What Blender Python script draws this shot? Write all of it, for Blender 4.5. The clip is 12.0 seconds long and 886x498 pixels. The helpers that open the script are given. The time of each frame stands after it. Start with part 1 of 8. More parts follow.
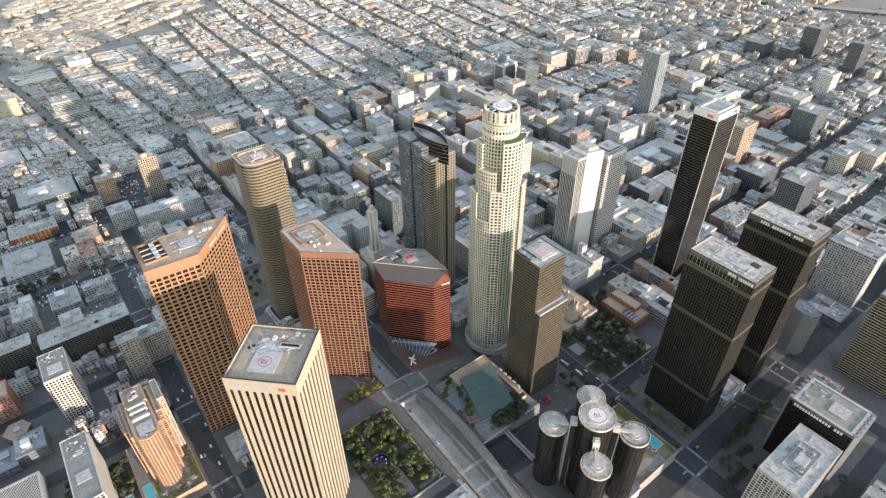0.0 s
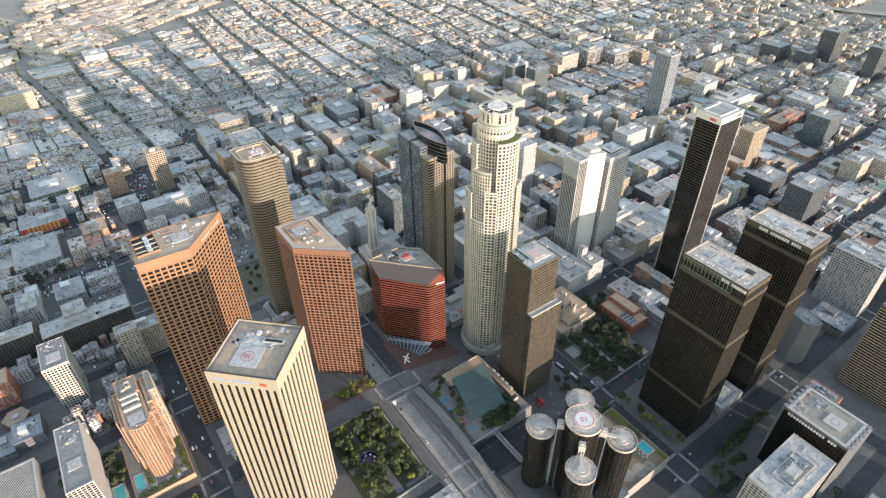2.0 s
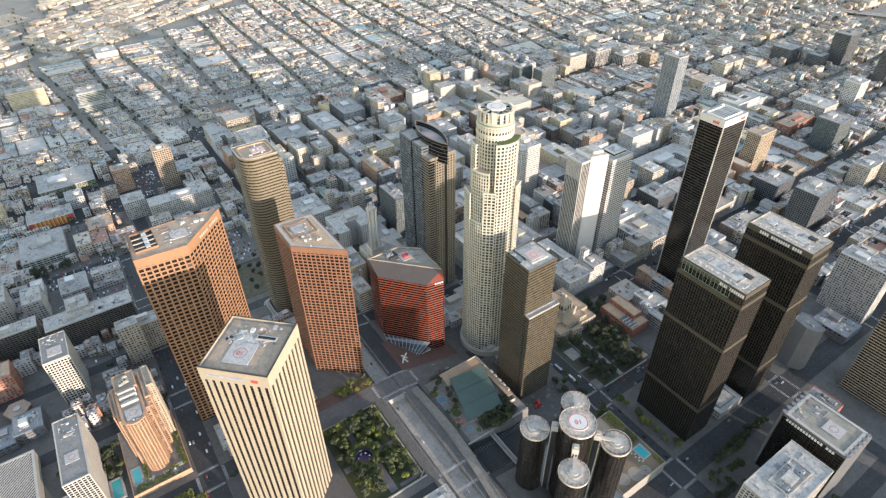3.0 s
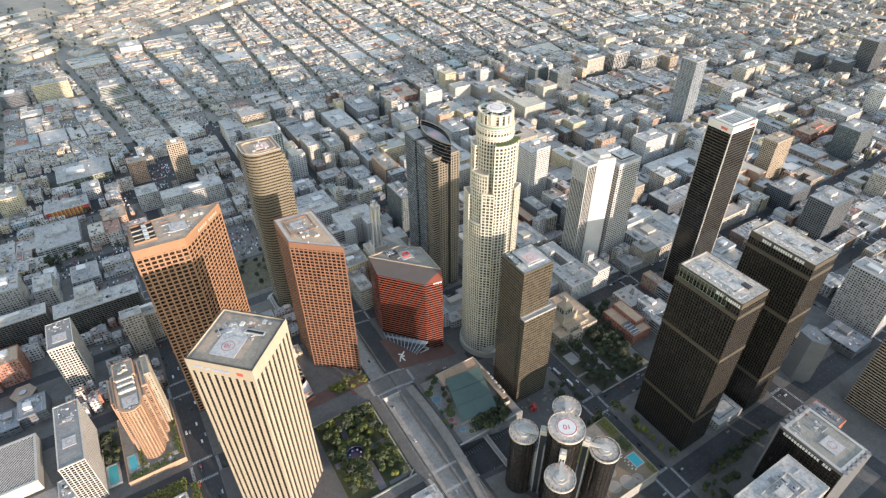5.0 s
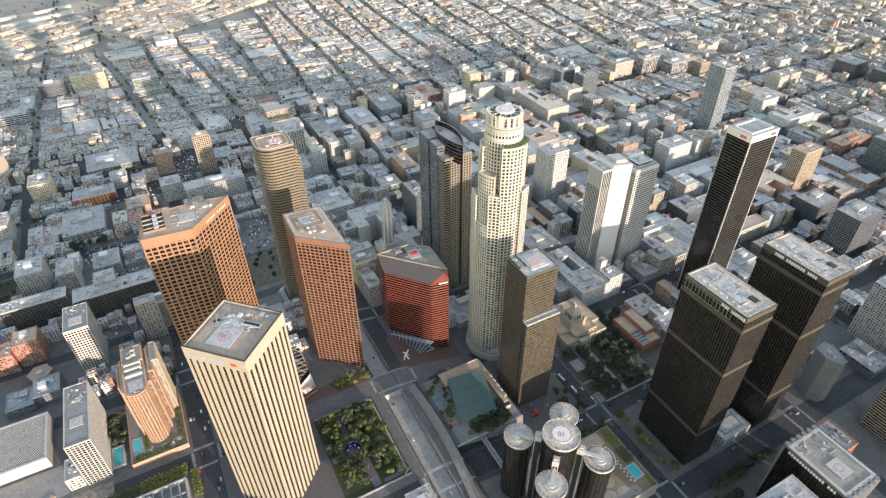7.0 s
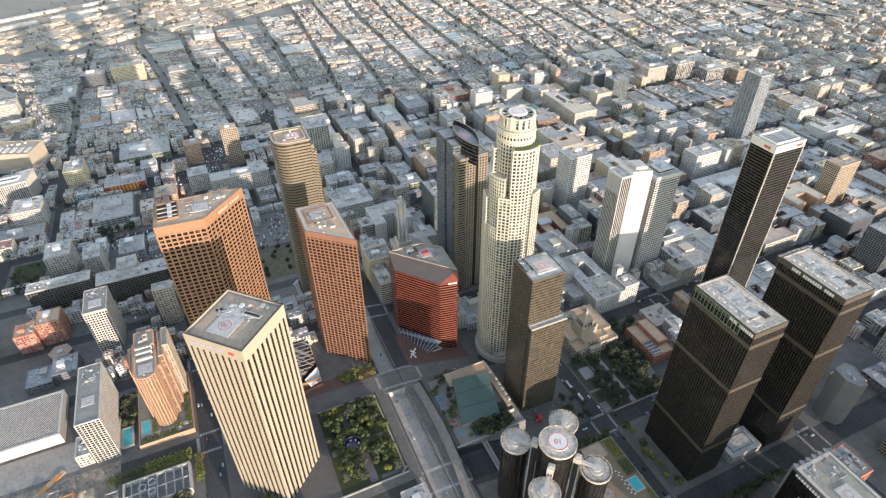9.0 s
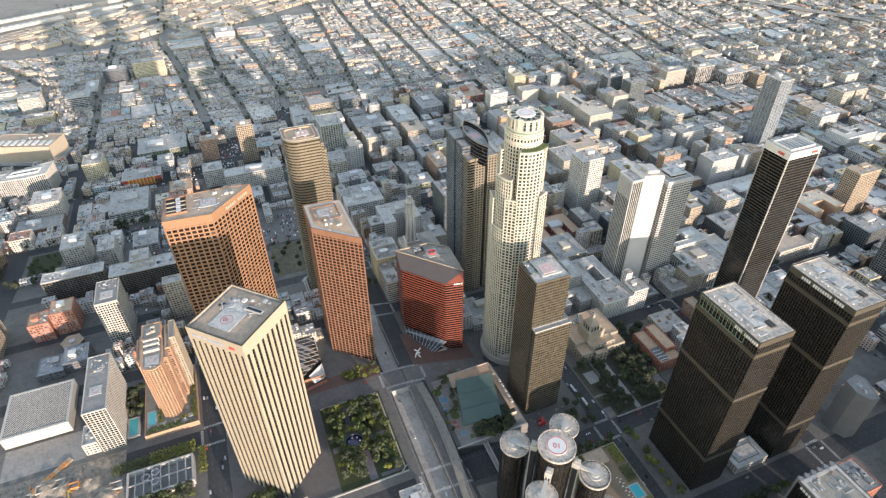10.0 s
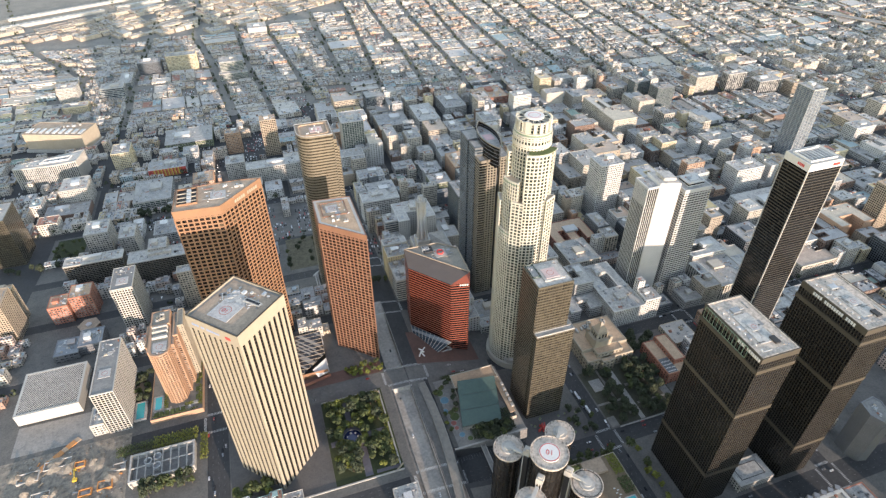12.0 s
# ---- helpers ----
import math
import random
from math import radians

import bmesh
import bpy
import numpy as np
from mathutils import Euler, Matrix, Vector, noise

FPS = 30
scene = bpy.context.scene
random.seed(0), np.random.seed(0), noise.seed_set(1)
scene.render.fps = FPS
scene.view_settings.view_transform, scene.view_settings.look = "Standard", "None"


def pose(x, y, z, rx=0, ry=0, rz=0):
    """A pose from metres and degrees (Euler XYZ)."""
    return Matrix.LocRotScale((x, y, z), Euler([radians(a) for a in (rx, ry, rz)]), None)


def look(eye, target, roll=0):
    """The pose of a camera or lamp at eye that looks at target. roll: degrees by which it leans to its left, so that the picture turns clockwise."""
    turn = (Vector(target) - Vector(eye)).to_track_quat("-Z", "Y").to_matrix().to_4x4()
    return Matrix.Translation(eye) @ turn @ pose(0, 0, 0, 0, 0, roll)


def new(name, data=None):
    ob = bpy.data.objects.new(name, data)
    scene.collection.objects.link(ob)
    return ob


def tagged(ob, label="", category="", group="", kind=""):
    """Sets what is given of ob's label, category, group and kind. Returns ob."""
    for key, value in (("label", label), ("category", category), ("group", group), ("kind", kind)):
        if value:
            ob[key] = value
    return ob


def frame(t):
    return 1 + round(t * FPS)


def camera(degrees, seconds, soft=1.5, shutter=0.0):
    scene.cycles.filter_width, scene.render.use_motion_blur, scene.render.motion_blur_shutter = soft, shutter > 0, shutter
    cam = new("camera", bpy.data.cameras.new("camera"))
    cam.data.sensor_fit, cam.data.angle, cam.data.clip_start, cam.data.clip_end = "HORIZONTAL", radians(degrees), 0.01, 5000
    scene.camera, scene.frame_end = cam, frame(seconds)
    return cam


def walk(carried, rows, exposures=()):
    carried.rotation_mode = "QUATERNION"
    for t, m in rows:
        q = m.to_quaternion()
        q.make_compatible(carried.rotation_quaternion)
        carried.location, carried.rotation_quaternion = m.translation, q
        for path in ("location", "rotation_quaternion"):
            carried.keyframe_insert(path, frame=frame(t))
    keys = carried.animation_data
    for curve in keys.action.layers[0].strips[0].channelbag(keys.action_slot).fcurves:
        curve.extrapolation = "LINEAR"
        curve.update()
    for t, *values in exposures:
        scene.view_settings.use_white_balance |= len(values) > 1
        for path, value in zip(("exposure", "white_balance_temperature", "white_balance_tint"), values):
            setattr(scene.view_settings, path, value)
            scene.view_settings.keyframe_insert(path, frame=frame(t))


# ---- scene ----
cam = camera(75.6, 12.0, soft=1.32)
METRES, EYE, TILT, LEAN, TURN = 148.0, 544.0, 0.0, 0.0, -36.9
ROWS = [
    (0.0, 0.0, 0.0, 0.0, -0.52, -37.49, 0.68),
    (0.5, 0.0392, 0.0001, -0.001, 0.0, -37.51, 0.67),
    (1.0, 0.0796, 0.001, -0.002, 0.47, -37.51, 0.66),
    (1.5, 0.1197, 0.0025, -0.0017, 0.94, -37.53, 0.64),
    (2.0, 0.1604, 0.0041, -0.0012, 1.44, -37.55, 0.63),
    (2.5, 0.2018, 0.0056, -0.0013, 2.04, -37.55, 0.61),
    (3.0, 0.2435, 0.008, -0.0012, 2.65, -37.55, 0.59),
    (5.0, 0.4109, 0.0191, 0.0014, 5.26, -37.56, 0.52),
    (5.5, 0.4529, 0.0235, 0.0001, 6.03, -37.54, 0.52),
    (6.0, 0.4934, 0.0296, 0.0016, 6.91, -37.55, 0.48),
    (6.5, 0.536, 0.0358, 0.0013, 7.89, -37.54, 0.48),
    (8.5, 0.7005, 0.067, -0.0043, 11.73, -37.49, 0.43),
    (9.0, 0.7416, 0.077, -0.0047, 12.81, -37.48, 0.42),
    (9.5, 0.7819, 0.088, -0.0037, 13.88, -37.48, 0.4),
    (10.0, 0.8222, 0.0992, -0.0043, 14.95, -37.47, 0.39),
    (10.5, 0.8623, 0.1108, -0.0045, 16.03, -37.47, 0.37),
    (11.0, 0.9024, 0.1239, -0.0047, 17.1, -37.46, 0.35),
    (11.5, 0.9427, 0.1377, -0.0052, 17.81, -37.46, 0.34),
    (12.0, 0.9822, 0.152, -0.0054, 18.55, -37.46, 0.31),
]
walk(cam, [(t, pose(0, 0, EYE, TILT, LEAN, TURN) @ pose(METRES * x, METRES * y, METRES * z, 90 + pitch, roll, yaw)) for t, x, y, z, yaw, pitch, roll in ROWS],
     exposures=((0.0, 2.31, 7000, 20), (12.0, 2.24, 7050, 21)))

# ---- light ----
SUN_FROM = Vector((0.23, -0.97, 0.0)).normalized()
SUN_UP = radians(7.5)
sun_dir = Vector((SUN_FROM.x * math.cos(SUN_UP), SUN_FROM.y * math.cos(SUN_UP), math.sin(SUN_UP)))
world = bpy.data.worlds.new("sky")
scene.world = world
world.use_nodes = True
wn = world.node_tree.nodes
sky = wn.new("ShaderNodeTexSky")
sky.sky_type = "NISHITA"
sky.sun_disc = False
sky.sun_elevation = SUN_UP
sky.sun_rotation = math.atan2(SUN_FROM.x, SUN_FROM.y)
sky.altitude = 300
sky.air_density = 1.0
sky.dust_density = 0.0
sky.ozone_density = 0.3
wn["Background"].inputs["Strength"].default_value = 0.15
world.node_tree.links.new(sky.outputs["Color"], wn["Background"].inputs["Color"])
sun = new("sun", bpy.data.lights.new("sun", "SUN"))
sun.data.energy = 1.75
sun.data.angle = radians(0.6)
sun.data.color = (1.0, 0.88, 0.74)
sun.matrix_world = look(sun_dir * 900, (0, 0, 0))

# ---- materials ----
def shader(name):
    m = bpy.data.materials.new(name)
    m.use_nodes = True
    nt = m.node_tree
    return m, nt, nt.nodes["Principled BSDF"]


def link(nt, a, b):
    nt.links.new(a, b)


def mathn(nt, op, a, b=None, c=None):
    n = nt.nodes.new("ShaderNodeMath")
    n.operation = op
    for i, v in enumerate((a, b, c)):
        if v is None:
            continue
        if isinstance(v, (int, float)):
            n.inputs[i].default_value = v
        else:
            link(nt, v, n.inputs[i])
    return n.outputs[0]


def noisen(nt, vec, scale, detail=3.0, rough=0.55):
    n = nt.nodes.new("ShaderNodeTexNoise")
    n.inputs["Scale"].default_value = scale
    n.inputs["Detail"].default_value = detail
    n.inputs["Roughness"].default_value = rough
    link(nt, vec, n.inputs["Vector"])
    return n.outputs["Fac"]


def mixc(nt, fac, a, b, mode="MIX"):
    n = nt.nodes.new("ShaderNodeMix")
    n.data_type = "RGBA"
    n.blend_type = mode
    for sock, v in ((n.inputs["Factor"], fac), (n.inputs["A"], a), (n.inputs["B"], b)):
        if isinstance(v, (int, float)):
            sock.default_value = v
        elif isinstance(v, tuple):
            sock.default_value = (*v, 1) if len(v) == 3 else v
        else:
            link(nt, v, sock)
    return n.outputs["Result"]


def ramp(nt, fac, stops, hard=False):
    n = nt.nodes.new("ShaderNodeValToRGB")
    n.color_ramp.interpolation = "CONSTANT" if hard else "LINEAR"
    el = n.color_ramp.elements
    while len(el) < len(stops):
        el.new(0.5)
    for e, (p, c) in zip(el, stops):
        e.position, e.color = p, (*c, 1)
    link(nt, fac, n.inputs["Fac"])
    return n.outputs["Color"]


def place(nt):
    return nt.nodes.new("ShaderNodeNewGeometry").outputs["Position"]


def grime(nt, base, amount, big=0.03, small=0.9):
    """Stains of two sizes on a base colour."""
    p = place(nt)
    a = noisen(nt, p, big * 2.2, 8, 0.68)
    b = noisen(nt, p, small, 4, 0.65)
    f = mathn(nt, "MULTIPLY_ADD", b, 0.7, mathn(nt, "MULTIPLY", a, 0.7))
    f = mathn(nt, "MULTIPLY", mathn(nt, "SUBTRACT", f, 0.5), 3.0)
    n = nt.nodes.new("ShaderNodeClamp")
    link(nt, f, n.inputs["Value"])
    dark = mixc(nt, 1.0, base, (1 - amount, 1 - amount * 0.95, 1 - amount * 0.9), "MULTIPLY")
    return mixc(nt, n.outputs[0], dark, base)


def paint(name, colour, rough=0.75, amount=0.3, metal=0.0, vary=0.0, big=0.03, small=0.9, bump=0.0, spec=0.5):
    """A plain surface with stains; vary: how far each object's tone may differ."""
    m, nt, b = shader(name)
    base = colour
    if vary:
        r = nt.nodes.new("ShaderNodeObjectInfo").outputs["Random"]
        base = mixc(nt, r, tuple(c * (1 - vary) for c in colour), tuple(min(1, c * (1 + vary)) for c in colour))
    link(nt, grime(nt, base, amount, big, small), b.inputs["Base Color"])
    b.inputs["Roughness"].default_value = rough
    b.inputs["Metallic"].default_value = metal
    b.inputs["Specular IOR Level"].default_value = spec
    if bump:
        bn = nt.nodes.new("ShaderNodeBump")
        bn.inputs["Strength"].default_value = bump
        link(nt, noisen(nt, place(nt), 1.5, 4), bn.inputs["Height"])
        link(nt, bn.outputs["Normal"], b.inputs["Normal"])
    return m


def uvcells(nt, w, h):
    """Whole and broken part of the wall's metres, in cells w by h."""
    uv = nt.nodes.new("ShaderNodeUVMap").outputs["UV"]
    s = nt.nodes.new("ShaderNodeSeparateXYZ")
    link(nt, uv, s.inputs[0])
    u, v = mathn(nt, "DIVIDE", s.outputs[0], w), mathn(nt, "DIVIDE", s.outputs[1], h)
    return u, v


def cellnoise(nt, u, v):
    c = nt.nodes.new("ShaderNodeCombineXYZ")
    link(nt, mathn(nt, "FLOOR", u), c.inputs[0])
    link(nt, mathn(nt, "FLOOR", v), c.inputs[1])
    n = nt.nodes.new("ShaderNodeTexWhiteNoise")
    n.noise_dimensions = "3D"
    r = nt.nodes.new("ShaderNodeObjectInfo").outputs["Random"]
    link(nt, mathn(nt, "MULTIPLY", r, 50.0), c.inputs[2])
    link(nt, c.outputs[0], n.inputs["Vector"])
    return n.outputs["Value"]


def glazing(name, tint, blind=(0.25, 0.24, 0.22), cell=(3.0, 3.9), rough=0.08, share=0.25, metal=0.0, spec=0.8):
    """Window glass seen from outside: dark rooms, some blinds drawn."""
    m, nt, b = shader(name)
    u, v = uvcells(nt, *cell)
    k = cellnoise(nt, u, v)
    drawn = mathn(nt, "GREATER_THAN", k, 1 - share)
    tone = mixc(nt, k, tuple(c * 0.6 for c in tint), tuple(c * 1.3 for c in tint))
    link(nt, mixc(nt, mathn(nt, "MULTIPLY", drawn, 0.7), tone, blind), b.inputs["Base Color"])
    link(nt, mathn(nt, "MULTIPLY_ADD", k, 0.12, rough), b.inputs["Roughness"])
    b.inputs["Metallic"].default_value = metal
    b.inputs["Specular IOR Level"].default_value = spec
    bn = nt.nodes.new("ShaderNodeBump")
    bn.inputs["Strength"].default_value = 0.05
    link(nt, noisen(nt, place(nt), 0.25, 2), bn.inputs["Height"])
    link(nt, bn.outputs["Normal"], b.inputs["Normal"])
    return m


def town_wall(name, stops, bay=3.9, storey=3.8, island=True, share=(0.6, 0.56)):
    """Rendered or brick walls with rows of small windows, each house in its own tone."""
    m, nt, b = shader(name)
    if island:
        r = nt.nodes.new("ShaderNodeNewGeometry").outputs["Random Per Island"]
    else:
        r = nt.nodes.new("ShaderNodeObjectInfo").outputs["Random"]
    col = grime(nt, ramp(nt, r, stops, True), 0.3, 0.05, 0.7)
    u, v = uvcells(nt, bay, storey)
    uf, vf = mathn(nt, "FRACT", u), mathn(nt, "FRACT", v)
    inu = mathn(nt, "LESS_THAN", mathn(nt, "ABSOLUTE", mathn(nt, "SUBTRACT", uf, 0.5)), share[0] / 2)
    inv = mathn(nt, "LESS_THAN", mathn(nt, "ABSOLUTE", mathn(nt, "SUBTRACT", vf, 0.55)), share[1] / 2)
    has = mathn(nt, "LESS_THAN", cellnoise(nt, u, v), 0.85)
    win = mathn(nt, "MULTIPLY", mathn(nt, "MULTIPLY", inu, inv), has)
    k = cellnoise(nt, mathn(nt, "ADD", u, 31.0), v)
    pane = mixc(nt, mathn(nt, "POWER", k, 3.0), (0.02, 0.023, 0.027), (0.16, 0.16, 0.15))
    link(nt, mixc(nt, win, col, pane), b.inputs["Base Color"])
    link(nt, mathn(nt, "MULTIPLY_ADD", win, -0.5, 0.85), b.inputs["Roughness"])
    link(nt, mathn(nt, "MULTIPLY_ADD", win, -0.25, 0.45), b.inputs["Specular IOR Level"])
    bn = nt.nodes.new("ShaderNodeBump")
    bn.inputs["Strength"].default_value = 0.6
    bn.inputs["Distance"].default_value = 0.3
    link(nt, mathn(nt, "SUBTRACT", 1.0, win), bn.inputs["Height"])
    link(nt, bn.outputs["Normal"], b.inputs["Normal"])
    return m


def roofing(name, stops, island=True):
    m, nt, b = shader(name)
    if island:
        r = nt.nodes.new("ShaderNodeNewGeometry").outputs["Random Per Island"]
    else:
        r = nt.nodes.new("ShaderNodeObjectInfo").outputs["Random"]
    c = ramp(nt, r, stops, True)
    p = place(nt)
    streak = noisen(nt, p, 0.22, 8, 0.75)
    c = mixc(nt, mathn(nt, "MULTIPLY", streak, 0.6), c, mixc(nt, 1.0, c, (0.55, 0.56, 0.57), "MULTIPLY"))
    link(nt, grime(nt, c, 0.35, 0.04, 0.6), b.inputs["Base Color"])
    b.inputs["Roughness"].default_value = 0.8
    return m


WALL_TONES = [(0.0, (0.50, 0.46, 0.40)), (0.10, (0.58, 0.555, 0.52)), (0.20, (0.42, 0.38, 0.33)), (0.28, (0.64, 0.62, 0.59)), (0.40, (0.56, 0.45, 0.40)), (0.47, (0.48, 0.46, 0.44)), (0.54, (0.60, 0.50, 0.36)),
              (0.59, (0.36, 0.22, 0.17)), (0.64, (0.38, 0.44, 0.47)), (0.69, (0.56, 0.49, 0.41)), (0.78, (0.33, 0.33, 0.34)), (0.84, (0.60, 0.54, 0.47)), (0.91, (0.46, 0.20, 0.13)), (0.95, (0.27, 0.40, 0.40)), (0.98, (0.42, 0.46, 0.28))]
ROOF_TONES = [(0.0, (0.58, 0.57, 0.56)), (0.14, (0.46, 0.455, 0.45)), (0.28, (0.68, 0.66, 0.63)), (0.42, (0.36, 0.36, 0.365)), (0.52, (0.54, 0.50, 0.45)), (0.60, (0.56, 0.48, 0.39)),
              (0.70, (0.62, 0.61, 0.60)), (0.80, (0.43, 0.40, 0.37)), (0.87, (0.40, 0.48, 0.50)), (0.91, (0.25, 0.25, 0.26)), (0.95, (0.46, 0.25, 0.18)), (0.98, (0.52, 0.42, 0.25))]
# far house tones, warmer and with lifted darks: distance haze put into the colours
FAR_WALLS = [(0.0, (0.52, 0.44, 0.35)), (0.16, (0.56, 0.50, 0.43)), (0.36, (0.45, 0.39, 0.33)), (0.52, (0.60, 0.55, 0.48)), (0.7, (0.54, 0.42, 0.29)), (0.8, (0.46, 0.30, 0.22)), (0.86, (0.56, 0.54, 0.51)), (0.96, (0.36, 0.44, 0.46))]
FAR_ROOFS = [(0.0, (0.62, 0.57, 0.50)), (0.14, (0.54, 0.51, 0.47)), (0.28, (0.68, 0.64, 0.58)), (0.42, (0.48, 0.46, 0.44)), (0.52, (0.62, 0.54, 0.43)), (0.64, (0.60, 0.57, 0.54)), (0.76, (0.56, 0.44, 0.35)), (0.84, (0.38, 0.48, 0.48)), (0.90, (0.48, 0.23, 0.16)), (0.94, (0.56, 0.46, 0.26)), (0.97, (0.26, 0.36, 0.30))]
town_walls = town_wall("town_walls", FAR_WALLS)
town_roofs = roofing("town_roofs", FAR_ROOFS)
house_walls = town_wall("house_walls", WALL_TONES, island=False)
house_roofs = roofing("house_roofs", ROOF_TONES, island=False)
SHED_TONES = [(0.0, (0.52, 0.45, 0.37)), (0.2, (0.60, 0.54, 0.46)), (0.38, (0.42, 0.36, 0.30)), (0.54, (0.62, 0.58, 0.52)), (0.68, (0.36, 0.31, 0.26)), (0.8, (0.48, 0.33, 0.25)), (0.88, (0.44, 0.45, 0.43))]
shed_roofs = roofing("shed_roofs", SHED_TONES)
shed_walls = town_wall("shed_walls", [(0.0, (0.48, 0.40, 0.31)), (0.4, (0.54, 0.47, 0.38)), (0.75, (0.38, 0.31, 0.25))], 7.0, 6.0, True, (0.3, 0.2))

unit_tones = roofing("unit_tones", [(0.0, (0.55, 0.55, 0.54)), (0.25, (0.30, 0.30, 0.30)), (0.45, (0.56, 0.54, 0.51)), (0.62, (0.12, 0.12, 0.125)), (0.75, (0.46, 0.40, 0.33)), (0.88, (0.40, 0.42, 0.44)), (0.96, (0.35, 0.16, 0.11))])
earth_tones = roofing("earth_tones", [(0.0, (0.24, 0.20, 0.16)), (0.3, (0.34, 0.30, 0.25)), (0.6, (0.20, 0.19, 0.18)), (0.85, (0.42, 0.39, 0.35)), (0.95, (0.42, 0.20, 0.09))])
asphalt = paint("asphalt", (0.055, 0.056, 0.058), 0.9, 0.4, big=0.02, small=0.35)
road_paint = paint("road_paint", (0.55, 0.55, 0.53), 0.8, 0.5, small=1.5)
pavement_mat = paint("pavement_mat", (0.15, 0.142, 0.13), 0.9, 0.45, big=0.04, small=0.5)
# real pale paving; on the far ground its paleness also stands in for haze
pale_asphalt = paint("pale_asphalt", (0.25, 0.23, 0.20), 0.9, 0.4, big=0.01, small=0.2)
gravel = paint("gravel", (0.46, 0.38, 0.29), 0.95, 0.4, big=0.02, small=0.2)
track_mat = paint("track_mat", (0.20, 0.175, 0.15), 0.9, 0.3)
concrete = paint("concrete", (0.29, 0.275, 0.255), 0.85, 0.4, big=0.05, small=0.4)
pale_concrete = paint("pale_concrete", (0.42, 0.40, 0.37), 0.85, 0.35, big=0.06, small=0.5)
dirt = paint("dirt", (0.30, 0.255, 0.205), 0.95, 0.65, big=0.05, small=0.25, bump=0.8)
scrub = paint("scrub", (0.13, 0.115, 0.075), 0.95, 0.6, big=0.06, small=0.3, bump=0.3)
lawn = paint("lawn", (0.05, 0.062, 0.025), 0.95, 0.5, big=0.08, small=0.8, bump=0.4)
terrace_tile = paint("terrace_tile", (0.24, 0.175, 0.115), 0.9, 0.4, small=0.6)
brick_paving = paint("brick_paving", (0.15, 0.085, 0.068), 0.9, 0.35, big=0.05, small=0.9)
roof_grey = paint("roof_grey", (0.385, 0.37, 0.345), 0.85, 0.45, big=0.06, small=0.5)
roof_white = paint("roof_white", (0.51, 0.485, 0.445), 0.8, 0.55, big=0.06, small=0.4)
roof_stained = paint("roof_stained", (0.60, 0.50, 0.41), 0.85, 0.6, big=0.09, small=0.35)
roof_brown = paint("roof_brown", (0.42, 0.315, 0.23), 0.85, 0.4, big=0.07, small=0.5)
roof_tan = paint("roof_tan", (0.50, 0.35, 0.235), 0.85, 0.35, big=0.07, small=0.5)
metal_grey = paint("metal_grey", (0.42, 0.43, 0.44), 0.5, 0.3, 0.6, vary=0.3)
metal_pale = paint("metal_pale", (0.54, 0.535, 0.525), 0.5, 0.3, 0.2, vary=0.15)
white_paint = paint("white_paint", (0.64, 0.62, 0.59), 0.7, 0.2)
red_paint = paint("red_paint", (0.55, 0.07, 0.06), 0.7, 0.2)
pad_red = paint("pad_red_line", (0.42, 0.12, 0.10), 0.8, 0.35)
pad_base = paint("pad_base", (0.46, 0.44, 0.42), 0.85, 0.4, big=0.08, small=0.4)
dark_paint = paint("dark_paint", (0.03, 0.03, 0.033), 0.6, 0.2)
cream = paint("cream", (0.345, 0.30, 0.232), 0.7, 0.12, big=0.03, small=0.3)
brown_granite = paint("brown_granite", (0.27, 0.148, 0.085), 0.6, 0.2, big=0.03, small=0.6)
pink_granite = paint("pink_granite", (0.24, 0.122, 0.077), 0.6, 0.2, big=0.03, small=0.6)
red_granite = paint("red_granite", (0.27, 0.072, 0.042), 0.45, 0.2, big=0.03, small=0.6)
plum_metal = paint("plum_metal", (0.105, 0.088, 0.08), 0.6, 0.2, 0.0)
bronze_metal = paint("bronze_metal", (0.06, 0.044, 0.026), 0.5, 0.25, 0.2)
black_bronze = paint("black_bronze", (0.010, 0.008, 0.006), 0.42, 0.25, 0.0)
dark_bronze = paint("dark_bronze", (0.034, 0.030, 0.023), 0.5, 0.25, 0.0)
louvre_metal = paint("louvre_metal", (0.085, 0.072, 0.054), 0.5, 0.2, 0.2)
cool_grey = paint("cool_grey", (0.22, 0.225, 0.235), 0.5, 0.2, 0.3)
roof_ochre = paint("roof_ochre", (0.30, 0.275, 0.23), 0.85, 0.4, small=0.5)
olive_metal = paint("olive_metal", (0.125, 0.111, 0.082), 0.4, 0.15, 0.3)
gold_metal = paint("gold_metal", (0.215, 0.188, 0.142), 0.42, 0.12, 0.35)
slate_metal = paint("slate_metal", (0.12, 0.132, 0.145), 0.5, 0.2, 0.1)
tan_granite = paint("tan_granite", (0.38, 0.31, 0.235), 0.6, 0.2)
olive_stone = paint("olive_stone", (0.21, 0.182, 0.14), 0.6, 0.2)
planted_ledge = paint("planted_ledge", (0.10, 0.13, 0.045), 0.9, 0.5, small=0.5)
ivory = paint("ivory", (0.50, 0.475, 0.40), 0.7, 0.15, big=0.03, small=0.4)
green_copper = paint("green_copper", (0.19, 0.26, 0.19), 0.8, 0.3)
teal_roof = paint("teal_roof", (0.075, 0.13, 0.115), 0.6, 0.25, big=0.05, small=0.4)
terracotta = paint("terracotta", (0.36, 0.15, 0.10), 0.8, 0.3)
salmon = paint("salmon", (0.44, 0.27, 0.175), 0.75, 0.2)
white_concrete = paint("white_concrete", (0.55, 0.54, 0.515), 0.75, 0.2)
beige = paint("beige", (0.47, 0.42, 0.35), 0.8, 0.25)
grey_stone = paint("grey_stone", (0.46, 0.45, 0.43), 0.8, 0.25)
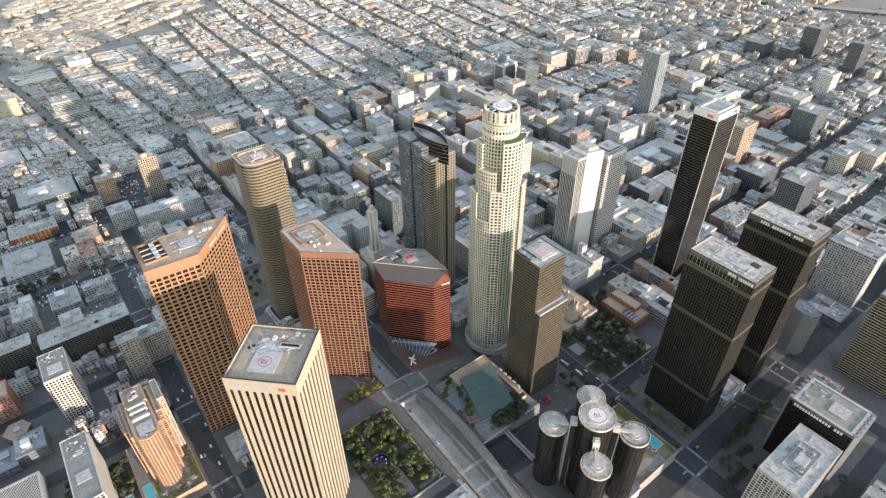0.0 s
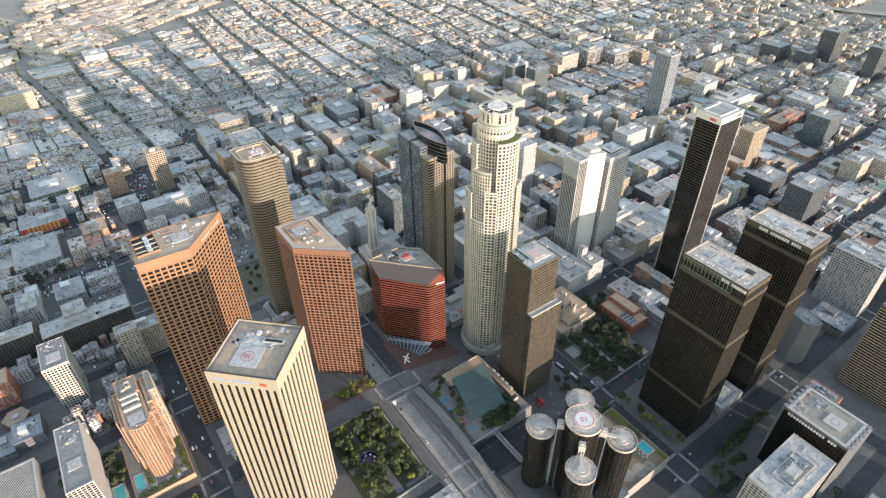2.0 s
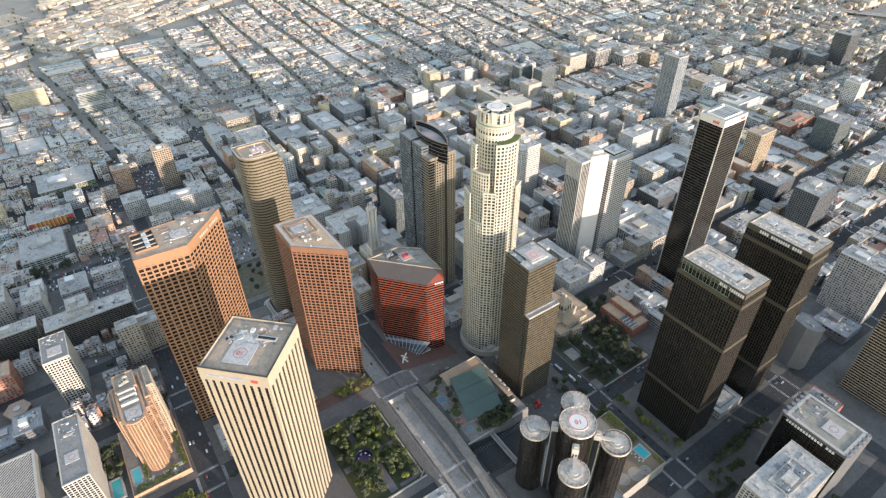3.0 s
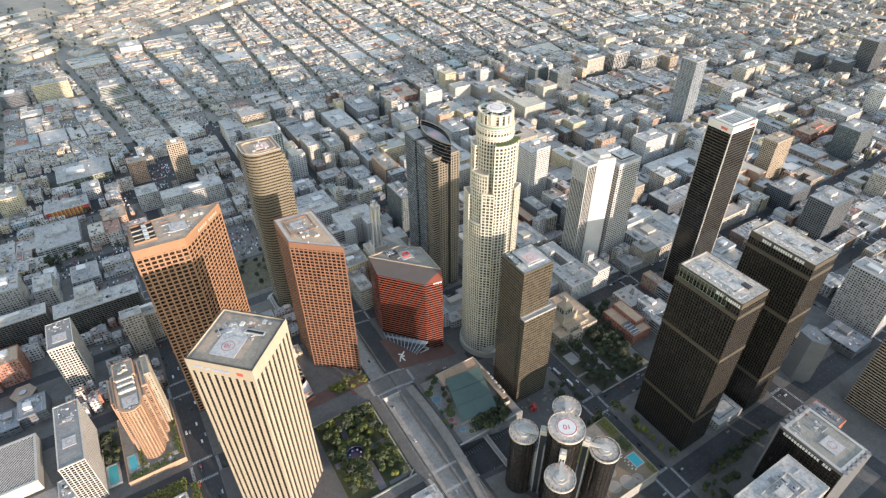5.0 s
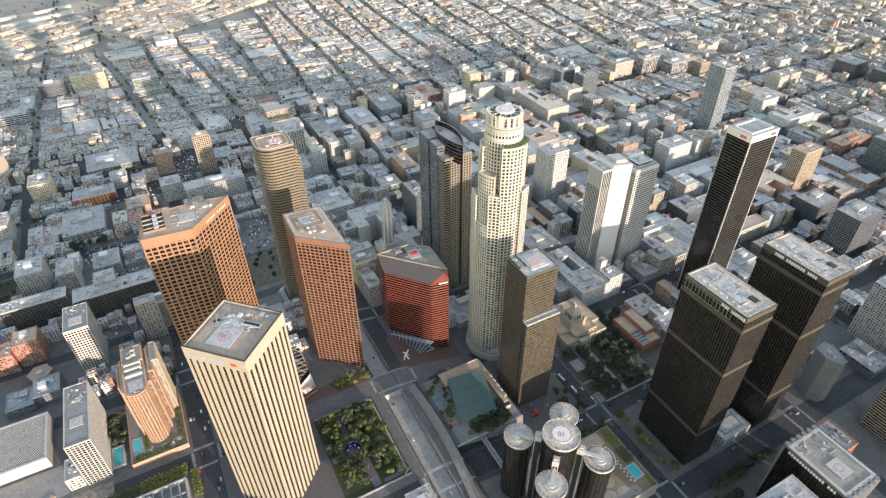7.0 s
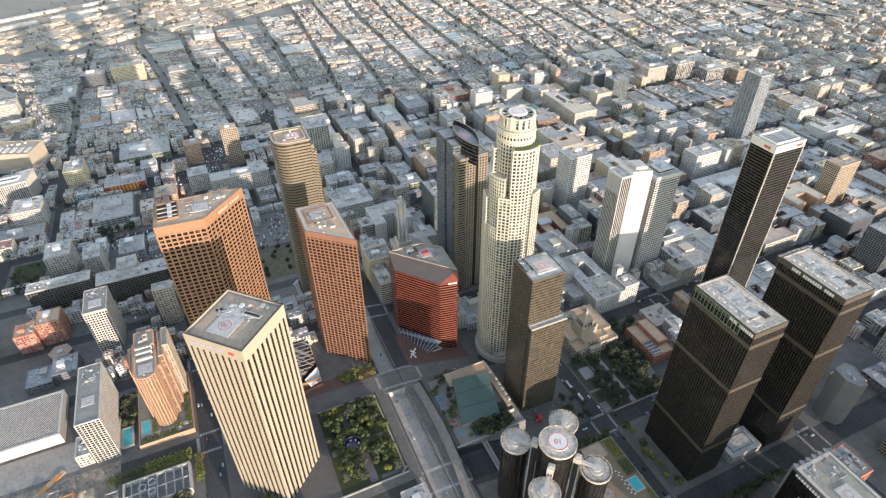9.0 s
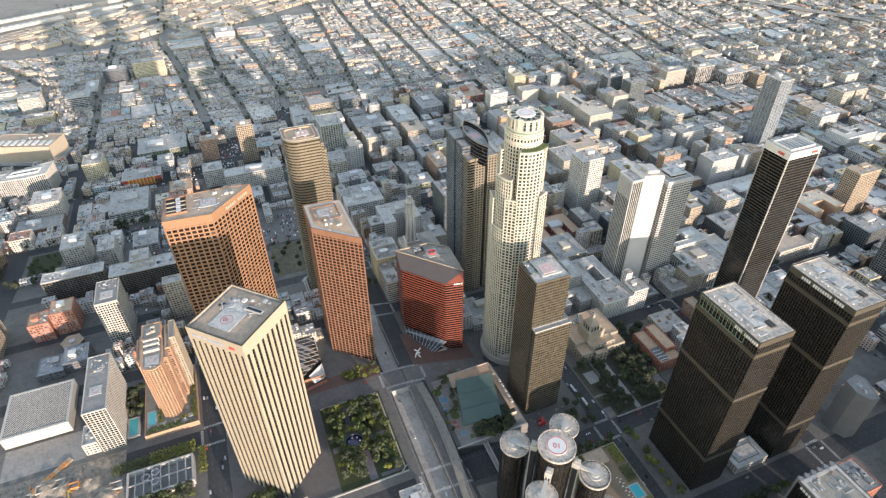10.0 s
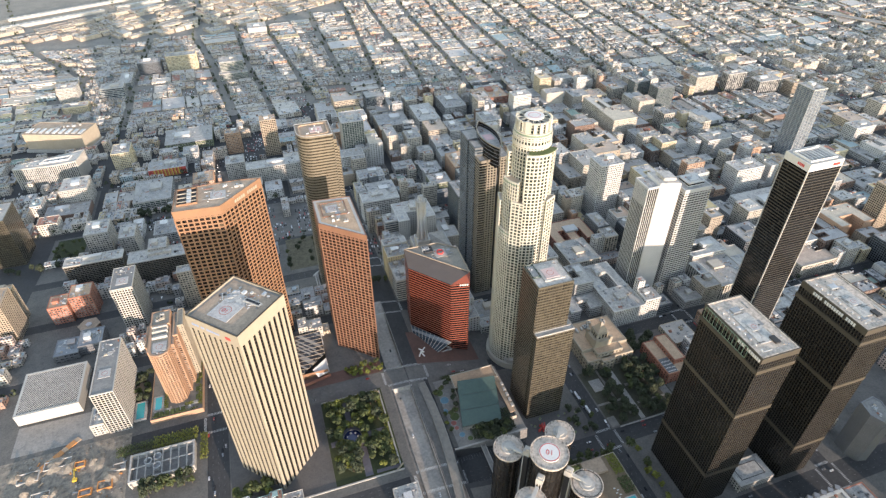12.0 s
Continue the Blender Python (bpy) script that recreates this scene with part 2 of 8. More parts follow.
off_white = paint("off_white", (0.43, 0.41, 0.375), 0.75, 0.2)
pool_water = paint("pool_water", (0.04, 0.42, 0.46), 0.06, 0.1, spec=0.8)
dark_glass = glazing("dark_glass", (0.036, 0.039, 0.044), (0.30, 0.29, 0.265), share=0.26)
warm_glass = glazing("warm_glass", (0.02, 0.014, 0.012), (0.12, 0.09, 0.06), share=0.06, spec=0.4)
black_glass = glazing("black_glass", (0.010, 0.010, 0.011), (0.05, 0.047, 0.042), (1.6, 3.9), 0.06, 0.06, 0.0, 0.45)
blue_glass = glazing("blue_glass", (0.035, 0.055, 0.072), (0.25, 0.28, 0.30), share=0.2)
tower_glass = glazing("tower_glass", (0.075, 0.064, 0.046), (0.10, 0.086, 0.064), (3.0, 3.95), 0.14, 0.2, 0.3)
stone_glass = glazing("stone_glass", (0.028, 0.040, 0.037), (0.26, 0.27, 0.24), (2.1, 4.1), 0.1, 0.2)
gold_glass = glazing("gold_glass", (0.05, 0.044, 0.034), (0.085, 0.074, 0.055), (3.0, 4.0), 0.08, 0.1)
pale_glass = glazing("pale_glass", (0.11, 0.13, 0.14), (0.4, 0.4, 0.38), share=0.3)
green_glass = glazing("green_glass", (0.03, 0.06, 0.055), (0.2, 0.22, 0.2), share=0.2)


# ---- building helpers ----
def smooth(v):
    v = min(1.0, max(0.0, v))
    return v * v * (3 - 2 * v)


def ground_z(x, y):
    """The hill on which the older towers stand, the low street cut into it, and the plain below."""
    z = -30 + 30 * smooth(1 - (x - 215) / 160) * smooth(1 - (y - 480) / 420)
    if 251 < x < 400 and 226 < y < 265:
        z = min(z, -17.0)
    return z


class Geo:
    """Faces in world metres, with wall metres as UVs."""

    def __init__(self):
        self.v, self.f, self.uv, self.m = [], [], [], []

    def face(self, pts, uvs=None, mat=0):
        i = len(self.v)
        self.v.extend(pts)
        self.f.append(tuple(range(i, i + len(pts))))
        self.uv.extend(uvs if uvs else [(p[0], p[1]) for p in pts])
        self.m.append(mat)

    def shell(self, pts, faces, mat=0):
        """Faces that share corners, so that they are one island."""
        i = len(self.v)
        self.v.extend(pts)
        for f in faces:
            self.f.append(tuple(i + k for k in f))
            self.uv.extend([(pts[k][0] + pts[k][1], pts[k][2]) for k in f])
            self.m.append(mat)

    def walls(self, poly, z0, z1, mat=0, shared=True):
        n, u = len(poly), 0.0
        i = len(self.v)
        self.v.extend([(x, y, z0) for x, y in poly] + [(x, y, z1) for x, y in poly])
        for k in range(n):
            j = (k + 1) % n
            w = math.dist(poly[k], poly[j])
            self.f.append((i + k, i + j, i + n + j, i + n + k))
            self.uv.extend([(u, 0), (u + w, 0), (u + w, z1 - z0), (u, z1 - z0)])
            self.m.append(mat)
            u += w
        return self

    def cap(self, poly, z, mat=0, down=False):
        p = [(x, y, z) for x, y in poly]
        self.face(p[::-1] if down else p, None, mat)
        return self

    def prism(self, poly, z0, z1, mat=0):
        self.walls(poly, z0, z1, mat)
        self.cap(poly, z1, mat)
        self.cap(poly, z0, mat, True)
        return self

    def box(self, x0, y0, z0, x1, y1, z1, mat=0):
        p = [(x0, y0, z0), (x1, y0, z0), (x1, y1, z0), (x0, y1, z0), (x0, y0, z1), (x1, y0, z1), (x1, y1, z1), (x0, y1, z1)]
        self.shell(p, [(3, 2, 1, 0), (4, 5, 6, 7), (0, 1, 5, 4), (1, 2, 6, 5), (2, 3, 7, 6), (3, 0, 4, 7)], mat)
        return self

    def turned(self, cx, cy, a, w, d, z0, z1, mat=0):
        c, s = math.cos(a), math.sin(a)
        q = [(cx + c * u - s * v, cy + s * u + c * v) for u, v in ((-w / 2, -d / 2), (w / 2, -d / 2), (w / 2, d / 2), (-w / 2, d / 2))]
        p = [(*k, z0) for k in q] + [(*k, z1) for k in q]
        self.shell(p, [(3, 2, 1, 0), (4, 5, 6, 7), (0, 1, 5, 4), (1, 2, 6, 5), (2, 3, 7, 6), (3, 0, 4, 7)], mat)
        return self

    def ring(self, outer, inner, z0, z1, mat=0):
        """A closed band between two outlines."""
        n = len(outer)
        p = [(*a, z0) for a in outer] + [(*a, z1) for a in outer] + [(*a, z1) for a in inner] + [(*a, z0) for a in inner]
        fs = []
        for k in range(n):
            j = (k + 1) % n
            fs += [(k, j, n + j, n + k), (n + k, n + j, 2 * n + j, 2 * n + k), (2 * n + k, 2 * n + j, 3 * n + j, 3 * n + k), (3 * n + k, 3 * n + j, j, k)]
        self.shell(p, fs, mat)
        return self

    def mesh(self, name, mats, at=(0, 0, 0)):
        me = bpy.data.meshes.new(name)
        v = np.array(self.v, dtype=float) - np.array(at)
        me.from_pydata(v.tolist(), [], self.f)
        me.uv_layers.new(name="UVMap").data.foreach_set("uv", np.array(self.uv, dtype=np.float32).ravel())
        for m in mats:
            me.materials.append(m)
        if len(mats) > 1:
            me.polygons.foreach_set("material_index", self.m)
        return me


def thing(name, at, label, category, group="", kind=""):
    ob = new(name)
    ob.empty_display_size = 1
    ob.location = at
    return tagged(ob, label, category, group, kind)


def part(name, geo, material, parent, label=""):
    """One mesh object under a thing or a part; geo is in world metres, or a mesh that is placed already."""
    if isinstance(geo, Geo):
        at = Vector(parent.location) if parent.parent is None else Vector(parent.parent.location) + Vector(parent.location)
        geo = geo.mesh(name, material if isinstance(material, list) else [material], at)
    ob = new(name, geo)
    ob.parent = parent
    if label:
        ob["label"] = label
    return ob


def setting(name, geo, mats, label, category):
    return tagged(new(name, geo.mesh(name, mats if isinstance(mats, list) else [mats])), label, category, kind="structure")


def rect(x0, y0, x1, y1):
    return [(x0, y0), (x1, y0), (x1, y1), (x0, y1)]


def circle(cx, cy, r, n=32, a0=0.0):
    return [(cx + r * math.cos(a0 + 2 * math.pi * k / n), cy + r * math.sin(a0 + 2 * math.pi * k / n)) for k in range(n)]


def rounded(x0, y0, x1, y1, r, n=5):
    out = []
    for cx, cy, a in ((x1 - r, y0 + r, -90), (x1 - r, y1 - r, 0), (x0 + r, y1 - r, 90), (x0 + r, y0 + r, 180)):
        out += [(cx + r * math.cos(radians(a + 90 * k / n)), cy + r * math.sin(radians(a + 90 * k / n))) for k in range(n + 1)]
    return out


def grow(poly, d):
    """The outline moved outwards by d (counter-clockwise outlines)."""
    n, out = len(poly), []
    for k in range(n):
        a, b, c = Vector(poly[k - 1]), Vector(poly[k]), Vector(poly[(k + 1) % n])
        u, v = (b - a).normalized(), (c - b).normalized()
        n1, n2 = Vector((u.y, -u.x)), Vector((v.y, -v.x))
        m = n1 + n2
        q = b + m * (d / max(0.25, m.dot(n1)))
        out.append((q.x, q.y))
    return out


RESERVED = []


def reserve(poly, margin=3.0):
    xs, ys = [p[0] for p in poly], [p[1] for p in poly]
    RESERVED.append((min(xs) - margin, min(ys) - margin, max(xs) + margin, max(ys) + margin))


def free(x0, y0, x1, y1):
    return all(x1 <= a or x0 >= c or y1 <= b or y0 >= d for a, b, c, d in RESERVED)


def facade(root, poly, z0, z1, storey, band, pier, bay, mats, cap=2.0, foot=0.0, joined=False, closed=True):
    """A glazed core with a band at every storey and piers between the windows.
    band, pier: (height or width, depth); mats: glass, band, pier, cap, roof."""
    glass, bandm, pierm, capm, roofm = mats
    at = Vector(root.location)
    core = Geo().walls(poly, z0 - 2, z1 - 0.9)
    part("glazing", core, glass, root)
    inner = grow(poly, -0.6)
    if cap:
        part("parapet", Geo().ring(grow(poly, max(band[1], pier[1]) + 0.05), inner, z1 - cap, z1), capm, root)
    part("roof", Geo().prism(grow(poly, -0.3), z1 - 1.2, z1 - 0.7), roofm, root)
    top = z1 - cap
    if band[0]:
        levels, z = [], z0 + foot
        while z < top - band[0] * 0.5:
            levels.append(z)
            z += storey
        if joined:
            g = Geo()
            for z in levels:
                g.ring(grow(poly, band[1]), grow(poly, -0.15), z, z + band[0])
            tagged(part("storey_frame", g, bandm, root), kind="stuff")
        else:
            ring = Geo().ring(grow(poly, band[1]), grow(poly, -0.15), 0, band[0]).mesh("band", [bandm], (at.x, at.y, 0))
            for z in levels:
                part("band", ring, None, root).location = (0, 0, z - at.z)
    if pier[0]:
        g = Geo()
        for k in range(len(poly)):
            a, b = Vector(poly[k]), Vector(poly[(k + 1) % len(poly)])
            n = max(1, round((b - a).length / bay))
            ang = math.atan2(b.y - a.y, b.x - a.x)
            o = Vector((math.sin(ang), -math.cos(ang))) * (pier[1] / 2 - 0.07)
            for i in range(n + 1):
                q = a.lerp(b, min(0.998, max(0.002, i / n)))
                g.turned(q.x + o.x, q.y + o.y, ang, pier[0], pier[1] + 0.15, z0 + foot, top)
        tagged(part("facade_frame", g, pierm, root), kind="stuff")
    return root


def helipad(root, x, y, z, size, square=True, ang=0.0, base=None):
    """A landing pad with a red ring, on a roof."""
    base = base or pad_base
    shape = Geo().turned(x, y, ang, size, size, z, z + 0.6) if square else Geo().prism(circle(x, y, size / 2, 40), z, z + 0.6)
    pad = part("helipad", shape, base, root, "white helipad slab")
    r = size * 0.25
    part("ring", Geo().ring(circle(x, y, r, 36), circle(x, y, r * 0.9, 36), z + 0.55, z + 0.64), pad_red, pad, "red painted ring")
    part("edge_line", Geo().ring([tuple(p) for p in (circle(x, y, size * 0.69, 4, ang + math.pi / 4) if square else circle(x, y, size * 0.49, 40))],
                                 [tuple(p) for p in (circle(x, y, size * 0.665, 4, ang + math.pi / 4) if square else circle(x, y, size * 0.47, 40))], z + 0.58, z + 0.63), metal_grey, pad)
    return pad


def clutter(root, poly, z, rng, n, mats=None, big=5.0):
    """Plant rooms, fans and ducts on a roof."""
    xs, ys = [p[0] for p in poly], [p[1] for p in poly]
    for k in range(n):
        w, d, h = rng.uniform(0.25, 1) * big, rng.uniform(0.25, 1) * big, rng.uniform(0.8, 0.55 * big + 0.5)
        x, y = rng.uniform(min(xs) + w, max(xs) - w) if max(xs) - min(xs) > 2 * w else sum(xs) / len(xs), rng.uniform(min(ys) + d, max(ys) - d) if max(ys) - min(ys) > 2 * d else sum(ys) / len(ys)
        g = Geo().box(x - w / 2, y - d / 2, z, x + w / 2, y + d / 2, z + h)
        if w > 2:
            g.box(x - w * 0.3, y - d * 0.3, z + h, x + w * 0.3, y + d * 0.3, z + h + 0.4)
        unit = part("roof_unit", g, rng.choice(mats or [metal_grey, metal_pale, roof_white]), root)
        if w > 2.5 and h > 1:
            part("fan", Geo().prism(circle(x, y, min(w, d) * 0.22, 10), z + h + 0.38, z + h + 0.7), dark_paint, unit)


def roofplant(root, poly, z, rng, n, size=1.0):
    """Small plant of a roof too small to pick apart: boxes, ducts, hatches and kerbs."""
    xs, ys = [p[0] for p in poly], [p[1] for p in poly]
    x0, x1, y0, y1 = min(xs) + 1.5, max(xs) - 1.5, min(ys) + 1.5, max(ys) - 1.5
    g = Geo()
    for k in range(n):
        kind = rng.random()
        w, d, h = rng.uniform(0.8, 3) * size, rng.uniform(0.8, 3) * size, rng.uniform(0.5, 1.8) * size
        if kind < 0.25:
            w, d, h = (rng.uniform(4, 12), 0.7, 0.6) if rng.random() < 0.5 else (0.7, rng.uniform(4, 12), 0.6)
        elif kind < 0.4:
            w, d, h = rng.uniform(3, 7), rng.uniform(3, 7), 0.12
        w, d = min(w, (x1 - x0) * 0.6), min(d, (y1 - y0) * 0.6)
        x, y = rng.uniform(x0, max(x0, x1 - w)), rng.uniform(y0, max(y0, y1 - d))
        g.box(x, y, z - 0.01, x + w, y + d, z + h)
    tagged(part("roof_plant", g, unit_tones, root), kind="stuff")


def bars(root, a, b, z, h, n, mat, out=0.5, name="sign_bar", skip=()):
    """Unreadable writing or a name sign: plain bars along a wall from a to b."""
    a, b = Vector(a), Vector(b)
    ang = math.atan2(b.y - a.y, b.x - a.x)
    o = Vector((math.sin(ang), -math.cos(ang))) * out
    step = (b - a).length / n
    for i in range(n):
        if i in skip:
            continue
        q = a.lerp(b, (i + 0.5) / n) + o
        part(name, Geo().turned(q.x, q.y, ang, step * 0.72, 0.4, z, z + h), mat, root)

# ---- ground and blocks ----
def lines(lo, hi, step, extra=()):
    v = set(np.arange(lo, hi + 1e-6, step).round(3).tolist()) | set(extra)
    return sorted(v)


TRENCH = (208.0, 229.0, 150.0, 520.0)


def land_z(x, y):
    z = ground_z(x, y)
    if TRENCH[0] < x < TRENCH[1] and TRENCH[2] < y < TRENCH[3]:
        z -= 7.0 * smooth((y - TRENCH[2]) / 60) * smooth((TRENCH[3] - y) / 60)
    return z


gx = [-4900, -3000, -1800, -1000, -500] + lines(-300, 400, 10, (207.9, 208.1, 218, 228.9, 229.1, 250.9, 251.1)) + [500, 700, 1000, 1500, 2200, 3200, 4900]
gy = [-4900, -3000, -1500, -700, -200] + lines(0, 910, 10, (225.9, 226.1, 264.9, 265.1)) + [1000, 1300, 1800, 2500, 3500, 4900]
gverts = [(x, y, land_z(x, y)) for y in gy for x in gx]
nx = len(gx)
gfaces = [(j * nx + i, j * nx + i + 1, (j + 1) * nx + i + 1, (j + 1) * nx + i) for j in range(len(gy) - 1) for i in range(nx - 1)]
gme = bpy.data.meshes.new("ground")
gme.from_pydata(gverts, [], gfaces)
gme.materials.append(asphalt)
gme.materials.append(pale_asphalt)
# far faces get the paler asphalt: lighter street tone plus haze put into colour
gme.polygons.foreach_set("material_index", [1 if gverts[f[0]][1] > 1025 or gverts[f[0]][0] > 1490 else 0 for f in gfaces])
tagged(new("ground", gme), "worn dark asphalt of the streets and lots", "ground", kind="structure")


def draped(g, x0, y0, x1, y1, rise, skirt=0.5, mat=0, step=10.0):
    """A slab that follows the ground, raised by rise."""
    xs, ys = [x0], [y0]
    if min(y0, y1) < 905 and x0 < 380 and x1 > 200 or y0 < 905 and x0 < 380:
        k = math.floor(x0 / step) * step + step
        while k < x1 - 0.01:
            xs.append(k)
            k += step
        k = math.floor(y0 / step) * step + step
        while k < y1 - 0.01:
            ys.append(k)
            k += step
    xs.append(x1), ys.append(y1)
    i, n, m = len(g.v), len(xs), len(ys)
    pts = [(x, y, ground_z(x, y) + rise) for y in ys for x in xs]
    fs = [(j * n + k, j * n + k + 1, (j + 1) * n + k + 1, (j + 1) * n + k) for j in range(m - 1) for k in range(n - 1)]
    edge = [k for k in range(n)] + [j * n + n - 1 for j in range(1, m)] + [(m - 1) * n + k for k in range(n - 2, -1, -1)] + [j * n for j in range(m - 2, 0, -1)]
    low = {e: len(pts) + q for q, e in enumerate(edge)}
    pts += [(pts[e][0], pts[e][1], pts[e][2] - skirt) for e in edge]
    for q, e in enumerate(edge):
        f = edge[(q + 1) % len(edge)]
        fs.append((e, low[e], low[f], f))
    g.shell(pts, fs, mat)
    return g


# streets: (middle, half width); the near hill and the plain have different spacings
NEAR_X = [(-260, 9), (-10 + 20, 11), (228, 24), (430, 10), (635, 9), (842, 9), (1050, 9), (1255, 9), (1460, 9), (1665, 9), (1870, 9), (2080, 9), (2300, 9)]
NEAR_Y = [(-110, 10), (0, 9), (123, 13), (240, 10), (383, 10), (506, 9), (620, 9), (732, 9), (882, 9)]
FAR_X = [(-900, 4.8), (-780, 4.8), (-660, 4.8), (-540, 4.8), (-415, 4.8), (-300, 4.8), (-193, 6.5), (-106, 4.5), (49, 10), (138, 4.5), (231, 4.8), (346, 6.5), (436, 4.5), (533, 4.8), (640, 6.5), (730, 4.5), (822, 6.5), (930, 4.8),
         (1030, 4.8), (1135, 4.8), (1250, 4.8), (1366, 4.8), (1490, 4.8), (1610, 4.8), (1730, 4.8), (1850, 4.8), (1980, 4.8), (2110, 4.8), (2250, 4.8), (2400, 4.8), (2560, 4.8), (2720, 4.8)]
FAR_Y = [(882, 7.5), (1033, 6), (1235, 6), (1335, 4.5), (1450, 6), (1570, 6), (1700, 6), (1830, 6), (1960, 6), (2090, 6), (2230, 6), (2380, 6), (2540, 6), (2700, 6), (2870, 6)]


def blocks():
    out = []
    for xs, ys in ((NEAR_X, NEAR_Y), (FAR_X, FAR_Y)):
        for i in range(len(xs) - 1):
            for j in range(len(ys) - 1):
                out.append((xs[i][0] + xs[i][1], ys[j][0] + ys[j][1], xs[i + 1][0] - xs[i + 1][1], ys[j + 1][0] - ys[j + 1][1]))
    return out


BLOCKS = blocks()
pave = Geo()
for b in BLOCKS:
    if b[0] == 252 and b[1] in (133, 250):
        b = (b[0], b[1] if b[1] == 133 else 270, b[2], 225 if b[1] == 133 else b[3])
    if b[1] < 1030:
        draped(pave, *b, 0.17)
setting("pavement", pave, pavement_mat, "grey concrete pavements round the city blocks", "pavement")

# ---- towers ----
def start(name, label, poly, z0, margin=3.0):
    cx, cy = sum(p[0] for p in poly) / len(poly), sum(p[1] for p in poly) / len(poly)
    reserve(poly, margin)
    return thing(name, (cx, cy, z0), label, "skyscraper")


lawn_bright = paint("lawn_bright", (0.10, 0.14, 0.035), 0.95, 0.4, small=0.9)
roof_dark = paint("roof_dark", (0.24, 0.235, 0.225), 0.85, 0.4, small=0.5)
sign_blue = paint("sign_blue", (0.30, 0.36, 0.50), 0.6, 0.2)


def cream_tower():
    c = (74.0, 315.5)
    q = [(c[0] + u, c[1] + v) for u, v in ((0, -39.4), (39.4, 0), (0, 39.4), (-39.4, 0))]
    root = start("office_tower", "cream concrete office tower with tall vertical fins", q, 0)
    core = grow(q, -0.7)
    part("glazing", Geo().walls(core, -2, 212), black_glass, root)
    cap = Geo().ring(grow(q, 0.15), grow(q, -0.9), 207.5, 220)
    part("crown_wall", cap, cream, root, "plain cream top wall")
    part("parapet_rail", Geo().ring(grow(q, -0.1), grow(q, -0.9), 220.02, 220.5), bronze_metal, root)
    part("roof", Geo().prism(grow(q, -0.8), 217.2, 218.2), roof_dark, root)
    part("roof_paving", Geo().prism(grow(q, -3.2), 218.2, 218.32), roof_brown, root, "tan paved roof middle")
    roofplant(root, [(c[0] + 4, c[1] - 12), (c[0] + 21, c[1] + 14)], 218.3, random.Random(17), 20, 0.5)
    roofplant(root, [(c[0] - 16, c[1] + 2), (c[0] + 8, c[1] + 22)], 218.3, random.Random(18), 22, 0.45)
    part("skylight_kerb", Geo().turned(c[0] + 14, c[1] - 1, radians(45), 4.4, 17, 218.3, 219.6), off_white, root)
    part("skylight", Geo().turned(c[0] + 14, c[1] - 1, radians(45), 2.6, 14.5, 219.55, 219.7), black_glass, root, "long dark skylight")
    for k in range(4):
        a, b = Vector(q[k]), Vector(q[(k + 1) % 4])
        ang = math.atan2(b.y - a.y, b.x - a.x)
        u = (b - a).normalized()
        o = Vector((u.y, -u.x))
        box = Geo()
        box.box(-1.6, -1.1, 5, 1.6, 0.3, 207.6)
        box.shell([(-1.6, -1.1, 5.0), (1.6, -1.1, 5.0), (1.6, 0.3, 5.0), (-1.6, 0.3, 5.0), (-1.8, -1.3, -2.0), (1.8, -1.3, -2.0), (1.8, 0.3, -2.0), (-1.8, 0.3, -2.0)],
                  [(0, 1, 5, 4)[::-1], (1, 2, 6, 5)[::-1], (2, 3, 7, 6)[::-1], (3, 0, 4, 7)[::-1]])
        me = box.mesh("fin", [cream])
        for i in range(8):
            p = a + u * (6.72 + 6.04 * i) - o * 1.06
            ob = part("fin", me, None, root)
            ob.location = (p.x - root.location.x, p.y - root.location.y, 0)
            ob.rotation_euler = (0, 0, ang)
        # broad corner piers
        g = Geo().walls([tuple(v) for v in (a, a + u * 2.4, a + u * 2.4 - o * 2.2, a + u * 2.2 - o * 2.2)], -2, 207.6)
        part("corner_pier", g, cream, root)
        prev = (Vector(q[k]) - Vector(q[k - 1])).normalized()
        po = Vector((prev.y, -prev.x))
        g = Geo().walls([tuple(v) for v in (a - prev * 2.4, a, a - prev * 2.2 - po * 2.2, a - prev * 2.4 - po * 2.2)], -2, 207.6)
        part("corner_pier", g, cream, root)
    ring = Geo().ring(grow(core, 0.2), grow(core, -0.2), 0, 1.3).mesh("spandrel", [black_bronze], (*root.location[:2], 0))
    for i in range(52):
        part("spandrel", ring, None, root).location = (0, 0, 6 + i * 3.88)
    helipad(root, 66, 312, 218.2, 21, ang=radians(45))
    part("slab_step", Geo().turned(72, 318, radians(45), 25, 21, 218.2, 218.45), roof_white, root)
    for u, v, w, d, h in ((8, 17, 4, 3, 2.2), (0, 22, 3, 2, 1.6), (-4, 27, 5, 2, 1.4), (14, 14, 2.5, 2, 1.8), (24, 8, 4, 3, 1.8), (27, 3, 2, 2, 1.4), (5, 27, 2, 2, 1)):
        p = Vector((c[0] + u, c[1] + v * 0.8))
        part("roof_unit", Geo().turned(p.x, p.y, radians(45), w, d, 218.2, 218.2 + h), random.Random(u * 7 + v).choice([metal_grey, metal_pale, roof_white]), root)
    a, b = Vector(q[3]), Vector(q[0])
    bars(root, a.lerp(b, 0.10), a.lerp(b, 0.64), 212.3, 2.0, 15, sign_blue, 0.35, skip=(4, 7))
    p = a.lerp(b, 0.8)
    part("emblem", Geo().turned(p.x + -0.35, p.y - 0.35, radians(-45), 5, 0.4, 211.9, 214.6), red_paint, root, "red flag emblem")
    return root


